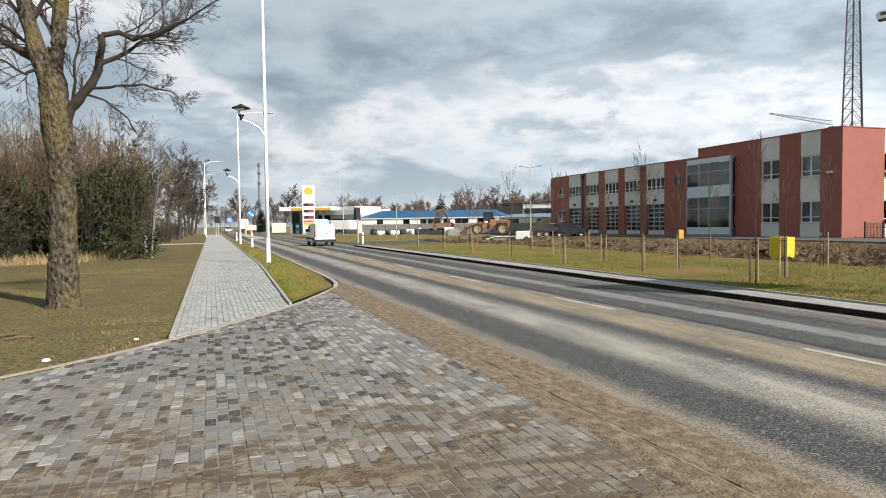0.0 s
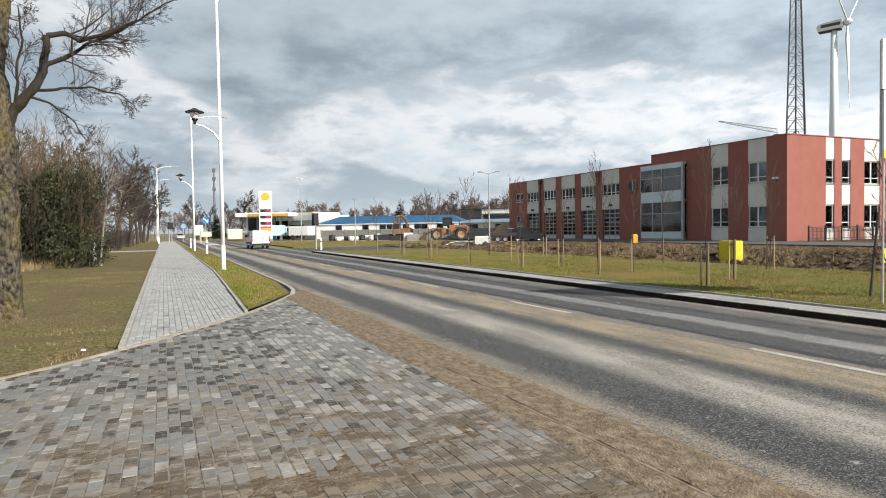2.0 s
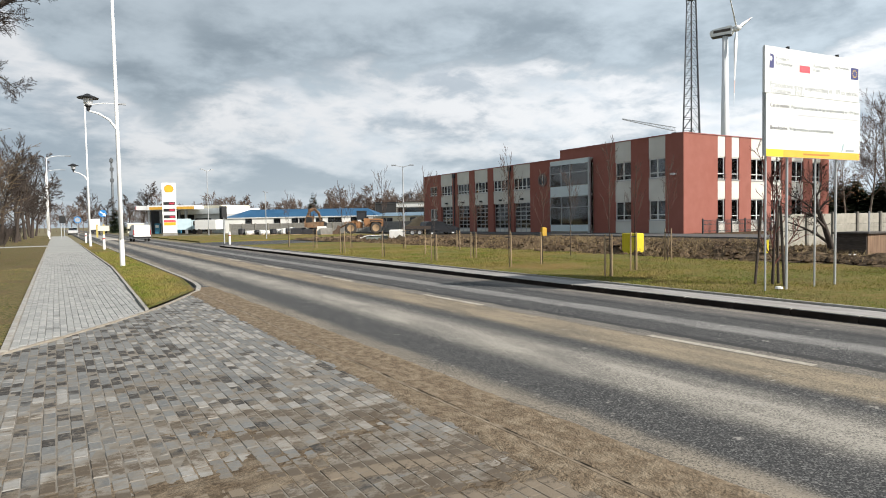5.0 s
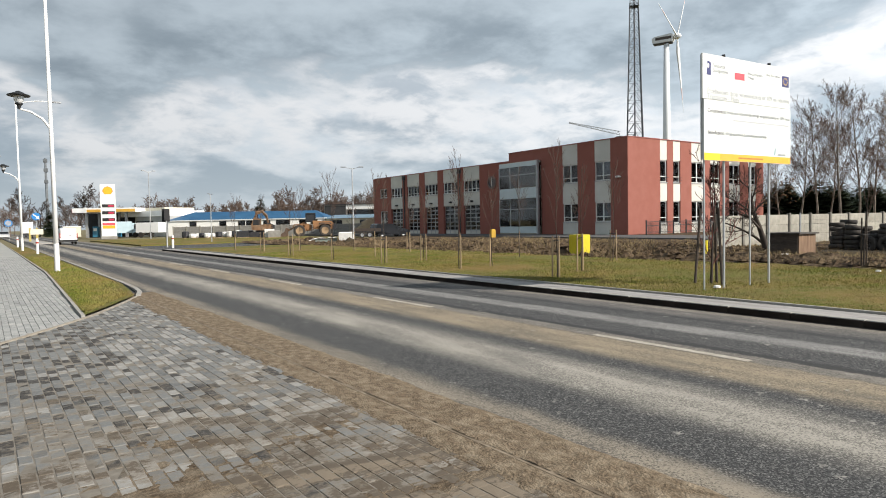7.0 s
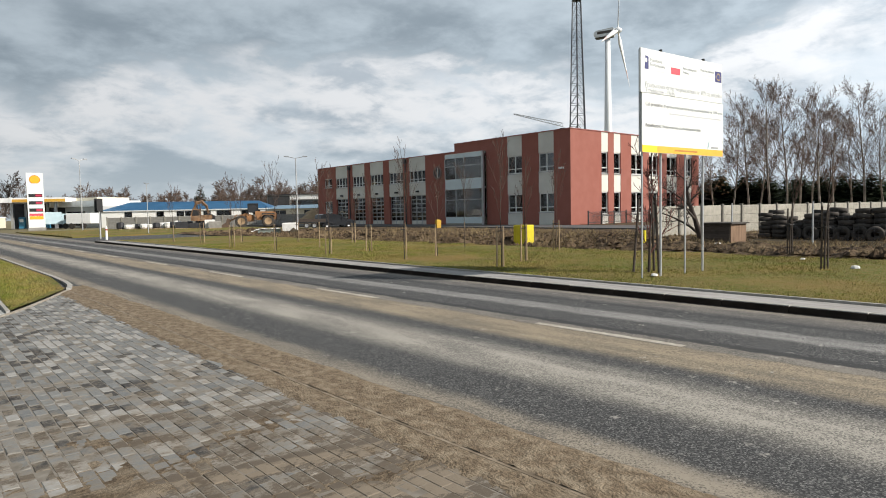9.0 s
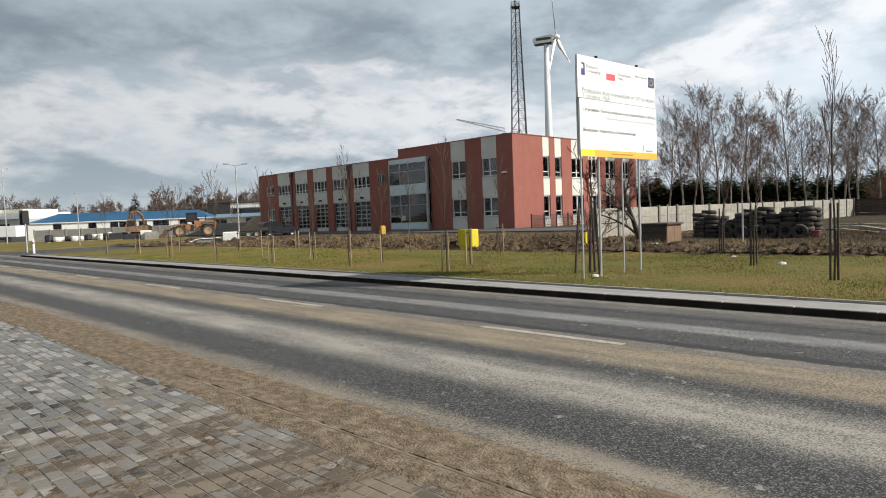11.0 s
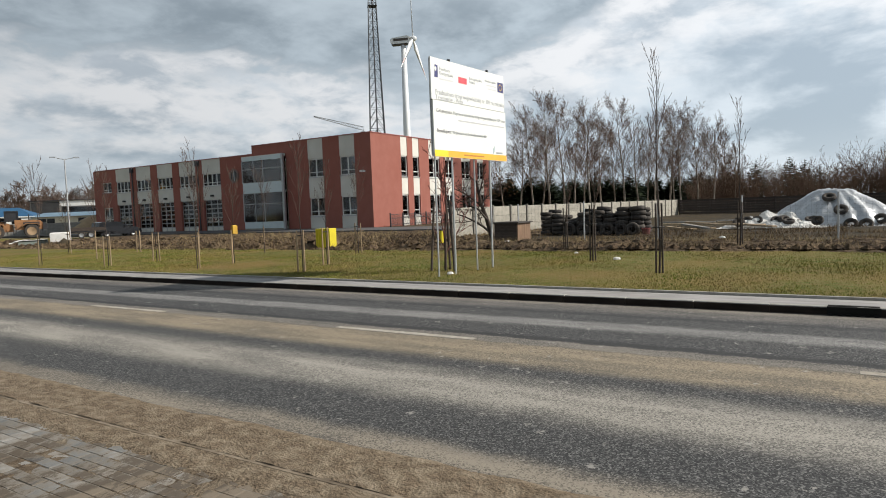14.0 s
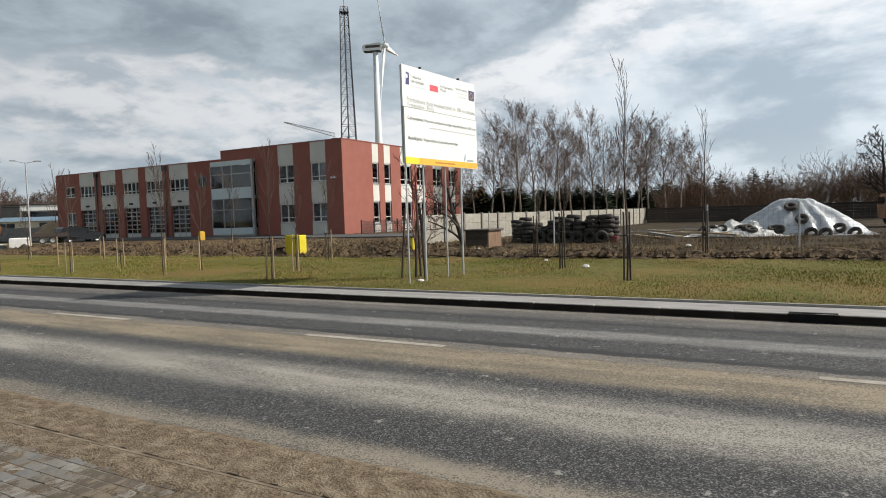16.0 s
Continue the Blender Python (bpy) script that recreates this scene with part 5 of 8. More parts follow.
def row_trees():
    c = Twigs((20, 10, 7), (50, 44, 42), (0.42, 0.48, 0.5), 0.20, 0.14, 0.06, 0.15, 0, 0.018, (8, 5, 3, 2), 0.45)
    a = bare_tree(41, 10.5, 0.24, c, TWIG, TWIG, "bare roadside tree with a dark twiggy crown", lean=0.12, group="row of bare trees along the footpath")
    b = bare_tree(42, 9.2, 0.20, c, TWIG, TWIG, "bare roadside tree with a dark twiggy crown", lean=0.15, group="row of bare trees along the footpath")
    place(a, -3.6, 92)
    place(b, -4.4, 75, 0, 40)
    for ob, x, y, r, s in ((a, -6.5, 70, 100, 0.9), (b, -3.4, 104, 200, 1.1), (a, -3.0, 118, 260, 1.1), (b, -3.6, 84, 130, 0.95), (a, -3.8, 134, 30, 1.0), (b, -3.2, 150, 80, 1.2), (a, -8, 62, 10, 0.85), (b, -7.5, 83, 310, 1.1), (a, -4.4, 165, 50, 1.1)):
        again(ob, x, y, 0, r, s)
    # low undergrowth under the row
    u = shrub(43, 2.2, 3.0, 34, TWIG, "low bare undergrowth beneath roadside trees", name="undergrowth")
    place(u, -5, 68)
    for x, y, r in ((-5.4, 76, 90), (-5, 86, 10), (-5.6, 97, 200), (-5.2, 110, 60), (-6.4, 61, 70)):
        again(u, x, y, 0, r, 1.15)


row_trees()


def birches():
    c = Twigs((36, 12, 6), (42, 40, 40), (0.38, 0.44, 0.46), 0.28, 0.045, 0.075, 0.12, 0, 0.008, (9, 5, 3, 2), 0.34)
    var = [bare_tree(50 + k, 12.3, 0.14, c, BIRCH, BIRCH_TWIG, "tall leafless birch with a pale speckled trunk", lean=0.05, name="birch", group="birches behind the panel wall") for k in range(4)]
    spots = [(65.0, 74, 0.84), (66.2, 72, 0.90), (67.7, 70, 0.98), (68.9, 75, 0.98), (69.8, 78, 0.90), (71.2, 72, 0.92), (72.0, 80, 0.86), (74.0, 71, 0.92), (75.2, 76, 0.78), (76.5, 70, 0.80), (77.6, 75, 0.86), (78.6, 72, 0.80), (79.9, 77, 0.86), (81.0, 74, 0.72), (81.9, 80, 0.66), (70.6, 84, 0.85), (67.0, 85, 0.85), (73.2, 86, 0.8), (63.6, 86, 0.75), (82.6, 77, 0.55), (75.9, 88, 0.8), (78.1, 88, 0.8), (80.4, 88, 0.75)]
    for k, (az, d, s) in enumerate(spots):
        x, y = polar(az, d)
        if k < 4:
            place(var[k], x, y, 0, 40 * k, s)
        else:
            again(var[k % 4], x, y, 0, (67 * k) % 360, s)
    f = fir(61, 6.5, 2.9, "dark conifer in a dense plantation edge", "conifer")
    f["group"] = "dark conifers behind the birches"
    place(f, *polar(64, 96))
    rng = random.Random(62)
    for k in range(74):
        az = 57.5 + 0.35 * k + rng.uniform(-0.3, 0.3)
        x, y = polar(az, rng.uniform(94, 112))
        again(f, x, y, 0, rng.uniform(0, 360), rng.uniform(0.72, 1.02))


birches()


def far_plants():
    c = Twigs((22, 9, 5), (46, 42, 40), (0.42, 0.46, 0.48), 0.22, 0.10, 0.06, 0.15, 0, 0.026, (8, 4, 3, 2), 0.4)
    a = bare_tree(71, 10, 0.14, c, FAR_TWIG, FAR_TWIG, "distant bare tree against the sky", name="distant_tree", group="distant bare trees")
    b = bare_tree(72, 9, 0.15, c, FAR_TWIG, FAR_TWIG, "distant bare tree against the sky", name="distant_tree", group="distant bare trees")
    place(a, *polar(7.4, 170), 0, 0, 0.9)
    place(b, *polar(1.6, 200), 0, 0, 1.0)
    near = bare_tree(78, 10, 0.2, c, TWIG, TWIG, "dark bare tree beside a filling station", name="station_tree", group="dark trees by the filling station")
    place(near, *polar(6.1, 150), 0, 0, 1.0)
    for az, d, s in ((5.2, 160, 0.8), (2.6, 185, 1.05), (3.5, 180, 0.8), (6.7, 150, 0.75)):
        again(near, *polar(az, d), 0, 90 * az, s)
    rng = random.Random(73)
    for k in range(84):
        az = 9.5 + 0.27 * k + rng.uniform(-0.4, 0.4)
        d = rng.uniform(165, 205)
        s = rng.uniform(0.6, 1.0) * (1.2 if az > 25 else 1.0)
        x, y = polar(az, d)
        again(a if k % 2 else b, x, y, 0, rng.uniform(0, 360), s, s * rng.uniform(0.7, 0.95))
    for k in range(30):
        az = 21.0 + 0.36 * k + rng.uniform(-0.3, 0.3)
        s = rng.uniform(0.75, 1.15)
        x, y = polar(az, rng.uniform(160, 195))
        again(a if k % 2 else b, x, y, 0, rng.uniform(0, 360), s, s * rng.uniform(0.75, 0.95))
    for k in range(34):
        az = -1.0 + 0.36 * k
        x, y = polar(az, rng.uniform(210, 260))
        again(b if k % 2 else a, x, y, 0, rng.uniform(0, 360), rng.uniform(0.5, 0.85))
    f = fir(74, 8.5, 2.3, "dark spruce rising above a blue roof", "spruce")
    place(f, *polar(19.9, 138), 0, 0, 0.98)
    for az, d, s in ((14.0, 150, 0.72), (13.1, 160, 0.6), (4.1, 175, 0.85), (4.6, 180, 0.6)):
        again(f, *polar(az, d), 0, 100 * s, s)
    # scrub beyond the yard's dark fence
    s1 = shrub(75, 5.2, 5.0, 46, BIRCH_TWIG, "tall brown scrub behind a dark fence", name="scrub", kids=(8, 4))
    place(s1, *polar(83, 78))
    for k in range(26):
        az = 80.5 + 0.85 * k
        again(s1, *polar(az, rng.uniform(74, 92)), 0, rng.uniform(0, 360), rng.uniform(0.75, 1.05) * (1.12 if az > 92 else 0.9))
    g = fir(76, 6.0, 2.2, "small dark pine behind a yard fence", "pine")
    place(g, *polar(84.2, 84))
    for az, d, s in ((86.6, 86, 1.05), (87.6, 84, 0.95), (82.2, 90, 0.9), (88.6, 88, 0.85), (95, 90, 0.9), (92.5, 88, 0.7)):
        again(g, *polar(az, d), 0, 70 * az, s)
    cc = Twigs((13, 8, 5), (52, 45, 42), (0.55, 0.5, 0.5), 0.25, 0.2, 0.04, 0.2, 0, 0.02, (6, 4, 3, 2))
    e = bare_tree(77, 7.0, 0.24, cc, TWIG, TWIG, "dark spreading bare tree behind a yard", name="spreading_tree")
    place(e, *polar(95.6, 68))
    again(e, *polar(98.5, 70), 0, 120, 1.1)


far_plants()


# ---------------------------------------------------------------- saplings on the far lawn
def sapling(seed, height, stakes, label, taller=False):
    rng = random.Random(seed)
    t = thing("sapling", label, "sapling", group="staked saplings on the lawn")
    wood, tw = Mesh(), Mesh()
    c = Twigs((15, 5) if not taller else (13, 4), (28, 30) if not taller else (20, 28), (0.36, 0.4) if not taller else (0.30, 0.42), 0.42 if not taller else 0.45, 0.05, 0.16, 0.2, 0, 0.0042, (7, 4, 2))
    sprout((0, 0, -0.05), (0.02, 0.01, 1), height, 0.016 if not taller else 0.024, 0, rng, wood, tw, c)
    part("trunk", wood, TWIG, t)
    part("crown", tw, mat("sapling_twig", (0.115, 0.074, 0.056), (0.07, 0.048, 0.038), 3, 0.9), t)
    for k in range(stakes):
        w = 2.1 * k + 0.4
        x, y = (0.075 if taller else 0.13) * math.cos(w), (0.075 if taller else 0.13) * math.sin(w)
        part("stake", Mesh().tube([(x, y, -0.1), (x * 0.9, y * 0.9, 1.45 if taller else 1.08)], [0.022, 0.021], 7), WOOD_DARK if taller else WOOD, t, "round wooden stake")
    part("tie", Mesh().tube([(-0.13, 0.02, 0.95), (0.0, -0.03, 0.96), (0.12, 0.06, 0.95)], [0.014, 0.014, 0.014], 5), BLACK, t, "black rubber tie")
    return t


def saplings():
    a = sapling(81, 3.2, 2, "thin leafless sapling tied to wooden stakes")
    b = sapling(82, 3.3, 1, "thin leafless sapling tied to wooden stakes")
    d = sapling(83, 2.7, 2, "thin leafless sapling tied to wooden stakes")
    place(a, 12.32, 12.0, LAWN_Z)
    place(b, 12.28, 16.2, LAWN_Z)
    place(d, 14.36, 13.0, LAWN_Z)
    rest = ((a, 12.35, 20.9), (b, 12.1, 24.7), (a, 12.3, 29.8), (b, 12.7, 39.6), (d, 13.3, 36.5), (d, 13.9, 16.5), (d, 14.2, 21.0), (b, 14.5, 25.4), (a, 18.4, 15.15), (b, 17.9, 19.5), (d, 17.9, 27.8), (b, 15.2, 35.4), (d, 16.6, 31.5), (b, 17.9, 23.6))
    for k, (ob, x, y) in enumerate(rest):
        again(ob, x, y, LAWN_Z, (83 * k) % 360, 1.0, 0.93 + 0.14 * ((k * 37) % 10) / 10)
    dark = sapling(88, 2.9, 2, "thin leafless sapling between two dark stakes", True)
    place(dark, 16.44, 5.65, LAWN_Z, -64)
    again(dark, 19.85, 7.7, LAWN_Z, -62, 0.95)
    tall = sapling(84, 4.3, 2, "tall slim leafless sapling between two dark stakes", True)
    place(tall, 13.83, 3.35, LAWN_Z, -69)
    again(tall, 20.7, 2.65, LAWN_Z, -83, 1.0, 0.95)
    # a small bag on one stake
    y = thing("yellow_tag", "small yellow bag hung on a sapling stake", "bag", pose(13.9, 16.45, LAWN_Z + 0.95))
    part("bag", Mesh().box(-0.09, 0.09, -0.05, 0.05, 0.0, 0.28, ch=0.03), mat("ochre_bag", (0.45, 0.28, 0.03), (0.35, 0.2, 0.03), 6, 0.8), y)
    # fruit tree behind the sign
    c = Twigs((7, 7, 5, 3), (52, 48, 45, 40), (0.62, 0.55, 0.5, 0.5), 0.12, 0.2, 0.03, 0.35, 1, 0.010, (5, 4, 3, 2))
    f = bare_tree(85, 3.6, 0.17, c, TWIG, TWIG, "gnarled garden tree with a few withered leaves", lean=0.1, name="garden_tree")
    x, yy = polar(62.5, 30.5)
    place(f, x, yy, 0.05, 20, 0.82)
    rng = random.Random(86)
    lf = Mesh()
    for k in range(16):
        w, o = rng.uniform(0, 6.28), rng.random() ** 0.5 * 2.4
        leaves(lf, rng, (o * math.cos(w), o * math.sin(w), rng.uniform(2.2, 4.2)), (0.7, 0.7, 0.5), 28, 0.07)
    part("withered_leaves", lf, LEAF_DRY, f)
    c2 = Twigs((14, 6, 3), (30, 35, 38), (0.45, 0.45, 0.45), 0.12, 0.1, 0.08, 0.2, 0, 0.006, (6, 4, 2))
    g = bare_tree(87, 2.9, 0.035, c2, TWIG, mat("red_twig", (0.16, 0.06, 0.05), (0.11, 0.045, 0.04), 3, 0.9), "dense reddish young tree lashed to stakes behind a sign", name="young_maple")
    place(g, 13.45, 8.35, LAWN_Z)
    for k in range(3):
        w = 2.1 * k + 0.2
        part("stake", Mesh().tube([(0.35 * math.cos(w), 0.35 * math.sin(w), -0.1), (0.22 * math.cos(w), 0.22 * math.sin(w), 1.7)], [0.03, 0.027], 7), WOOD_DARK, g)


saplings()


# ---------------------------------------------------------------- street furniture
def street_lamp(label):
    t = thing("street_lamp", label, "street lamp", group="white street lamps along the footpath")
    part("base", Mesh().lathe([(0.098, 0.0), (0.098, 0.02), (0.090, 0.03), (0.089, 1.0), (0.08, 1.03)], 16), WHITE, t, smooth=False)
    part("pole", Mesh().tube([(0, 0, 0.02), (0, 0, 5), (0, 0, 11.25)], [0.084, 0.07, 0.048], 14), WHITE, t, smooth=True)
    arm = [(0, 0, 10.95), (0.5, 0, 11.25), (1.3, 0, 11.42), (2.3, 0, 11.46)]
    part("road_arm", Mesh().tube(arm, [0.045, 0.04, 0.035, 0.03], 8), WHITE, t)
    part("road_lantern", Mesh().box(2.2, 2.95, -0.14, 0.14, 11.40, 11.51, ch=0.04), GREYMETAL, t, "flat grey road lantern")
    path = [(0, 0, 5.25), (-0.25, 0, 5.62), (-0.6, 0, 5.84), (-0.95, 0, 5.93)]
    part("path_arm", Mesh().tube(path, [0.05, 0.045, 0.04, 0.035], 8), WHITE, t)
    ln = part("path_lantern", Mesh().lathe([(0.0, 5.90), (0.05, 5.92), (0.07, 6.04), (0.13, 6.10), (0.12, 6.14), (0.0, 6.14)], 16, Matrix.Translation((-0.95, 0, 0))), BLACK, t, "black lantern with a wide hat")
    part("globe", Mesh().lathe([(0.10, 6.14), (0.16, 6.24), (0.17, 6.37)], 16, Matrix.Translation((-0.95, 0, 0))), mat("lantern_glass", (0.75, 0.76, 0.77), (0.68, 0.69, 0.70), 3, 0.12), ln)
    part("hat", Mesh().lathe([(0.36, 6.38), (0.37, 6.41), (0.16, 6.50), (0.05, 6.56), (0.0, 6.57)], 20, Matrix.Translation((-0.95, 0, 0))).lathe([(0.0, 6.375), (0.36, 6.38)], 20, Matrix.Translation((-0.95, 0, 0))), BLACK, ln)
    return t


def furniture():
    a = street_lamp("tall white street lamp with a black path lantern")
    place(a, 2.36, 27.9, 0.05)
    for x, y in ((2.5, 58.0), (-0.55, 103), (-0.9, 128), (-1.2, 153), (-1.5, 178)):
        again(a, x, y, 0.0)
    # plain twin lamps beyond the lawn
    b = thing("yard_lamp", "grey lamp post with two small heads", "lamp post", group="grey lamp posts")
    part("pole", Mesh().tube([(0, 0, 0), (0, 0, 6.6)], [0.07, 0.045], 10), GALV, b)
    part("crossbar", Mesh().tube([(-0.75, 0, 6.72), (0, 0, 6.55), (0.75, 0, 6.72)], [0.025, 0.03, 0.025], 6), GALV, b)
    for s in (-1, 1):
        part("lamp_head", Mesh().box(0.6 * s if s > 0 else -1.05, 1.05 if s > 0 else -0.6, -0.11, 0.11, 6.68, 6.77, ch=0.02), GREYMETAL, b)
    place(b, *polar(27.85, 60.0), 0.1, -28)
    again(b, *polar(11.2, 100), 0.0, 20, 1.0, 1.44)
    again(b, *polar(15.9, 68), 0.0, 60, 0.7, 0.72)
    # signal post and marker posts by the side road
    s = thing("traffic_light", "grey signal post seen from behind", "traffic light", pose(*polar(12.47, 56.5), 0.0))
    part("post", Mesh().tube([(0, 0, -0.05), (0, 0, 2.3)], [0.06, 0.055], 10), GALV, s)
    part("housing", Mesh().box(-0.18, 0.18, -0.13, 0.13, 2.15, 3.05, ch=0.04), BLACK, s)
    part("visor", Mesh().box(-0.3, 0.3, 0.14, 0.17, 2.05, 3.12), BLACK, s)
    m = thing("marker_post", "white plastic marker post with a dark band", "post", pose(*polar(12.9, 53.5), 0.0), "marker posts")
    part("post", Mesh().tube([(0, 0, -0.05), (0, 0, 0.92), (0.0, 0.0, 1.0)], [0.085, 0.08, 0.05], 10), WHITE, m)
    part("band", Mesh().tube([(0, 0, 0.68), (0, 0, 0.78)], [0.088, 0.087], 10), mat("band_red", (0.4, 0.06, 0.04), (0.35, 0.05, 0.04), 4, 0.6), m)
    again(m, 2.95, 49.0, 0.05)
    again(m, 2.7, 72.0, 0.0)
    # signs on the far traffic island
    k = thing("island_sign", "round blue arrow sign over a yellow bollard", "road sign", pose(*polar(3.33, 100), 0.0))
    part("post", Mesh().rod((0, 0, 0), (0, 0, 3.6), 0.045), GALV, k)
    part("disc", Mesh().tube([(0, -0.05, 3.4), (0, -0.02, 3.4)], [0.5, 0.5], 24), SIGN_BLUE, k, "round blue sign disc")
    part("arrow", Mesh().prism([(-0.36, 3.62), (-0.26, 3.72), (0.16, 3.34), (0.3, 3.48), (0.38, 3.08), (-0.02, 3.14), (0.08, 3.26)], -0.066, -0.054, "y"), WHITE, k, "white arrow")
    for dx in (-0.75, 0.05):
        part("yellow_post", Mesh().box(dx - 0.12, dx + 0.12, -0.15, 0.05, 0.0, 1.9, ch=0.04), FADED_YELLOW, k)
    part("cross_board", Mesh().box(-0.7, 0.75, -0.2, -0.16, 1.0, 1.7), PLASTER, k)
    r = thing("round_sign", "round grey-backed road sign on a post", "road sign", pose(*polar(1.57, 120), 0.0))
    part("post", Mesh().rod((0, 0, 0), (0, 0, 3.0), 0.05), GALV, r)
    part("disc", Mesh().tube([(0, -0.05, 2.75), (0, -0.02, 2.75)], [0.55, 0.55], 20), SIGN_BLUE, r)
    part("rim", Mesh().tube([(0, -0.062, 2.75), (0, -0.052, 2.75)], [0.40, 0.40], 20), GREYMETAL, r)
    structure("traffic_island", Mesh().box(4.6, 6.4, 84, 125, -0.1, 0.12, ch=0.04), KERB, "raised concrete traffic island", "traffic island")
    for x, y in ((0.9, 110), (1.35, 116)):
        g = thing("signal_back", "dark signal head on a grey post", "traffic light", pose(x, y, 0.0), "far signals")
        part("post", Mesh().rod((0, 0, 0), (0, 0, 2.4), 0.07), GALV, g)
        part("housing", Mesh().box(-0.22, 0.22, -0.14, 0.14, 2.2, 3.3, ch=0.04), BLACK, g)
    # site marker on the lawn
    yb = thing("gas_marker", "low yellow utility marker post", "post", pose(20.5, 12.85, 0.05))
    part("post", Mesh().tube([(0, 0, 0), (0, 0, 0.74)], [0.075, 0.075], 12), YELLOW, yb)
    part("cap", Mesh().lathe([(0.08, 0.72), (0.08, 0.77), (0.0, 0.80)], 12), mat("cap_black", (0.03, 0.03, 0.03), (0.05, 0.05, 0.05), 3, 0.6), yb)
    bx = thing("yellow_box", "upright yellow plastic container standing on rough grass", "container", pose(20.65, 18.75, 0.06, 0, 0, 0) @ Matrix.Scale(0.86, 4))
    part("body", Mesh().box(-0.24, 0.24, -0.46, 0.46, 0.0, 1.02, ch=0.03), YELLOW, bx)
    part("rim", Mesh().box(-0.255, -0.242, -0.44, 0.44, 0.90, 0.96), YELLOW, bx)
    for k in (-0.3, 0.0, 0.3):
        part("rib", Mesh().box(-0.252, -0.242, k - 0.02, k + 0.02, 0.08, 0.88), YELLOW, bx)

    # drain opening in the far kerb
    dr = thing("kerb_drain", "black cast-iron drain inlet let into the kerb", "drain", pose(KERB_X, 0.02, 0.0))
    part("inlet", Mesh().box(-0.012, 0.05, -0.30, 0.30, 0.004, 0.112, ch=0.004), SOOT, dr)
    part("lid", Mesh().box(0.052, 0.15, -0.29, 0.29, 0.10, 0.118, ch=0.004), SOOT, dr)
    for i in range(6):
        part("grate_bar", Mesh().box(-0.06, -0.013, -0.27 + 0.1 * i, -0.22 + 0.1 * i, 0.002, 0.022, ch=0.003), SOOT, dr)


furniture()


# ---------------------------------------------------------------- project sign
def lettering(name, words, x, z, size, material, parent, width=None):
    cu = bpy.data.curves.new(name, "FONT")
    cu.body, cu.size, cu.extrude = words, size, 0.0015
    tmp = new(name + "_tmp", cu)
    bpy.context.view_layer.update()
    me = bpy.data.meshes.new_from_object(tmp.evaluated_get(bpy.context.evaluated_depsgraph_get()))
    bpy.data.objects.remove(tmp)
    wd = max(v.co.x for v in me.vertices)
    k = width / wd if width else 1.0
    for v in me.vertices:
        v.co = Vector((x + v.co.x * k, -0.024 - v.co.z, z + v.co.y))
    me.materials.clear()
    me.materials.append(material)
    ob = new(name, me)
    ob.parent = parent
    return tagged(ob, kind="stuff")


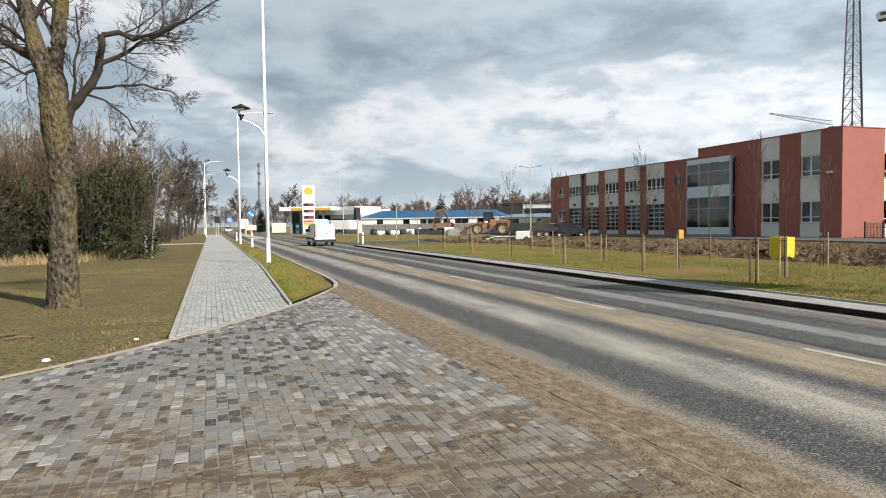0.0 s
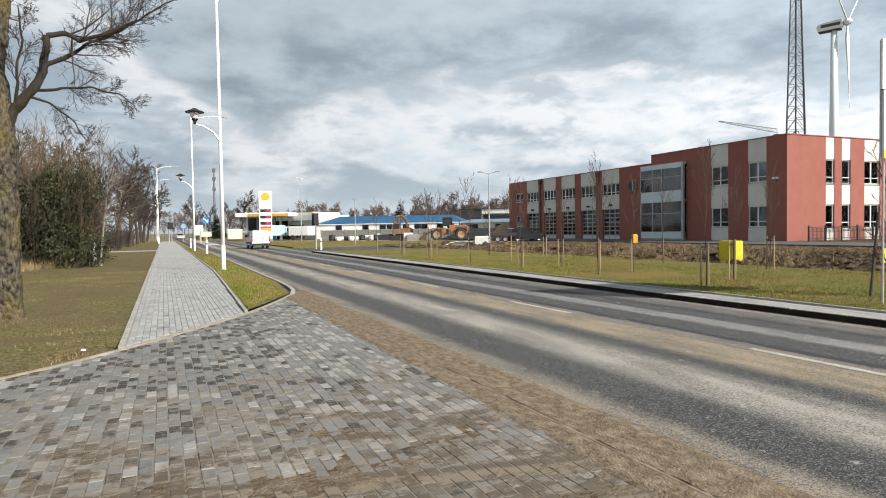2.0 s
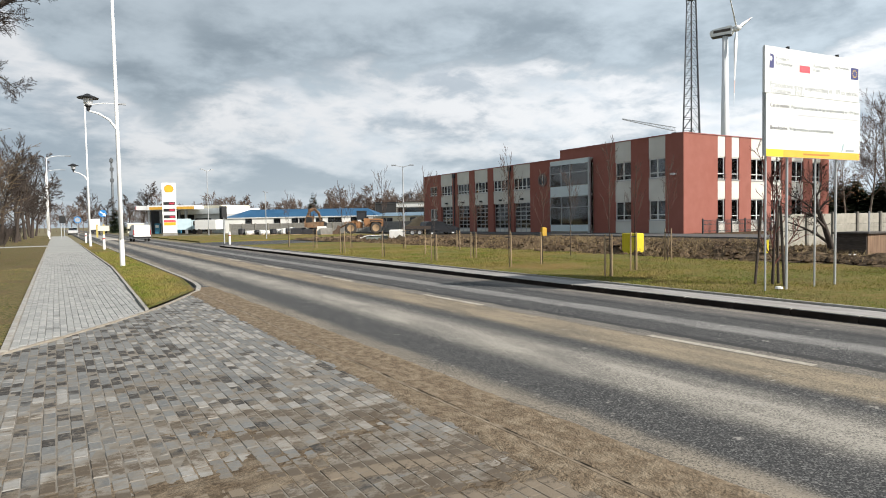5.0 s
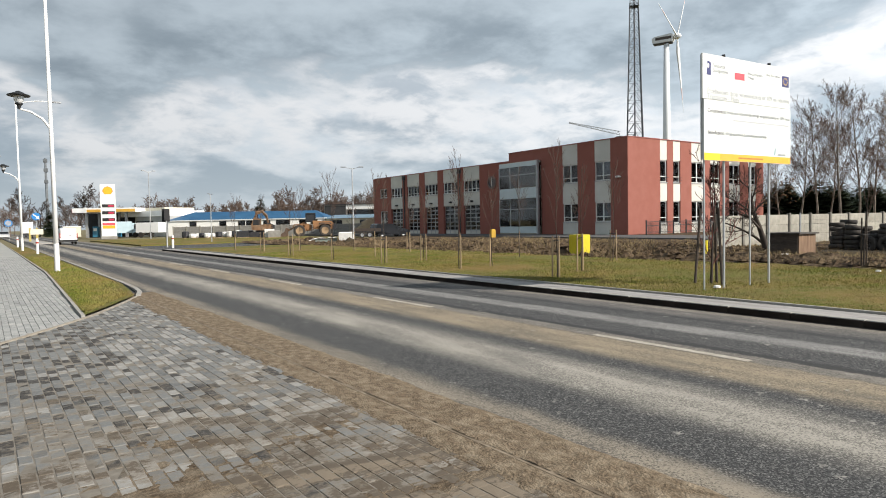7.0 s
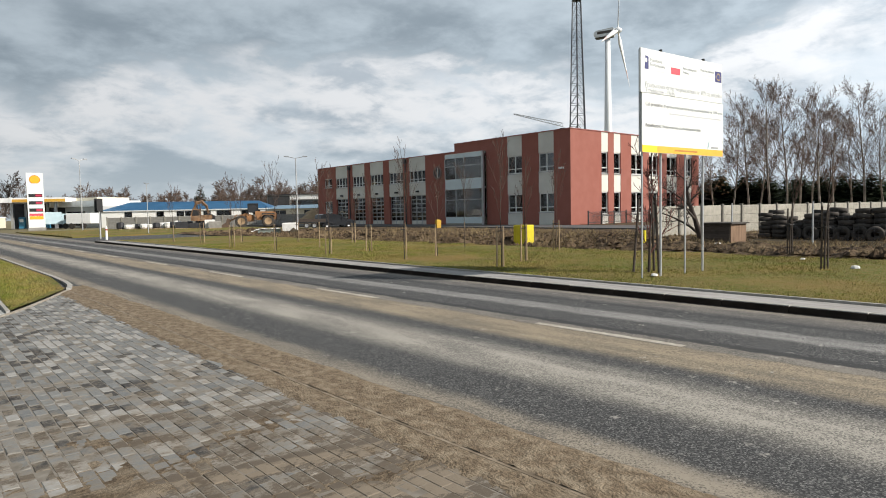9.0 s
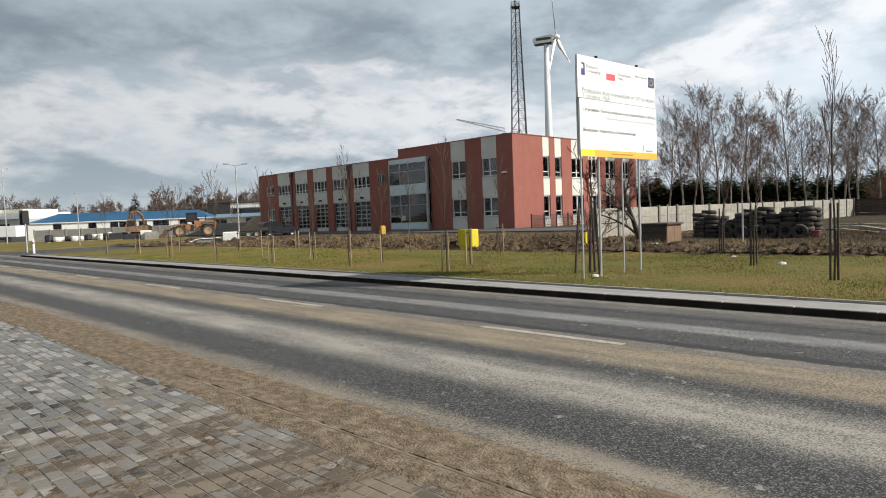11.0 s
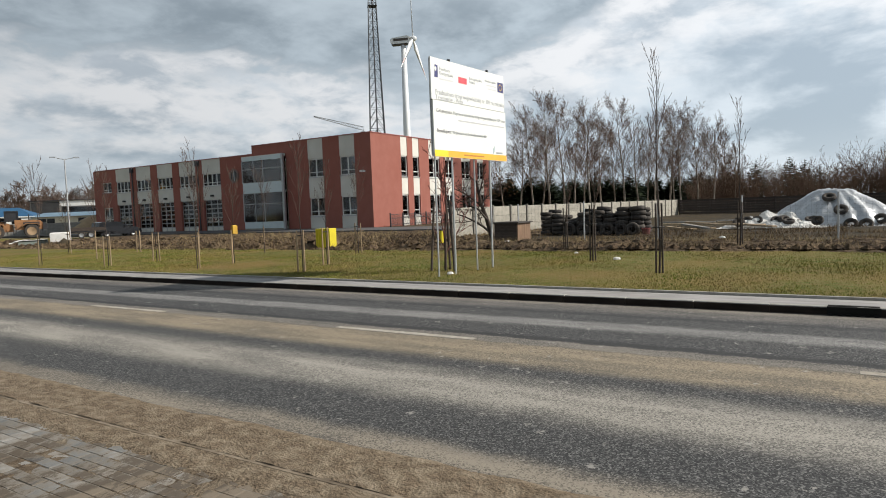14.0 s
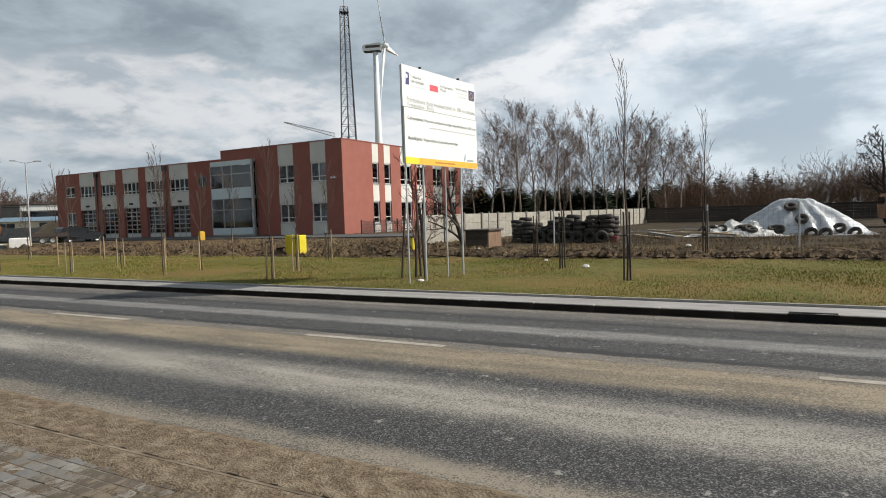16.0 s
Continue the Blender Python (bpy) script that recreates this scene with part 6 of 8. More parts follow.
def project_sign():
    W, H = 3.17, 2.23
    s = thing("project_sign", "large white project board with orange foot band on steel posts", "sign", pose(12.57 * 0.95 + 0.012, 8.0 * 0.95 + 0.012, 1.6 + 1.19 * 0.95, 0, 0, -4.5) @ Matrix.Scale(0.95, 4))
    split = H * 0.575
    up = part("upper_panel", Mesh().box(-0.03, W - 0.02, -0.022, 0.02, split + 0.01, H), SIGN_WHITE, s)
    lo = part("lower_panel", Mesh().box(0.02, W + 0.03, -0.019, 0.023, 0.0, split), SIGN_WHITE, s)
    part("back_board", Mesh().box(-0.01, W - 0.01, 0.024, 0.05, 0.02, H - 0.02), GREYMETAL, s)
    part("orange_band", Mesh().box(0.55, W + 0.028, -0.0225, -0.0195, 0.005, 0.155), INK_ORANGE, lo)
    part("yellow_band", Mesh().box(0.022, 0.549, -0.0225, -0.0195, 0.005, 0.155), INK_YELLOW, lo)
    part("print_bar", Mesh().box(1.2, 2.1, -0.0245, -0.0228, 0.06, 0.095), mat("ink_brown", (0.45, 0.2, 0.04), (0.4, 0.18, 0.04), 4, 0.6), lo)
    top = lambda v: H * (1 - v)
    # marks in the heading
    part("mark", Mesh().prism([(0.10, top(0.195)), (0.24, top(0.195)), (0.24, top(0.075)), (0.13, top(0.065)), (0.12, top(0.12))], -0.0255, -0.0225, "y"), INK_BLUE, up)
    part("mark_dot", Mesh().prism([(0.15 + 0.035 * math.cos(k), top(0.11) + 0.05 * math.sin(k)) for k in [i * 0.63 for i in range(10)]], -0.028, -0.0258, "y"), SIGN_WHITE, up)
    part("flag_red", Mesh().box(1.06, 1.41, -0.0255, -0.0225, top(0.20), top(0.135)), INK_RED, up)
    part("flag_white", Mesh().box(1.06, 1.41, -0.0255, -0.0225, top(0.134), top(0.115)), SIGN_WHITE, up)
    fl = part("flag_blue", Mesh().box(2.84, 3.12, -0.0255, -0.0225, top(0.20), top(0.085)), INK_BLUE, up)
    for i in range(12):
        w = 2 * math.pi * i / 12
        cx, cz = 2.98 + 0.075 * math.cos(w), top(0.1425) + 0.075 * math.sin(w)
        part("star", Mesh().box(cx - 0.009, cx + 0.009, -0.0275, -0.0258, cz - 0.009, cz + 0.009), INK_YELLOW, fl)
    lettering("lettering", "Fundusze", 0.30, top(0.115), 0.115, SIGN_TEXT, up)
    lettering("lettering", "Europejskie", 0.30, top(0.16), 0.115, SIGN_TEXT, up)
    lettering("lettering", "Rzeczpospolita", 1.52, top(0.135), 0.095, SIGN_TEXT, up)
    lettering("lettering", "Polska", 1.52, top(0.175), 0.095, SIGN_TEXT, up)
    lettering("lettering", "Unia Europejska", 2.22, top(0.115), 0.085, SIGN_TEXT, up, 0.56)
    for v, a, b in ((0.20, 0.30, 0.85), (0.15, 2.30, 2.78), (0.19, 2.38, 2.78)):
        part("print_bar", Mesh().box(a, b, -0.0255, -0.0225, top(v) - 0.015, top(v) + 0.015), mat("ink_pale", (0.6, 0.61, 0.62), (0.55, 0.56, 0.57), 4, 0.6), up)
    lettering("lettering", "Przebudowa drogi wojewódzkiej nr 109 na odcinku", 0.12, top(0.365), 0.165, SIGN_TEXT, up, 3.0)
    lettering("lettering", "Trzebiatów - Płoty", 0.12, top(0.418), 0.155, SIGN_TEXT, up, 1.1)
    lettering("lettering", "Cel projektu:", 0.13, top(0.545), 0.12, SIGN_TEXT_DARK, lo, 0.62)
    lettering("lettering", "Poprawa standardu drogi wojewódzkiej nr 109 oraz", 0.80, top(0.545), 0.11, SIGN_TEXT, lo, 2.36)
    part("print_bar", Mesh().box(1.0, 3.12, -0.0225, -0.0195, top(0.608), top(0.595)), mat("ink_mid", (0.48, 0.49, 0.50), (0.44, 0.45, 0.46), 4, 0.6), lo)
    lettering("lettering", "Beneficjent:", 0.13, top(0.75), 0.12, SIGN_TEXT_DARK, lo, 0.56)
    lettering("lettering", "Województwo Zachodniopomorskie", 0.74, top(0.75), 0.11, SIGN_TEXT, lo, 1.5)
    part("mark", Mesh().prism([(2.52, top(0.93)), (2.60, top(0.90)), (2.62, top(0.83)), (2.56, top(0.86))], -0.0225, -0.0195, "y"), mat("ink_teal", (0.3, 0.42, 0.45), (0.25, 0.36, 0.4), 4, 0.6), lo)
    part("print_bar", Mesh().box(2.68, 3.0, -0.0225, -0.0195, top(0.92), top(0.90)), SIGN_TEXT, lo)
    for k, (x, yy, r) in enumerate(((0.17, 0.10, 0.020), (0.82, 0.08, 0.026), (1.80, 0.10, 0.020), (2.50, 0.08, 0.026))):
        part("post", Mesh().tube([(x, yy, -2.95), (x, yy, H + (0.06 if k % 2 else -0.1))], [r, r], 10), GALV, s, "galvanised steel post")
        if k % 2:
            part("post_cap", Mesh().lathe([(r + 0.012, H + 0.02), (r + 0.012, H + 0.08), (0, H + 0.09)], 10, Matrix.Translation((x, yy, 0))), BLACK, s)


project_sign()


# ---------------------------------------------------------------- masts and turbine
def lattice_mast():
    x, y = polar(52.6, 90)
    t = thing("radio_mast", "dark steel lattice mast with aerials behind a roof", "mast", pose(x, y, 0, 0, 0, -50))
    H, wb, wt = 30.3, 1.32, 0.52
    half = lambda z: wb + (wt - wb) * z / H
    corners = ((1, 1), (-1, 1), (-1, -1), (1, -1))
    for sx_, sy_ in corners:
        part("leg", Mesh().tube([(sx_ * wb, sy_ * wb, 0), (sx_ * wt, sy_ * wt, H)], [0.09, 0.065], 6), LATTICE, t)
    br = Mesh()
    z = 0.0
    while z < H - 0.3:
        h = half(z)
        z2 = min(H, z + 1.0 * h + 0.45)
        h2 = half(z2)
        for (a, b), (c, d) in zip(corners, corners[1:] + corners[:1]):
            m_ = ((a + c) / 2 * h2, (b + d) / 2 * h2, z2)
            br.rod((a * h, b * h, z), m_, 0.036, 4).rod((c * h, d * h, z), m_, 0.036, 4).rod((a * h2, b * h2, z2), (c * h2, d * h2, z2), 0.03, 4)
        z = z2
    tagged(part("bracing", br, LATTICE, t), kind="stuff")
    part("cable_run", Mesh().tube([(0, 0, 0), (0, 0, H)], [0.10, 0.10], 6), DARKMETAL, t)
    for zz in (29.6,):
        h = half(zz) + 0.10
        part("platform", Mesh().box(-h, h, -h, h, zz, zz + 0.05), DARKMETAL, t)
    part("aerial", Mesh().rod((0, 0, H), (0, 0, H + 2.6), 0.035), LATTICE, t)
    part("lamp", Mesh().lathe([(0.1, H + 0.1), (0.12, H + 0.25), (0, H + 0.35)], 8), TAIL, t)
    x, y = polar(4.03, 330)
    f = thing("far_mast", "slim grey communications mast far off", "mast", pose(x, y, 0))
    part("shaft", Mesh().tube([(0, 0, 0), (0, 0, 33)], [0.75, 0.42], 4), mat("far_steel", (0.15, 0.165, 0.18), (0.11, 0.12, 0.13), 0.3, 0.8, stretch=(1, 1, 3)), f)
    for zz in (22, 27, 31):
        part("aerial_ring", Mesh().box(-0.75, 0.75, -0.75, 0.75, zz, zz + 1.5, ch=0.1), LATTICE, f)


lattice_mast()
A_T = 55.2
TX, TY = polar(A_T, 180)


def turbine():
    phi = 13.0
    A = radians(A_T)
    right, away = Vector((math.cos(A), -math.sin(A))), Vector((math.sin(A), math.cos(A)))
    ax = right * math.cos(radians(phi)) - away * math.sin(radians(phi))
    t = thing("wind_turbine", "white wind turbine with three turning blades", "wind turbine", pose(TX, TY, 0, 0, 0, math.degrees(math.atan2(ax.y, ax.x))))
    part("tower", Mesh().tube([(0, 0, 0), (0, 0, 22), (0, 0, 47.3)], [1.35, 1.0, 0.68], 24), TURBINE, t, smooth=True)
    prof = [(-3.5, 47.85), (-3.2, 47.4), (1.6, 47.45), (1.9, 48.0), (1.9, 49.2), (1.5, 49.5), (-2.8, 49.15), (-3.5, 48.8)]
    nac = part("nacelle", Mesh().prism(prof, -1.0, 1.0, "y"), TURBINE, t)
    part("stripe", Mesh().box(-2.6, 1.5, -1.012, -1.004, 48.15, 48.85), mat("nacelle_mark", (0.10, 0.085, 0.075), (0.06, 0.05, 0.045), 2, 0.6), nac)
    part("underside", Mesh().box(-3.2, 1.5, -0.95, 0.95, 47.2, 47.32), DARKMETAL, nac)
    rotor = part("rotor", Mesh().lathe([(0.0, 1.1), (0.45, 0.9), (0.75, 0.3), (0.8, -0.5), (0.6, -0.8), (0, -0.8)], 16, pose(0, 0, 0, 0, 90, 0)), TURBINE, t, smooth=True)
    rotor.location = (2.75, 0, 48.7)
    blade = Mesh()
    L = 20.0
    for k in range(13):
        u = k / 12
        z = 0.5 + (L - 0.5) * u
        ch = 0.45 + 1.0 * min(1, u / 0.16) if u < 0.16 else 1.45 * (1 - (u - 0.16) / 0.84) ** 0.9 + 0.16
        th = 0.34 * (1 - u) + 0.05
        tw = radians(24 * (1 - u) + 4)
        for px, py in ((0.62, 0.0), (0.15, 0.5), (-0.38, 0.0), (0.15, -0.5)):
            X, Y = py * th, px * ch
            blade.v.append((X * math.cos(tw) - Y * math.sin(tw), X * math.sin(tw) + Y * math.cos(tw), z))
    for k in range(12):
        for j in range(4):
            blade.f.append((4 * k + j, 4 * k + (j + 1) % 4, 4 * k + 4 + (j + 1) % 4, 4 * k + 4 + j))
    blade.f.append((48, 49, 50, 51))
    me = blade.data("blade", TURBINE, True)
    me.materials.append(mat("blade_red", (0.58, 0.46, 0.45), (0.54, 0.42, 0.41), 1, 0.5))
    for p in me.polygons:
        if 14.0 < p.center.z < 17.2:
            p.material_index = 1
    for k in range(3):
        b = new("blade", me)
        b.parent = rotor
        b.matrix_basis = pose(0, 0, 0, 120 * k, 0, 0)
    return rotor


ROTOR = turbine()


def tower_crane():
    x0, y0 = polar(47.1, 150)
    x1, y1 = polar(51.4, 150)
    t = thing("crane", "pale lattice crane jib rising behind a roof", "crane", pose(x1, y1, 0))
    part("tower", Mesh().box(-0.6, 0.6, -0.6, 0.6, 0, 20.0), LATTICE, t)
    a, b = Vector((0, 0, 20.3)), Vector((x0 - x1, y0 - y1, 23.6))
    part("jib", Mesh().rod(a, b, 0.09, 5).rod(a + Vector((0, 0, 0.8)), b + Vector((0, 0, 0.15)), 0.08, 5), GREYMETAL, t)
    lac = Mesh()
    for k in range(14):
        u, v = k / 14, (k + 1) / 14
        lac.rod(a.lerp(b, u), a.lerp(b, (u + v) / 2) + Vector((0, 0, 0.80 - 0.65 * u)), 0.04, 4).rod(a.lerp(b, (u + v) / 2) + Vector((0, 0, 0.80 - 0.65 * u)), a.lerp(b, v), 0.04, 4)
    tagged(part("lacing", lac, GREYMETAL, t), kind="stuff")


tower_crane()


# ---------------------------------------------------------------- storage yard
def along(p, q):
    """A frame at p whose x runs to q."""
    return pose(p[0], p[1], 0, 0, 0, math.degrees(math.atan2(q[1] - p[1], q[0] - p[0])))


def panel_wall():
    w = thing("panel_wall", "pale concrete panel wall in slabs between posts", "wall", pose(35, 17, 0, 0, 0, -4))
    slab = Mesh().box(0.06, 1.99, -0.025, 0.025, 0.0, 0.520, ch=0.022).data("slab", CONCRETE)
    post = Mesh().box(-0.075, 0.075, -0.09, 0.07, -0.1, 1.68, ch=0.015).data("post", POST_GREY)
    for k in range(-3, 18):
        p = new("post", post)
        p.parent, p.location = w, (2.05 * k, 0, 0)
        if k == 17:
            break
        for j in range(3):
            s = new("slab", slab)
            s.parent, s.location = w, (2.05 * k, 0, 0.02 + 0.53 * j)
    d = thing("board_fence", "dark weathered board fence behind a yard", "fence", along((70.2, 14.4), (66, -45)))
    board = Mesh().box(0.0, 2.96, -0.02, 0.02, 0.0, 0.235).data("board", WOOD_DARK)
    dp = Mesh().box(-0.06, 0.06, -0.1, 0.02, -0.1, 1.62).data("post", WOOD_DARK)
    for k in range(19):
        p = new("post", dp)
        p.parent, p.location = d, (3.0 * k, 0, 0)
        for j in range(6):
            b = new("board", board)
            b.parent, b.location = d, (3.0 * k + 0.02, 0, 0.06 + 0.255 * j)
    # wire fence along the yard
    f = thing("wire_fence", "wire mesh fence on pale steel posts", "fence", pose(25.9, 12.2, 0.05, 0, 0, -90))
    post = Mesh().tube([(0, 0, -0.1), (0, 0, 1.62)], [0.032, 0.03], 8).data("post", GALV)
    wires = Mesh()
    n = 14
    for k in range(n):
        p = new("post", post)
        p.parent, p.location = f, (3.0 * k, 0, 0)
    for j in range(11):
        wires.rod((0, 0, 0.08 + 0.14 * j), (3.0 * (n - 1), 0, 0.08 + 0.14 * j), 0.0015, 3)
    for k in range(int(3.0 * (n - 1) / 0.16)):
        wires.rod((0.16 * k, 0, 0.08), (0.16 * k, 0, 1.48), 0.0018, 3)
    tagged(part("wire_mesh", wires, DARKMETAL, f), kind="stuff")
    # dark railings before the gable
    g = thing("railings", "dark ornamental railings before a red gable", "fence", pose(45.3, 33.6, 0.13))
    for k in range(8):
        part("post", Mesh().box(1.9 * k - 0.05, 1.9 * k + 0.05, -0.05, 0.05, 0, 1.25, ch=0.02), DARKMETAL, g)
    for z in (0.2, 0.75, 1.08):
        part("rail", Mesh().box(0, 13.3, -0.02, 0.02, z, z + 0.05), DARKMETAL, g)
    pk = Mesh()
    for k in range(88):
        pk.box(0.1 + 0.15 * k, 0.125 + 0.15 * k, -0.012, 0.012, 0.1, 1.06)
    tagged(part("pickets", pk, DARKMETAL, g), kind="stuff")


panel_wall()


def torus(R, r, n=18, k=8):
    me = Mesh()
    for i in range(n):
        w = 2 * math.pi * i / n
        for j in range(k):
            v = 2 * math.pi * j / k
            rr = R + r * 0.75 * math.cos(v)
            me.v.append((rr * math.cos(w), rr * math.sin(w), r * 0.86 * max(-0.82, min(0.82, 1.2 * math.sin(v)))))
    for i in range(n):
        for j in range(k):
            me.f.append((i * k + j, ((i + 1) % n) * k + j, ((i + 1) % n) * k + (j + 1) % k, i * k + (j + 1) % k))
    return me


TYRE = torus(0.24, 0.13).data("tyre", RUBBER, True)


def tyre(x, y, z, rx=0, ry=0, rz=0, s=1.0, group="stacked old tyres", label="worn black car tyre in a stack"):
    t = new("tyre", TYRE)
    t.matrix_basis = pose(x, y, z, rx, ry, rz) @ Matrix.Scale(s, 4)
    return tagged(t, label, "tyre", group)


def tyres_and_kennel():
    rng = random.Random(91)
    a, b = Vector(polar(67.3, 33.4)), Vector(polar(75.4, 31.8))
    for row in range(2):
        for k in range(8):
            p = a.lerp(b, (k + 0.25 * row) / 7.4)
            n = (6, 5, 4, 6, 6, 5, 6, 6)[k] - (1 if row == 0 and k in (2, 3) else 0)
            s = rng.uniform(0.92, 1.1)
            z = 0.06
            for j in range(n):
                tyre(p.x + 0.66 * row + rng.uniform(-0.06, 0.06), p.y + rng.uniform(-0.06, 0.06), z + 0.105 * s, rng.uniform(-5, 5), rng.uniform(-5, 5), rng.uniform(0, 360), s)
                z += 0.205 * s
    for k in range(6):
        p = a.lerp(b, 0.3 + 0.13 * k)
        tyre(p.x - 0.55, p.y + rng.uniform(-0.2, 0.2), 0.30, 90 + rng.uniform(-12, 12), rng.uniform(-20, 20), 90 + rng.uniform(-25, 25))
    t = thing("red_tub", "small faded red plastic tub among tyres", "tub", pose(*polar(75.6, 31.2), 0.04))
    part("tub", Mesh().lathe([(0.0, 0.02), (0.16, 0.02), (0.2, 0.3), (0.185, 0.3), (0.15, 0.05), (0, 0.05)], 14), mat("faded_red", (0.16, 0.05, 0.045), (0.12, 0.04, 0.035), 5, 0.7), t)
    part("rim", Mesh().tube([(0.2 * math.cos(i * 0.628), 0.2 * math.sin(i * 0.628), 0.3) for i in range(11)], [0.012] * 11, 5), mat("faded_red_rim", (0.34, 0.09, 0.08), (0.28, 0.07, 0.06), 5, 0.7), t)
    k = thing("kennel", "low wooden kennel, shade painted into its dark sides, sun into its brown end", "kennel", pose(24.75, 11.75, 0.06, 0, 0, -4))
    # sunlit end and shaded sides are told apart by two wood colours
    for i in range(6):
        part("side_board", Mesh().box(0.0, 0.03, 0.0, 1.1, 0.02 + 0.13 * i, 0.145 + 0.13 * i), WOOD_DARK, k)
    for i in range(6):
        part("end_board", Mesh().box(0.04 + 0.19 * i, 0.225 + 0.19 * i, -0.03, 0.0, 0.02, 0.80), KENNEL_SUNLIT, k)
    part("rear_wall", Mesh().box(1.16, 1.19, 0.0, 1.1, 0.02, 0.80), WOOD_DARK, k)
    part("inner_end", Mesh().box(0.03, 1.16, 1.07, 1.1, 0.02, 0.80), WOOD_DARK, k)
    part("roof", Mesh().box(-0.08, 1.26, -0.12, 1.18, 0.80, 0.86, ch=0.015), mat("roof_felt", (0.05, 0.045, 0.042), (0.08, 0.07, 0.06), 5, 0.9), k)


tyres_and_kennel()


def tarp_heap():
    cx, cy = 38.6, 0.6

    def top(u, v):
        """Height over the heap's plan; u runs along the fence, v away from it."""
        r = math.sqrt((u / 3.25) ** 2 + (v / 2.3) ** 2)
        h = 1.80 * max(0.0, 1 - max(0.0, r - 0.22) / 0.80) ** 0.85 if r > 0.22 else 1.80 + 0.03 * math.sin(3 * u)
        w = math.atan2(v, u)
        fold = 0.07 * math.sin(13 * w + 2.5 * noise.noise((u, v, 0))) * min(1, r * 1.5) + 0.10 * noise.noise((u * 1.3, v * 1.3, 4)) + 0.04 * noise.noise((u * 4, v * 4, 8))
        return max(0.0, h + fold * (1 if h > 0.05 else 0.3))
    t = thing("covered_heap", "heap under a silver plastic sheet weighed with tyres", "heap", pose(cx, cy, 0.04, 0, 0, 0))
    part("sheet", grid_mesh(-2.8, 2.8, -3.7, 3.7, 56, 74, lambda x, y: top(y + 0.2, x)), FOIL, t, smooth=True)

    def low(x, y):
        r = math.sqrt((x / 1.5) ** 2 + (y / 1.7) ** 2)
        return max(0.0, (1 - r)) ** 0.7 * (0.55 + 0.6 * noise.noise((x * 2.2, y * 2.2, 3))) + 0.16 * abs(noise.noise((x * 5, y * 5, 3))) * (r < 1)
    s = thing("crumpled_sheet", "crumpled white plastic sheeting lying beside a heap", "sheeting", pose(36.6, 3.1, 0.05))
    part("sheet", grid_mesh(-1.5, 1.5, -1.8, 1.8, 40, 50, low), SACK, s)
    s.matrix_basis = pose(36.6, 3.1, 0.05) @ Matrix.Diagonal((1.1, 1.35, 1.0, 1))
    for v, u, ry in ((-1.7, -0.5, 55), (-1.5, 1.7, 45), (-1.75, 2.1, 60), (-2.2, 0.6, 75), (-2.3, -0.9, 70), (-2.25, -1.5, 70), (-1.6, -2.1, 60), (-2.1, -2.7, 75), (-2.3, 1.3, 80), (-1.0, 0.0, 40)):
        z = top(u + 0.2, v)
        tyre(cx + v - 0.12, cy + u, 0.12 + z, 0, -ry * 0.75, 10 * u, 0.95, "tyres weighing down a sheet", "old black tyre weighing down silver sheeting")
    rng = random.Random(95)
    for k in range(15):
        tyre(36.4 + rng.uniform(-1.3, 0.6), 3.0 + rng.uniform(-2.3, 1.7), 0.34 + 0.02 * (k % 5), rng.uniform(-35, 35), rng.uniform(-50, -10), 0, 0.8, "tyres weighing down a sheet", "old black tyre weighing down silver sheeting")
    # loose boards and rubble
    for k in range(16):
        az, d = rng.uniform(77.5, 84), rng.uniform(34, 46)
        x, y = polar(az, d)
        b = new("plank", Mesh().box(-1.1, 1.1, -0.1, 0.1, 0, 0.05, ch=0.008).data("plank", WOOD_PALE if k % 3 else CONCRETE_GREY))
        b.matrix_basis = pose(x, y, 0.06 + 0.05 * (k % 4), 0, rng.uniform(-3, 3), 70 + rng.uniform(-35, 35)) @ Matrix.Diagonal((rng.uniform(0.7, 1.5), 1.3, 1.6, 1))
        tagged(b, "weathered plank lying in a yard", "plank", "loose planks in the yard")
    # orange lorry cab at the yard's edge
    x, y = polar(96.2, 48)
    c = thing("orange_lorry", "orange lorry cab parked in a yard", "lorry", pose(x, y, 0, 0, 0, 95))
    part("cab", Mesh().prism([(-1.0, 0.55), (1.0, 0.55), (1.05, 1.3), (0.85, 2.05), (-0.9, 2.1), (-1.0, 1.9)], -1.1, 1.1, "y"), ORANGE, c)
    part("windscreen", Mesh().box(1.0, 1.03, -0.9, 0.9, 1.35, 1.85), GLASS, c)
    part("load_bed", Mesh().box(-4.6, -1.05, -1.1, 1.1, 0.9, 1.5, ch=0.03), DARKMETAL, c)
    for wx in (0.3, -3.4):
        for wy in (-0.9, 0.9):
            part("wheel", Mesh().tube([(wx, wy - 0.14, 0.45), (wx, wy + 0.14, 0.45)], [0.45, 0.45], 16), RUBBER, c)


tarp_heap()


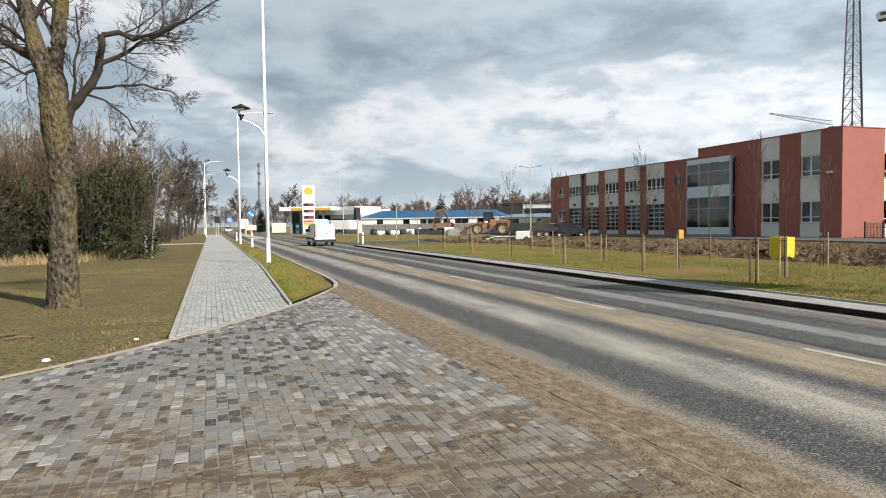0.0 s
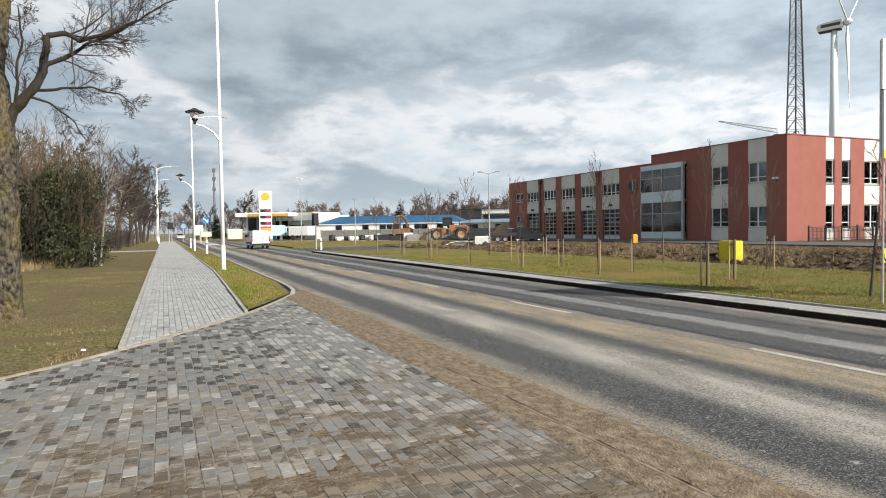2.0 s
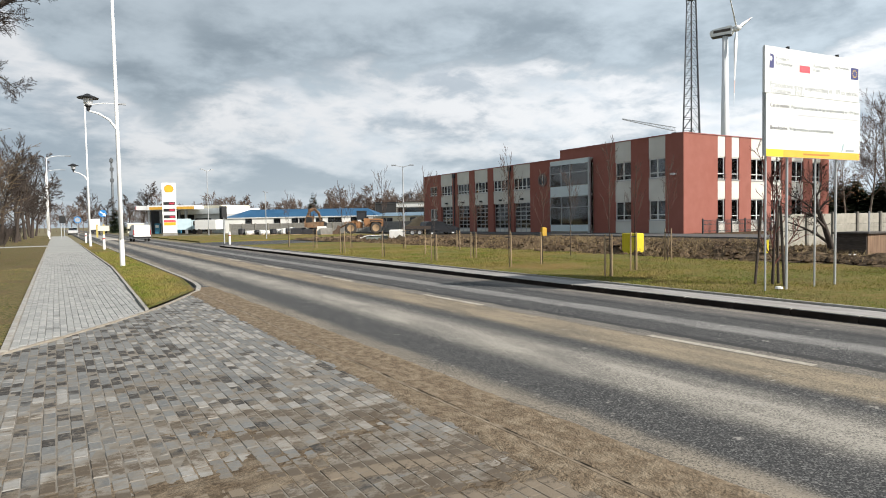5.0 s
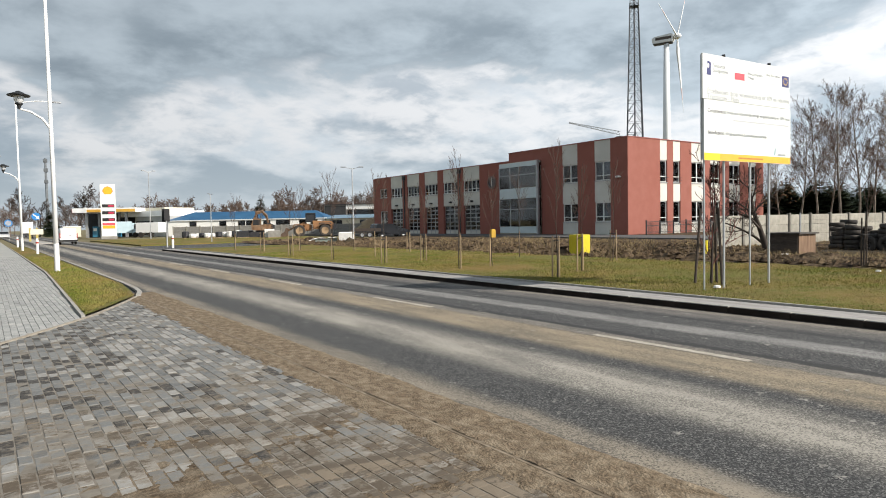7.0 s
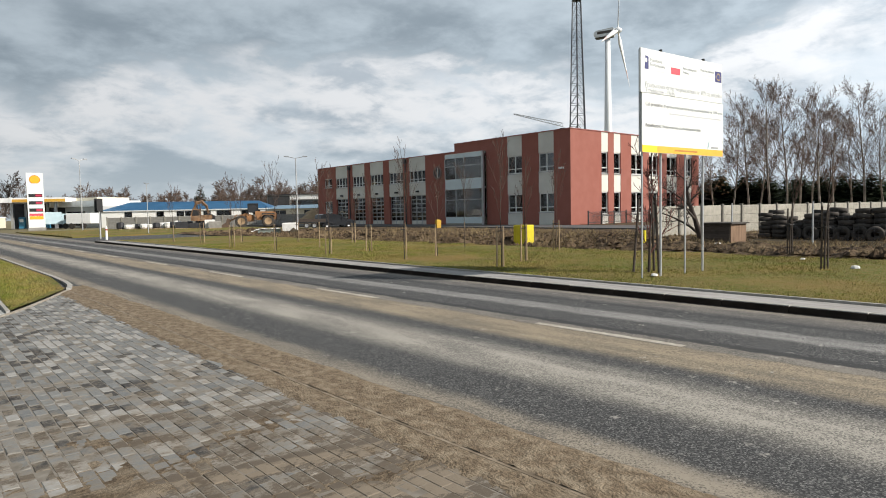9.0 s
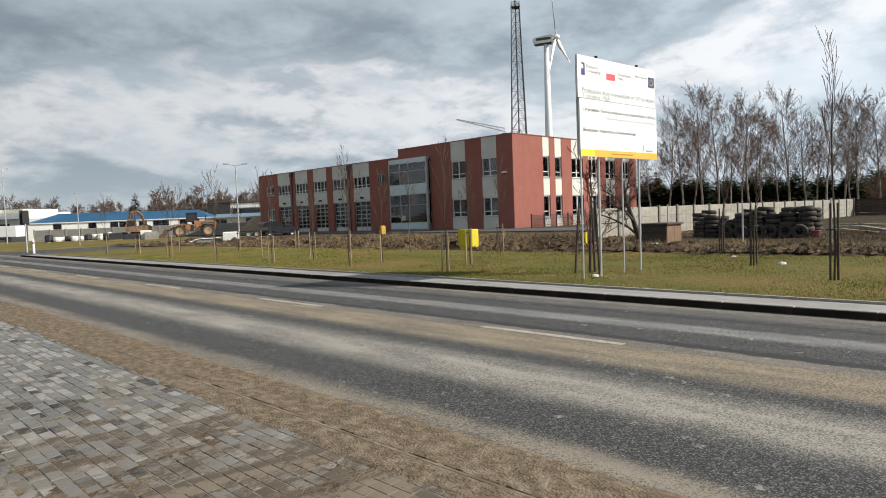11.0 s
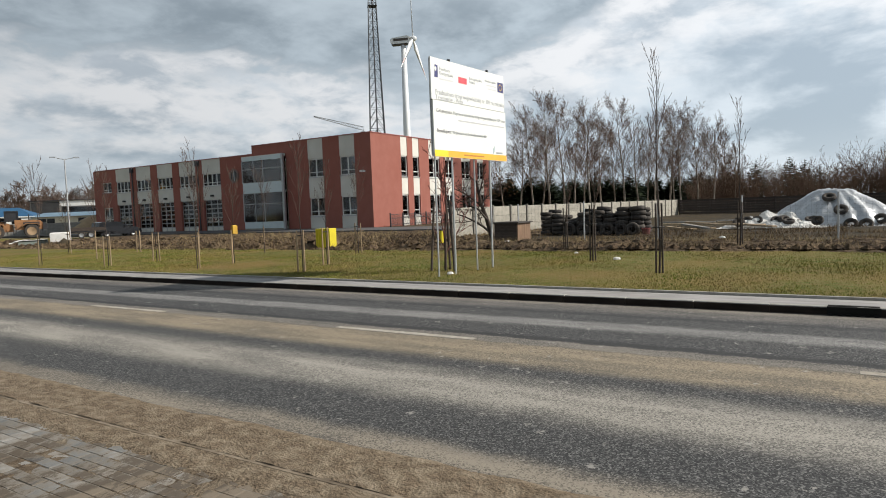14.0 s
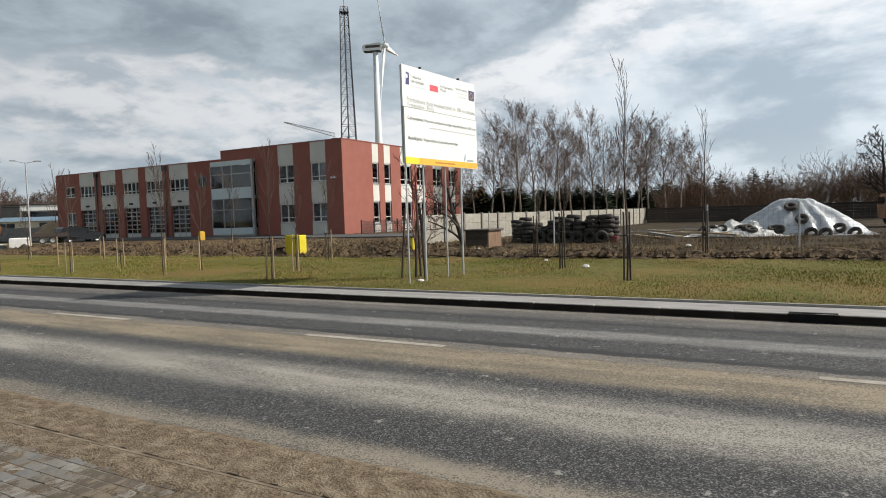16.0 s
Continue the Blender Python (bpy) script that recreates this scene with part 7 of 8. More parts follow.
# ---------------------------------------------------------------- distant buildings
def far_buildings():
    p, q = polar(12.5, 121), polar(25.35, 113)
    L = math.dist(p, q)
    b = thing("blue_roofed_hall", "long low white hall with a blue sheet roof", "building", along(p, q))
    part("wall", Mesh().box(0, L, 0, 11, 0, 2.75), WHITEWALL, b)
    part("roof", Mesh().add([(-0.4, -0.12, 2.7), (L + 0.4, -0.12, 2.7), (L + 0.4, 11.5, 2.7), (-0.4, 11.5, 2.7), (2.6, 5.5, 4.25), (L - 2.6, 5.5, 4.15)],
                            [(0, 1, 5, 4), (1, 2, 5), (2, 3, 4, 5), (3, 0, 4), (3, 2, 1, 0)]), BLUE_ROOF, b)
    part("fascia", Mesh().box(-0.42, L + 0.42, -0.17, -0.12, 2.6, 2.75), WHITE, b)
    for k, u in enumerate((0.16, 0.35, 0.47, 0.52, 0.63, 0.71, 0.755, 0.86, 0.93)):
        w = part("window", Mesh().box(u * L - 0.55, u * L + 0.55, -0.06, 0.02, 1.7, 2.45), GLASS, b)
        part("window_frame", Mesh().box(u * L - 0.6, u * L + 0.6, -0.03, -0.005, 1.65, 2.5), mat("frame_brown", (0.06, 0.05, 0.045), (0.05, 0.042, 0.04), 3, 0.6), w)
    p, q = polar(25.4, 112.5), polar(32, 107)
    L = math.dist(p, q)
    c = thing("cream_annex", "cream rendered annex with a blue-grey roof edge", "building", along(p, q))
    part("wall", Mesh().box(0, L, 0, 8, 0, 2.6), PLASTER, c)
    part("roof", Mesh().add([(-0.2, -0.4, 2.55), (L, -0.4, 2.55), (L, 8, 2.55), (-0.2, 8, 2.55), (-0.2, 4, 3.2), (L, 4, 3.2)], [(0, 1, 5, 4), (2, 3, 4, 5), (1, 2, 5), (3, 0, 4), (3, 2, 1, 0)]), mat("slate_blue", (0.16, 0.24, 0.31), (0.13, 0.2, 0.26), 0.6, 0.6), c)
    for u in (1.4, 2.6, 7.0):
        w = part("window", Mesh().box(u - 0.5, u + 0.5, -0.05, 0.02, 1.2, 2.2), GLASS, c)
        part("window_frame", Mesh().box(u - 0.55, u + 0.55, -0.03, -0.005, 1.15, 2.25), mat("frame_dark", (0.05, 0.045, 0.042), (0.06, 0.05, 0.05), 3, 0.6), w)
    p, q = polar(25.3, 150), polar(31.5, 146)
    L = math.dist(p, q)
    g = thing("flat_roofed_block", "flat-roofed grey and white commercial block", "building", along(p, q))
    part("wall", Mesh().box(0, L, 0, 12, 0, 5.9), CONCRETE_GREY, g)
    part("fascia", Mesh().box(5.2, L, -0.1, 0.0, 4.9, 5.95), WHITE, g)
    part("dark_front", Mesh().box(0.2, 5.1, -0.12, -0.02, 2.8, 5.7), DARKIN, g)
    part("window_band", Mesh().box(5.6, L - 0.3, -0.08, -0.02, 3.6, 4.7), GLASS, g)
    part("roof", Mesh().box(-0.2, L + 0.2, -0.3, 12.2, 5.95, 6.1), DARKMETAL, g)
    p, q = polar(12.9, 104), polar(29.3, 95)
    L = math.dist(p, q)
    f = thing("site_wall", "grey concrete slab wall before a hall", "wall", along(p, q))
    slab = Mesh().box(0.06, 1.99, -0.03, 0.03, 0.0, 1.6, ch=0.01).data("slab", CONCRETE_GREY)
    post = Mesh().box(-0.07, 0.07, -0.08, 0.08, 0, 1.7).data("post", CONCRETE)
    for k in range(int(L / 2.05)):
        for me, nm in ((slab, "slab"), (post, "post")):
            o = new(nm, me)
            o.parent, o.location = f, (2.05 * k, 0, 0)


far_buildings()


LORRY_BLUE = mat("lorry_pale_blue", (0.46, 0.58, 0.63), (0.40, 0.52, 0.57), 1.5, 0.5)
FASCIA = mat("fascia_orange", (0.58, 0.33, 0.05), (0.52, 0.29, 0.05), 2, 0.5)
EMBLEM = mat("emblem_yellow", (0.72, 0.40, 0.02), (0.66, 0.36, 0.02), 2, 0.5)


def filling_station():
    # price pylon, plain shapes only
    x, y = polar(8.2, 110)
    t = thing("price_pylon", "tall white filling-station price pylon with yellow emblem", "sign", pose(x, y, 0.0, 0, 0, -8))
    part("body", Mesh().box(-1.03, 1.03, -0.25, 0.25, 0.3, 8.3, ch=0.04), SIGN_WHITE, t)
    part("plinth", Mesh().box(-1.1, 1.1, -0.32, 0.32, 0.0, 0.42), CONCRETE_GREY, t)
    fan = [(0.62 * math.cos(a) * (1.05 if i % 2 else 0.98), 7.32 + 0.62 * math.sin(a) * (1.0 if i % 2 else 0.95)) for i, a in enumerate([radians(-20 + 220 * k / 14) for k in range(15)])] + [(-0.38, 6.85), (0.38, 6.85)]
    em = part("emblem_rim", Mesh().prism([(p[0] * 1.1, 7.3 + (p[1] - 7.3) * 1.1) for p in fan], -0.275, -0.255, "y"), mat("emblem_red", (0.6, 0.16, 0.02), (0.55, 0.14, 0.02), 2, 0.5), t)
    part("emblem", Mesh().prism(fan, -0.29, -0.278, "y"), EMBLEM, em, "yellow fan-shaped emblem")
    for z in (5.05, 4.0, 2.95):
        pr = part("price_panel", Mesh().box(-0.85, 0.85, -0.275, -0.255, z - 0.24, z + 0.24), BLACK, t)
        part("digits", Mesh().box(0.0, 0.75, -0.285, -0.277, z - 0.14, z + 0.14), LED_RED, pr)
    part("red_panel", Mesh().box(-0.85, 0.85, -0.275, -0.255, 2.1, 2.45), INK_RED, t)
    part("yellow_panel", Mesh().box(-0.85, 0.85, -0.275, -0.255, 1.6, 2.06), EMBLEM, t)
    # canopy
    x0, y0 = polar(5.7, 128)
    x1, y1 = polar(10.1, 124)
    m = along((x0, y0), (x1, y1))
    L = math.dist((x0, y0), (x1, y1))
    c = thing("station_canopy", "filling-station canopy with white and yellow fascia", "canopy", m)
    part("deck", Mesh().box(0, L, 0, 9, 4.45, 5.2), WHITE, c)
    part("yellow_fascia", Mesh().box(2.4, L, -0.06, -0.01, 4.48, 4.95), FASCIA, c)
    # an added dark sheet gives the gloom beneath the canopy
    part("shade_sheet", Mesh().box(-1.5, L + 2.0, 8.6, 8.8, 0.0, 4.4), DARKIN, c, "dark sheet added for the shade under a canopy")
    part("red_edge", Mesh().box(-0.06, -0.01, 0, 9, 4.5, 5.1), INK_RED, c)
    part("emblem", Mesh().box(2.0, 2.4, -0.1, -0.02, 4.4, 5.3), SIGN_WHITE, c)
    for u in (1.5, 5.0, 8.2):
        for v in (2.0, 7.0):
            part("column", Mesh().box(u - 0.2, u + 0.2, v - 0.2, v + 0.2, 0, 4.45), GREYMETAL, c)
    for u in (2.4, 6.2):
        pm = part("pump", Mesh().box(u - 0.45, u + 0.45, 3.0, 3.7, 0.1, 2.0, ch=0.05), mat("pump_blue", (0.05, 0.22, 0.36), (0.04, 0.18, 0.3), 2, 0.5), c, "fuel pump")
        part("display", Mesh().box(u - 0.3, u + 0.3, 2.96, 2.995, 1.2, 1.7), SIGN_WHITE, pm)
    # shop
    x0, y0 = polar(9.9, 128)
    x1, y1 = polar(12.35, 122)
    L = math.dist((x0, y0), (x1, y1))
    s = thing("station_shop", "grey station shop under a white fascia", "shop", along((x0, y0), (x1, y1)))
    part("wall", Mesh().box(0, L, 0.5, 9, 0, 3.6), mat("shop_grey", (0.40, 0.40, 0.38), (0.34, 0.34, 0.33), 0.6, 0.8), s)
    part("fascia", Mesh().box(-3.0, L, 0, 9.2, 3.6, 4.6), WHITE, s)
    part("upper_fascia", Mesh().box(-2.0, L * 0.7, 2.0, 9, 4.6, 5.2), PLASTER, s)
    part("shop_window", Mesh().box(0.4, L * 0.55, 0.42, 0.48, 0.4, 2.7), GLASS, s)
    part("dark_front", Mesh().box(0.3, L * 0.56, 0.485, 0.497, 0.3, 2.8), DARKIN, s)
    # tanker trailer and a pale container
    x0, y0 = polar(10.1, 117)
    x1, y1 = polar(11.75, 115)
    a = thing("white_trailer", "long white box trailer beside a shop", "trailer", along((x0, y0), (x1, y1)))
    part("box", Mesh().box(0, math.dist((x0, y0), (x1, y1)), 0, 2.4, 0.8, 2.45, ch=0.04), WHITE, a)
    for u in (0.8, 2.6):
        part("wheel", Mesh().tube([(u, 0.0, 0.45), (u, 0.3, 0.45)], [0.45, 0.45], 14), RUBBER, a)
    x0, y0 = polar(9.0, 119)
    tr = thing("white_lorry", "pale blue-white lorry standing by the pumps", "lorry", pose(x0, y0, 0, 0, 0, -10))
    part("box", Mesh().box(-0.6, 1.7, 0, 5, 0.8, 2.7, ch=0.05), LORRY_BLUE, tr)
    part("cab", Mesh().prism([(1.75, 0.5), (2.8, 0.5), (2.85, 1.4), (2.5, 2.4), (1.75, 2.45)], 0.2, 4.4, "y"), LORRY_BLUE, tr)
    part("side_glass", Mesh().prism([(2.0, 1.5), (2.65, 1.5), (2.45, 2.25), (2.0, 2.25)], 0.17, 0.195, "y"), BLACK, tr)
    part("wheel", Mesh().tube([(2.2, 0.1, 0.45), (2.2, 0.4, 0.45)], [0.45, 0.45], 14), RUBBER, tr)
    x0, y0 = polar(5.05, 126)
    k = thing("pale_container", "pale flat-roofed container by the station", "container", pose(x0, y0, 0, 0, 0, -4))
    part("box", Mesh().box(0, 2.6, 0, 3, 0.3, 1.95, ch=0.03), PLASTER, k)
    part("lid", Mesh().box(-0.05, 2.65, -0.05, 3.05, 1.95, 2.1), WHITE, k)
    x0, y0 = polar(2.7, 150)
    w = thing("white_truck", "white box truck waiting far down the road", "lorry", pose(x0, y0, 0, 0, 0, -3))
    part("box", Mesh().box(-1.0, 1.0, 0, 5, 1.0, 3.2, ch=0.05), WHITE, w)
    part("chassis", Mesh().box(-0.9, 0.9, 0, 6.5, 0.5, 1.0), DARKMETAL, w)
    for sx_ in (-0.85, 0.85):
        part("wheel", Mesh().tube([(sx_ - 0.15, 1.0, 0.45), (sx_ + 0.15, 1.0, 0.45)], [0.45, 0.45], 14), RUBBER, w)


filling_station()


# ---------------------------------------------------------------- building site
def wheel_parts(parent, x, y, r, wdt, rimc, axis="y"):
    w = part("wheel", Mesh(), RUBBER, parent)
    w.location = (x, y, r)
    prof = [(0.62 * r, -wdt / 2), (0.93 * r, -wdt / 2), (r, -wdt * 0.3), (r, wdt * 0.3), (0.93 * r, wdt / 2), (0.62 * r, wdt / 2)]
    turn = pose(0, 0, 0, 90, 0, 0) if axis == "y" else pose(0, 0, 0, 0, 90, 0)
    part("tyre", Mesh().lathe(prof, 22, turn), RUBBER, w, smooth=False)
    part("rim", Mesh().lathe([(0.0, -wdt * 0.3), (0.2 * r, -wdt * 0.34), (0.62 * r, -wdt * 0.45), (0.62 * r, wdt * 0.45), (0.2 * r, wdt * 0.34), (0.0, wdt * 0.3)], 14, turn), rimc, w)
    return w


def site():
    x, y = polar(23.9, 88)
    t = thing("wheel_loader", "dusty orange wheel loader with lowered bucket", "wheel loader", pose(x, y, 0.0, 0, 0, -24))
    part("engine_hood", Mesh().prism([(0.6, 0.95), (3.3, 0.95), (3.4, 1.6), (3.1, 2.0), (0.6, 2.1)], -0.85, 0.85, "y"), ORANGE, t)
    part("front_frame", Mesh().prism([(-1.9, 0.7), (0.5, 0.75), (0.5, 1.5), (-0.6, 1.9), (-1.5, 1.5)], -0.5, 0.5, "y"), ORANGE, t)
    cab = part("cab", Mesh().box(-0.35, 1.0, -0.75, 0.75, 2.95, 3.12, ch=0.05), BLACK, t)
    for cx, cy in ((-0.3, -0.7), (-0.3, 0.7), (0.95, -0.7), (0.95, 0.7)):
        part("pillar", Mesh().box(cx - 0.05, cx + 0.05, cy - 0.05, cy + 0.05, 1.5, 2.95), BLACK, cab)
    part("cab_glass", Mesh().box(-0.28, 0.92, -0.68, 0.68, 1.9, 2.93), mat("cab_glass_dark", (0.02, 0.022, 0.025), (0.03, 0.03, 0.033), 2, 0.1), cab)
    for wx in (-1.15, 2.2):
        for wy in (-1.05, 1.05):
            wheel_parts(t, wx, wy, 0.78, 0.55, RIM_TAN)
    for wy in (-0.45, 0.45):
        part("lift_arm", Mesh().prism([(-0.9, 1.75), (-0.5, 1.9), (-2.6, 0.75), (-3.0, 0.45), (-2.9, 0.85)], wy - 0.12, wy + 0.12, "y"), ORANGE, t)
    part("bucket", Mesh().prism([(-2.7, 0.2), (-2.6, 1.1), (-2.9, 1.25), (-3.1, 0.7), (-3.9, 0.15), (-3.9, 0.06), (-2.8, 0.06)], -1.25, 1.25, "y"), mat("bucket_steel", (0.12, 0.075, 0.05), (0.08, 0.055, 0.04), 3, 0.7), t)
    part("exhaust", Mesh().rod((2.0, 0.3, 2.0), (2.0, 0.3, 2.7), 0.06), DARKMETAL, t)
    part("counterweight", Mesh().prism([(3.25, 0.8), (3.75, 0.95), (3.75, 1.55), (3.35, 1.75)], -0.95, 0.95, "y"), DARKMETAL, t)
    part("grille", Mesh().box(1.4, 3.0, -0.87, -0.852, 1.25, 1.8), DARKMETAL, t)
    for wx in (-1.15, 2.2):
        for wy in (-1.05, 1.05):
            part("fender", Mesh().prism([(wx - 0.95, 1.35), (wx - 0.6, 1.68), (wx + 0.6, 1.68), (wx + 0.95, 1.35), (wx + 0.85, 1.32), (wx + 0.55, 1.6), (wx - 0.55, 1.6), (wx - 0.85, 1.32)], wy - 0.3, wy + 0.3, "y"), ORANGE, t)
    part("ladder", Mesh().box(0.4, 0.75, -1.0, -0.9, 0.5, 0.56).box(0.4, 0.75, -1.0, -0.9, 0.85, 0.91).box(0.4, 0.75, -1.0, -0.9, 1.2, 1.26).box(0.4, 0.44, -1.0, -0.95, 0.4, 1.5).box(0.71, 0.75, -1.0, -0.95, 0.4, 1.5), DARKMETAL, t)
    x, y = polar(19.9, 90)
    e = thing("excavator", "rusty brown tracked excavator with folded arm", "excavator", pose(x, y, 0.0, 0, 0, -20))
    for wy in (-0.9, 0.9):
        tr = part("track", Mesh().prism([(-1.6, 0.15), (-1.3, 0.0), (1.3, 0.0), (1.6, 0.15), (1.65, 0.5), (1.35, 0.75), (-1.35, 0.75), (-1.65, 0.5)], wy - 0.25, wy + 0.25, "y"), DARKMETAL, e)
    part("house", Mesh().prism([(-0.9, 0.95), (1.5, 0.95), (1.6, 1.5), (1.3, 1.75), (-0.2, 1.7), (-0.9, 1.5)], -1.1, 1.1, "y"), RUST, e)
    part("turntable", Mesh().tube([(0, 0, 0.7), (0, 0, 0.96)], [0.7, 0.7], 16), DARKMETAL, e)
    part("cab", Mesh().prism([(-1.2, 1.0), (0.1, 1.0), (0.05, 2.5), (-0.95, 2.55), (-1.25, 1.7)], -1.05, -0.05, "y"), RUST, e)
    part("cab_window", Mesh().prism([(-1.05, 1.65), (-0.1, 1.65), (-0.12, 2.35), (-0.9, 2.4)], -1.07, -1.055, "y"), BLACK, e)
    part("boom", Mesh().tube([(-0.3, 0.4, 1.3), (-0.75, 0.4, 2.6), (-0.55, 0.4, 3.3), (0.2, 0.4, 3.5)], [0.28, 0.30, 0.28, 0.2], 4), RUST, e)
    part("arm", Mesh().tube([(0.1, 0.4, 3.6), (0.75, 0.4, 2.9), (1.0, 0.4, 1.9)], [0.22, 0.2, 0.14], 4), mat("arm_brown", (0.21, 0.13, 0.075), (0.13, 0.08, 0.045), 3, 0.7), e)
    part("ram", Mesh().rod((-0.2, 0.62, 1.6), (-0.45, 0.62, 3.1), 0.09, 8), DARKMETAL, e)
    part("bucket", Mesh().prism([(0.7, 1.2), (1.3, 1.1), (1.45, 1.7), (1.15, 2.0), (0.75, 1.8)], 0.0, 0.9, "y"), DARKMETAL, e)
    part("counterweight", Mesh().prism([(1.3, 0.95), (1.75, 1.05), (1.8, 1.6), (1.4, 1.8)], -1.1, 1.1, "y"), DARKMETAL, e)
    rng = random.Random(97)
    # bags and pallets in a row before the site wall
    for k in range(13):
        az = 13.9 + 0.42 * k + rng.uniform(-0.1, 0.1)
        x, y = polar(az, 93 + rng.uniform(-1, 1))
        b = thing("material_bag", "lumpy white building-material bag on a pallet", "bag", pose(x, y, 0.0, 0, 0, rng.uniform(0, 60)), "bags before the site wall")
        h = rng.uniform(0.55, 0.95)
        part("bag", Mesh().lathe([(0.0, 0.12), (0.42, 0.13), (0.5, 0.3), (0.46, h), (0.3, h + 0.1), (0, h + 0.04)], 9), SACK if k % 3 else DARKMETAL, b)
        part("pallet", Mesh().box(-0.55, 0.55, -0.45, 0.45, 0.0, 0.12), WOOD, b)
    for az, d, w, h, m in ((20.6, 84, 1.2, 1.0, SACK), (21.0, 83.4, 1.5, 0.8, CONCRETE_GREY), (20.2, 84.5, 0.9, 0.7, DARKMETAL), (18.4, 88, 1.5, 0.8, DARKMETAL)):
        x, y = polar(az, d)
        b = thing("material_stack", "square stack of building material on a pallet", "stack", pose(x, y, 0.0, 0, 0, -20), "stacks on the site")
        part("stack", Mesh().box(-w / 2, w / 2, -0.5, 0.5, 0.12, 0.12 + h, ch=0.05), m, b)
        part("pallet", Mesh().box(-w / 2, w / 2, -0.5, 0.5, 0.0, 0.12), WOOD, b)
    x, y = polar(27.2, 50.5)
    b = thing("white_crate", "white wrapped block beside a gravel heap", "stack", pose(x, y, 0.0, 0, 0, -30))
    part("block", Mesh().box(-0.55, 0.55, -0.5, 0.5, 0.05, 0.95, ch=0.06), SACK, b)
    part("pallet", Mesh().box(-0.6, 0.6, -0.55, 0.55, 0.0, 0.05), WOOD, b)
    x, y = polar(25.4, 51.5)
    b = thing("grey_crates", "low grey crates under a white sheet", "stack", pose(x, y, 0.0, 0, 0, -25))
    part("crates", Mesh().box(-0.8, 0.9, -0.5, 0.5, 0.0, 0.45, ch=0.03), mat("grey_green", (0.22, 0.25, 0.23), (0.17, 0.2, 0.18), 2, 0.8), b)
    part("sheet", grid_mesh(-1.3, 0.9, -0.6, 0.6, 14, 8, lambda x, y: 0.5 + 0.10 * noise.noise((x * 3, y * 3, 1)) - 0.25 * max(0, -x - 0.6)), SACK, b)

    def heap(cx, cy, r, h, m, nm, lab):
        return tagged(place(part(nm, grid_mesh(-r, r, -r, r, 26, 26, lambda x, y: max(-0.1, h * (1 - math.hypot(x, y) / r) ** 1 + 0.18 * h * noise.noise((x * 1.6 / h, y * 1.6 / h, cx)))), m), cx, cy, 0), lab, "heap")
    heap(*polar(27.5, 48.6), 0.9, 0.55, GRAVEL, "gravel_heap", "small grey gravel heap on the site")
    heap(*polar(29.4, 96), 4.2, 2.5, SAND, "sand_heap", "large heap of yellow sand")
    heap(*polar(31.3, 90), 4.0, 2.0, SAND, "sand_heap", "large heap of yellow sand")
    # dark estate car
    x, y = polar(30.8, 70)
    car("parked_car", "dark parked estate car before a red building", CAR_DARK, pose(x - 1.2, y + 1.1, 0.05, 0, 0, 268))
    # low trailer beside the car
    x, y = polar(29.0, 70)
    tr = thing("flat_trailer", "low dark flatbed trailer loaded with boards", "trailer", pose(x, y, 0.05, 0, 0, -28))
    part("bed", Mesh().box(-1.5, 1.5, -0.8, 0.8, 0.55, 0.68, ch=0.02), BLACK, tr)
    for yy in (-0.8, 0.76):
        part("side_board", Mesh().box(-1.5, 1.5, yy, yy + 0.04, 0.685, 1.0), WOOD_DARK, tr)
    part("tailboard", Mesh().box(-1.54, -1.505, -0.8, 0.8, 0.685, 1.0), WOOD_DARK, tr)
    part("drawbar", Mesh().rod((1.5, 0, 0.6), (2.5, 0, 0.5), 0.04), DARKMETAL, tr)
    for k in range(4):
        part("board", Mesh().box(-1.35, 1.3, -0.6 + 0.3 * k, -0.34 + 0.3 * k, 0.69 + 0.05 * (k % 2), 0.74 + 0.05 * (k % 2)), WOOD, tr)
    for wx in (-0.5, 0.3):
        for wy in (-0.85, 0.85):
            wheel_parts(tr, wx, wy, 0.31, 0.2, GREYMETAL)


def car(name, label, paint, m):
    """A plain estate car; y is ahead and the origin lies under its tail."""
    c = thing(name, label, "car", m)
    body = [(0.0, 0.35), (0.02, 0.85), (0.12, 1.0), (2.6, 1.0), (3.5, 0.93), (4.2, 0.72), (4.3, 0.4), (4.1, 0.25), (0.15, 0.25)]
    part("body", Mesh().prism(body, -0.86, 0.86, "x"), paint, c)
    part("roof", Mesh().prism([(0.15, 1.38), (0.5, 1.47), (1.8, 1.48), (2.2, 1.42)], -0.66, 0.66, "x"), paint, c)
    part("cabin_glass", Mesh().prism([(0.08, 1.0), (0.18, 1.4), (2.2, 1.42), (3.0, 1.0)], -0.72, 0.72, "x"), mat("car_glass", (0.015, 0.017, 0.02), (0.02, 0.022, 0.025), 2, 0.08), c)
    for s in (-1, 1):
        part("tail_lamp", Mesh().box(0.83 * s - 0.07, 0.83 * s + 0.07, -0.03, 0.02, 0.68, 0.9), TAIL, c)
        part("mirror", Mesh().box(0.93 * s - 0.08, 0.93 * s + 0.08, 2.5, 2.62, 0.98, 1.12, ch=0.02), paint, c)
    part("bumper", Mesh().box(-0.8, 0.8, -0.06, 0.1, 0.35, 0.55, ch=0.03), BLACK, c)
    part("plate", Mesh().box(-0.26, 0.26, -0.045, -0.03, 0.6, 0.71), SIGN_WHITE, c)
    for wx in (-0.76, 0.76):
        for wy in (0.75, 3.4):
            wheel_parts(c, wx, wy, 0.31, 0.2, GREYMETAL, "x")
    return c


site()


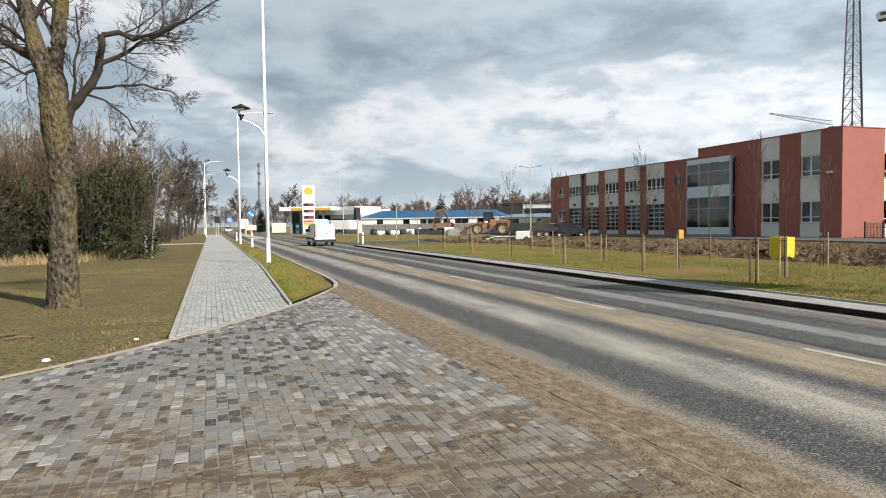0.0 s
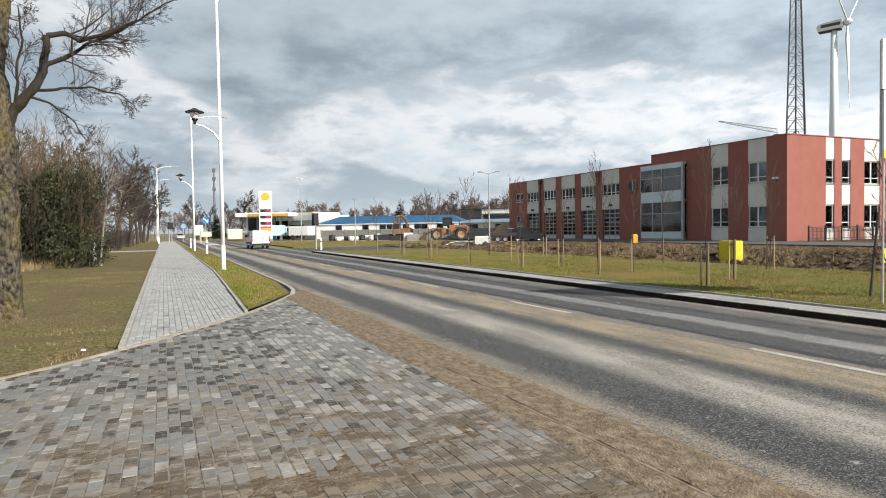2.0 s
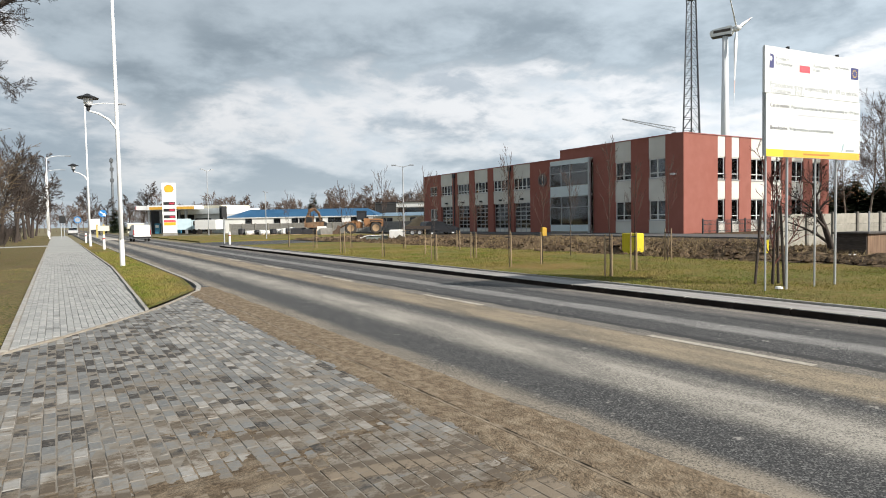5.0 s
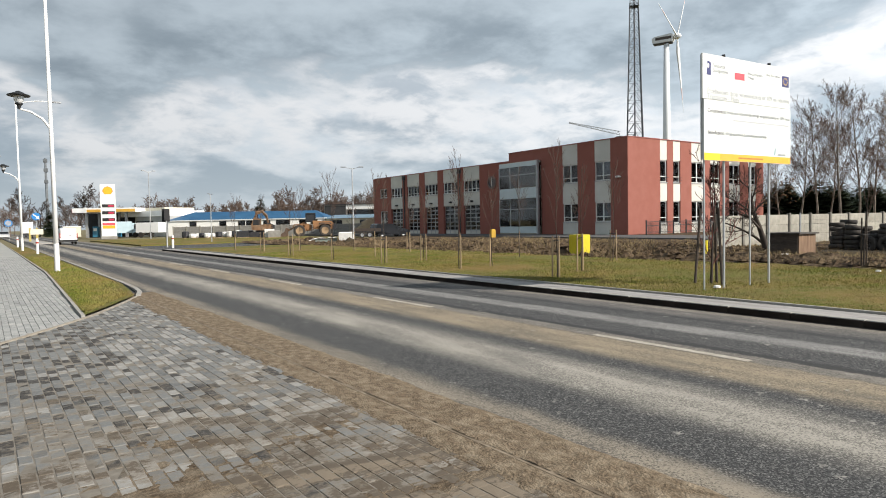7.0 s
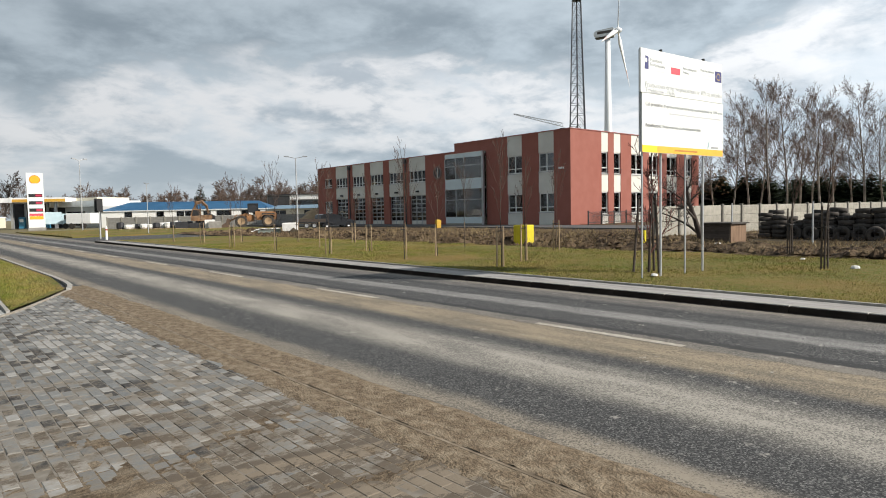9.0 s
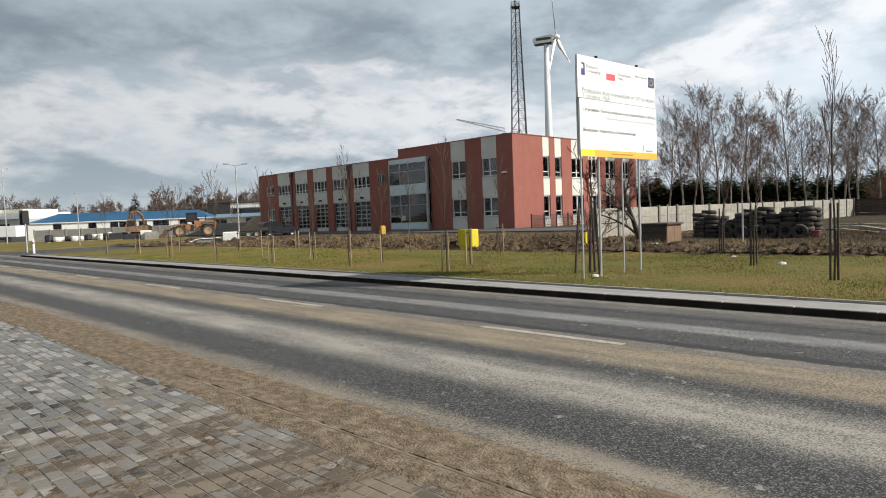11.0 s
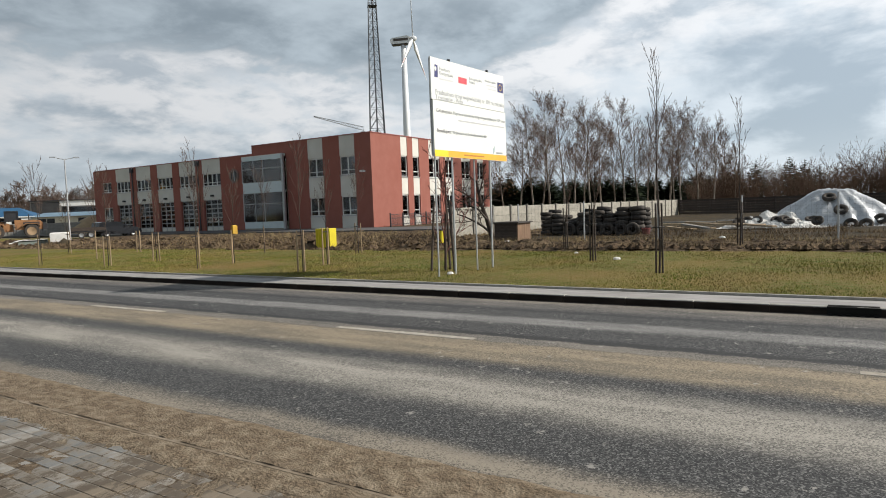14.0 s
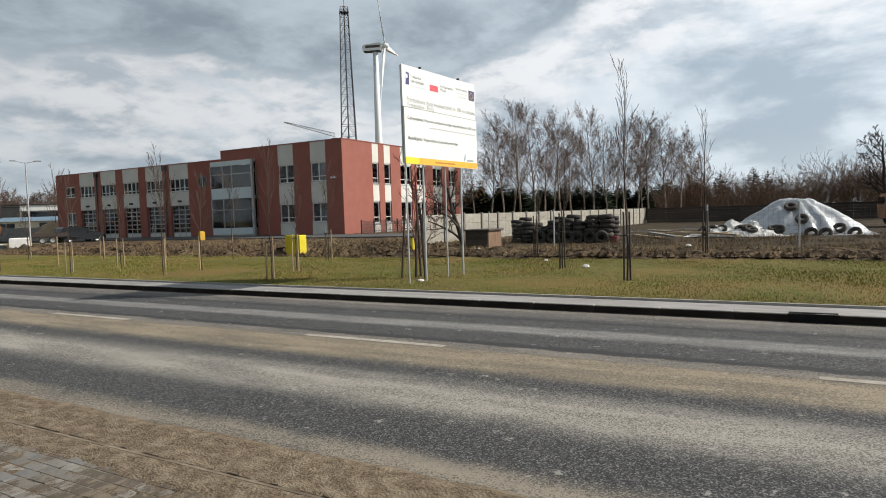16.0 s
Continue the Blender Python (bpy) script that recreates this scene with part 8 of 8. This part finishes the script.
def delivery_van():
    v = thing("delivery_van", "white panel van driving away along the road", "van")
    prof = [(0.0, 0.42), (-0.02, 1.2), (0.06, 1.80), (0.16, 1.93), (0.5, 1.97), (3.0, 1.96), (3.45, 1.86), (4.15, 1.25), (4.75, 1.02), (4.88, 0.7), (4.85, 0.35), (0.1, 0.33)]
    inner = Mesh()
    # sides lean in towards the roof
    n = len(prof)
    for s in (-1, 1):
        for y, z in prof:
            inner.v.append((s * (0.90 - 0.13 * max(0, z - 1.0)), y, 0.33 + (z - 0.33) * 0.93))
    inner.f = [tuple(range(n)), tuple(reversed(range(n, 2 * n)))] + [(i, i + n, (i + 1) % n + n, (i + 1) % n) for i in range(n)]
    part("body", inner, WHITE, v)
    for s in (-1, 1):
        d = part("rear_door", Mesh().box(min(0.02 * s, 0.80 * s), max(0.02 * s, 0.80 * s), -0.045, 0.02, 0.55, 1.78, ch=0.01), WHITE, v, "white rear door")
        part("hinge", Mesh().box(0.80 * s - 0.02, 0.80 * s + 0.02, -0.06, -0.02, 0.8, 0.9).box(0.80 * s - 0.02, 0.80 * s + 0.02, -0.06, -0.02, 1.4, 1.5), GREYMETAL, d)
        part("tail_lamp", Mesh().box(0.88 * s - 0.05, 0.88 * s + 0.05, -0.05, 0.05, 0.75, 1.3, ch=0.015), TAIL, v, "red tail lamp")
        part("mirror", Mesh().box(1.05 * s - 0.1, 1.05 * s + 0.1, 3.5, 3.62, 1.15, 1.45, ch=0.03), BLACK, v)
        part("side_window", Mesh().prism([(2.9, 1.2), (2.9, 1.72), (3.35, 1.72), (3.9, 1.2)], 0.90 * s - 0.02, 0.90 * s + 0.012, "x"), mat("van_glass", (0.015, 0.017, 0.02), (0.02, 0.022, 0.025), 2, 0.08), v)
        part("trim", Mesh().box(0.94 * s - 0.02, 0.94 * s + 0.02, 0.3, 4.5, 0.55, 0.7), BLACK, v)
    part("bumper", Mesh().box(-0.93, 0.93, -0.12, 0.15, 0.36, 0.56, ch=0.04), BLACK, v, "dark plastic bumper")
    part("plate", Mesh().box(-0.26, 0.26, -0.062, -0.048, 0.98, 1.09), SIGN_WHITE, v)
    part("door_handle", Mesh().box(0.08, 0.28, -0.07, -0.046, 1.02, 1.07), BLACK, v)
    part("windscreen", Mesh().prism([(3.44, 1.80), (3.47, 1.83), (4.12, 1.27), (4.09, 1.24)], -0.74, 0.74, "x"), GLASS, v)
    wheels = [wheel_parts(v, wx, wy, 0.33, 0.22, GREYMETAL, "x") for wx in (-0.80, 0.80) for wy in (0.95, 3.95)]
    return v, wheels


VAN, VAN_WHEELS = delivery_van()
FAR_CAR = car("oncoming_car", "silver car coming up the road far off", CAR_SILVER, Matrix())


# ---------------------------------------------------------------- grass, litter and paving
def blades(name, label, count, spot, low, high, seed, material):
    rng = random.Random(seed)
    me = Mesh()
    for _ in range(count):
        p = spot(rng)
        if p is None:
            continue
        x, y, z = p
        h, w, b = rng.uniform(low, high), rng.uniform(0, 6.28), rng.uniform(0.004, 0.010)
        dx, dy = rng.gauss(0, 0.5) * h, rng.gauss(0, 0.5) * h
        me.add([(x - b * math.cos(w), y - b * math.sin(w), z), (x + b * math.cos(w), y + b * math.sin(w), z), (x + dx, y + dy, z + h)], [(0, 1, 2)])
    structure(name, me, material, label, "grass", kind="stuff")


def left_spot(rng):
    x, y = rng.uniform(-10, -0.5), 4 + 26 * rng.random() ** 1.5
    return (x, y, 0.0) if y > flare_y(x) + 0.06 and noise.noise((x * 0.9, y * 0.9, 0)) > -0.25 else None


def verge_spot(rng):
    y = 13.6 + 30 * rng.random() ** 1.6
    a, b = PATH_R(y) + 0.1, VERGE_R(y) - 0.18
    return (rng.uniform(a, b), y, 0.045) if b > a else None


def right_spot(rng):
    x, y = 11.05 + 8.9 * rng.random() ** 1.2, rng.uniform(-3, 34)
    return (x, y, LAWN_Z - 0.01)


blades("lawn_grass", "short patchy grass of a dry lawn", 170000, left_spot, 0.015, 0.05, 101, BLADE_DRY)
blades("verge_grass", "short green grass of a verge", 20000, verge_spot, 0.03, 0.08, 102, BLADE)
blades("far_lawn_grass", "short grass of a roadside lawn", 190000, right_spot, 0.015, 0.055, 103, BLADE)


def tufts(rng):
    x, y = rng.uniform(19.4, 36), rng.uniform(13, 42)
    c = noise.noise((x * 0.55, y * 0.55, 12))
    return (x, y, bumpy(x, y)) if c > 0.12 else None


def ridge_tufts(rng):
    return rng.uniform(20.0, 24.5), rng.uniform(-12, 13), 0.12


blades("site_weeds", "dry weeds on churned earth", 16000, tufts, 0.1, 0.45, 104, STRAW)
blades("ridge_weeds", "dry weeds along an earth ridge", 7000, ridge_tufts, 0.05, 0.3, 105, STRAW)


def bank_tufts(rng):
    x, y = 19.5 + 5.0 * rng.random() ** 1.3, rng.uniform(13.4, 50)
    if noise.noise((x * 0.8, y * 0.55, 12)) < -0.02:
        return None
    return (x, y, bumpy(x, y) - 0.02)


blades("bank_grass", "flattened straw-coloured grass on dug earth", 15000, bank_tufts, 0.05, 0.28, 106, STRAW_DARK)


def yard_tufts(rng):
    x, y = 21.0 + 17 * rng.random(), rng.uniform(-14, 13)
    return (x, y, 0.04) if noise.noise((x * 0.5, y * 0.5, 31)) > 0.02 else None


blades("yard_weeds", "brown weeds on a storage yard", 40000, yard_tufts, 0.05, 0.30, 107, STRAW_DARK)


def clods():
    """Loose clods on the dug earth."""
    rng = random.Random(106)
    me = Mesh()
    for _ in range(6500):
        if rng.random() < 0.6:
            x, y = 19.5 + 14.5 * rng.random() ** 1.6, rng.uniform(13.3, 45)
            z = bumpy(x, y)
        else:
            x, y = rng.uniform(19.8, 22.8), rng.uniform(-14, 13.3)
            z = 0.16
        r = rng.uniform(0.04, 0.20)
        v = [(x + r * rng.uniform(0.6, 1.2) * a, y + r * rng.uniform(0.6, 1.2) * b, z + r * rng.uniform(0.3, 0.9) * c) for a, b, c in ((1, 0, 0), (0, 1, 0), (-1, 0, 0), (0, -1, 0), (0, 0, 1), (0, 0, -1))]
        me.add(v, [(0, 1, 4), (1, 2, 4), (2, 3, 4), (3, 0, 4), (1, 0, 5), (2, 1, 5), (3, 2, 5), (0, 3, 5)])
    structure("earth_clods", me, MUD, "loose clods of dug earth", "earth", kind="stuff")


clods()


def litter():
    rng = random.Random(107)
    for x, y, z, s in ((-1.75, 8.95, 0.03, 0.05), (-0.9, 10.1, 0.03, 0.035), (16.7, 5.1, 0.1, 0.1), (23.1, 11.4, 0.12, 0.16), (12.6, 7.7, 0.1, 0.08), (18.6, 6.9, 0.1, 0.07), (22.6, 3.4, 0.3, 0.1)):
        me = Mesh().lathe([(0, 0), (s, 0.1 * s), (0.8 * s, 0.6 * s), (0, 0.75 * s)], 7)
        ob = place(part("litter", me, SACK), x, y, z, rng.uniform(0, 90))
        tagged(ob, "scrap of pale litter lying on grass", "litter", "litter on the grass")
    for x, y, r in ((-2.5, 10.9, 20), (-2.75, 11.2, 60), (-2.35, 11.05, 110), (-3.1, 9.6, 10), (-3.35, 12.0, 45)):
        ob = part("stick", Mesh().tube([(-0.17, 0, 0.02), (0.0, 0.02, 0.035), (0.18, -0.01, 0.02)], [0.016, 0.02, 0.012], 6), TWIG_PALE)
        tagged(place(ob, x, y, 0.02, r), "broken stick lying on dry grass", "stick", "sticks under the tree")
    # small heap of bark and twigs
    for x, y in ((-2.62, 11.0), (-3.2, 9.7)):
        ob = part("bark_scrap", Mesh().box(-0.13, 0.13, -0.06, 0.06, 0, 0.05, ch=0.02), BARK)
        tagged(place(ob, x, y, 0.02, 30 * x), "scrap of bark on dry grass", "bark", "bark under the tree")


litter()


def brick_box(me, rng, x0, x1, y0, y1, z0, z1):
    """One paving brick, chamfered and a little out of level."""
    c = 0.0055
    x0, x1, y0, y1 = x0 + rng.gauss(0, 0.0012), x1 + rng.gauss(0, 0.0012), y0 + rng.gauss(0, 0.002), y1 + rng.gauss(0, 0.002)
    t = [z1 + rng.gauss(0, 0.0022) for _ in range(4)]
    v = [(x0, y0, z0), (x1, y0, z0), (x1, y1, z0), (x0, y1, z0), (x0, y0, t[0] - c), (x1, y0, t[1] - c), (x1, y1, t[2] - c), (x0, y1, t[3] - c),
         (x0 + c, y0 + c, t[0]), (x1 - c, y0 + c, t[1]), (x1 - c, y1 - c, t[2]), (x0 + c, y1 - c, t[3])]
    me.add(v, [(0, 1, 5, 4), (1, 2, 6, 5), (2, 3, 7, 6), (3, 0, 4, 7), (4, 5, 9, 8), (5, 6, 10, 9), (6, 7, 11, 10), (7, 4, 8, 11), (8, 9, 10, 11)])


def paving():
    rng = random.Random(111)
    owner = bpy.data.objects["pavement_entrance"]
    rest = Mesh()
    single = Mesh()
    brick_box(single, random.Random(3), -0.0455, 0.0455, -0.0925, 0.0925, -0.02, 0.0)
    single = single.data("brick", PAVER)
    count = 0
    P, Q = 0.0965, 0.193
    for i in range(114):
        x = 2.83 - P * i
        top_y = flare_y(x) - 0.05
        j = 0
        y = 0.9 - 34 * Q + (Q / 2 if i % 2 else 0)
        while y < top_y - 0.04:
            y1 = min(y + Q, top_y)
            z = rng.gauss(0, 0.0016)
            if 0.9 < x < 2.85 and 2.55 < y < 6.2 and count < 300 and y1 - y > 0.18:
                b = new("brick", single)
                b.parent = owner
                b.location = (x - P / 2, y + Q / 2, z)
                count += 1
            else:
                brick_box(rest, rng, x - P + 0.003, x - 0.003, y + 0.004, y1 - 0.004, -0.02, z)
            y += Q
    ob = part("bricks", rest, PAVER, owner)
    tagged(ob, kind="stuff")
    path = Mesh()
    for i in range(25):
        x = -0.395 + P * i
        y = flare_y(x) + 0.12 + (Q / 2 if i % 2 else 0)
        while y < 46:
            if x + P < PATH_R(y) + 0.02:
                brick_box(path, rng, x + 0.002, x + P - 0.002, y + 0.002, y + Q - 0.002, 0.0, 0.02 + rng.gauss(0, 0.0012))
            y += Q
    ob = part("bricks", path, PAVER_PATH, bpy.data.objects["pavement_footpath"])
    tagged(ob, kind="stuff")


paving()


def kerb_stones():
    owner = bpy.data.objects["kerb_far_side"]
    # dark stones carry painted shade and dirt; pale caps show as their tops
    stone = Mesh().box(0.0, 0.15, 0.004, 0.992, -0.1, 0.098, ch=0.008).data("kerb_stone", KERB_SHADED_DIRTY)
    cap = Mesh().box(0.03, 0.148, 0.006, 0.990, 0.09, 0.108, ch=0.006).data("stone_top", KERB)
    rng = random.Random(121)
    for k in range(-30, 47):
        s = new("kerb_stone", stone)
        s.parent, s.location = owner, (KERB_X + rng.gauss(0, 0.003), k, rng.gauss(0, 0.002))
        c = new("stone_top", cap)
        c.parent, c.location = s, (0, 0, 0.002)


kerb_stones()


def trodden_dirt():
    """Soil carried in by wheels, lying over the bricks and their joints in thin smears."""
    def film(x, y):
        f = 0.0
        p = Vector((x * 0.55 + 0.2 * y, y * 1.5 - 0.35 * x, 3.3))
        amp = 0.5
        for _ in range(6):
            f += amp * noise.noise(p)
            p = p * 2.05 + Vector((1.7, 9.2, 0))
            amp *= 0.58
        w = y + 0.25 * x + 0.35 * noise.noise((x * 0.8, y * 0.8, 1))
        track = math.exp(-((w - 4.42) / 0.16) ** 2) + math.exp(-((w - 3.85) / 0.2) ** 2) + 0.8 * math.exp(-((w - 5.6) / 0.2) ** 2)
        edge = max(0.0, (x - 1.9)) * 0.10
        near = 0.16 - 0.07 * (y - 2.0)
        rim = min(1.0, (x + 3.6) / 1.5, (7.6 - y) / 2.0)
        h = f + near + edge + 0.22 * track - 0.30 - 0.5 * max(0, 1 - rim)
        return max(-0.012, min(0.007, -0.001 + 0.020 * h)) + 0.0012 * noise.noise((x * 30, y * 30, 2))
    structure("trodden_dirt", grid_mesh(-3.6, 2.86, 1.2, 7.6, 260, 256, film), DIRT, "soil smeared by wheels over a brick entrance", "soil", True, "stuff")


DIRT = mat("trodden_soil", (0.165, 0.126, 0.086), (0.062, 0.046, 0.032), 18, 0.95, bump=0.05, bscale=50, stretch=(0.8, 1.2, 1), c3=(0.235, 0.195, 0.145), scale3=3.5, amt3=0.8, spec=0.1)
trodden_dirt()


# ---------------------------------------------------------------- what moves
def motions():
    walk(ROTOR, [(t, pose(2.75, 0, 48.7, 277.0 - 45.1 * t, 0, 0)) for t in range(17)])
    way = ((0.0, 8.30, 50.3), (1.0, 8.32, 56.3), (2.0, 8.3, 62.0), (3.0, 8.15, 66.2), (4.0, 7.85, 69.4), (5.2, 7.6, 72.8), (6.3, 7.4, 75.9), (8.0, 7.2, 81.2), (10.0, 7.1, 88.0), (12.0, 7.1, 96.0), (14.0, 7.1, 105.0), (16.0, 7.1, 115.0))
    VAN.scale = (0.88, 0.88, 0.92)
    walk(VAN, [(t, pose(x, y - 1.3, 0.0, 0, 0, 0.5)) for t, x, y in way])

    def gone(t):
        for (t0, x0, y0), (t1, x1, y1) in zip(way, way[1:]):
            if t <= t1 + 1e-9:
                return y0 + (y1 - y0) * (t - t0) / (t1 - t0) - 50.3
        return way[-1][2] - 50.3
    for w in VAN_WHEELS:
        spot = tuple(w.location)
        walk(w, [(t, pose(*spot, -math.degrees(gone(t) / 0.30), 0, 0)) for t in [k / 15 for k in range(241)]])
    far = ((0.0, 4.6, 182.0), (6.3, 3.2, 152.0), (16.0, 3.4, 118.0))
    walk(FAR_CAR, [(t, pose(x, y, 0.0, 0, 0, 180)) for t, x, y in far])


motions()
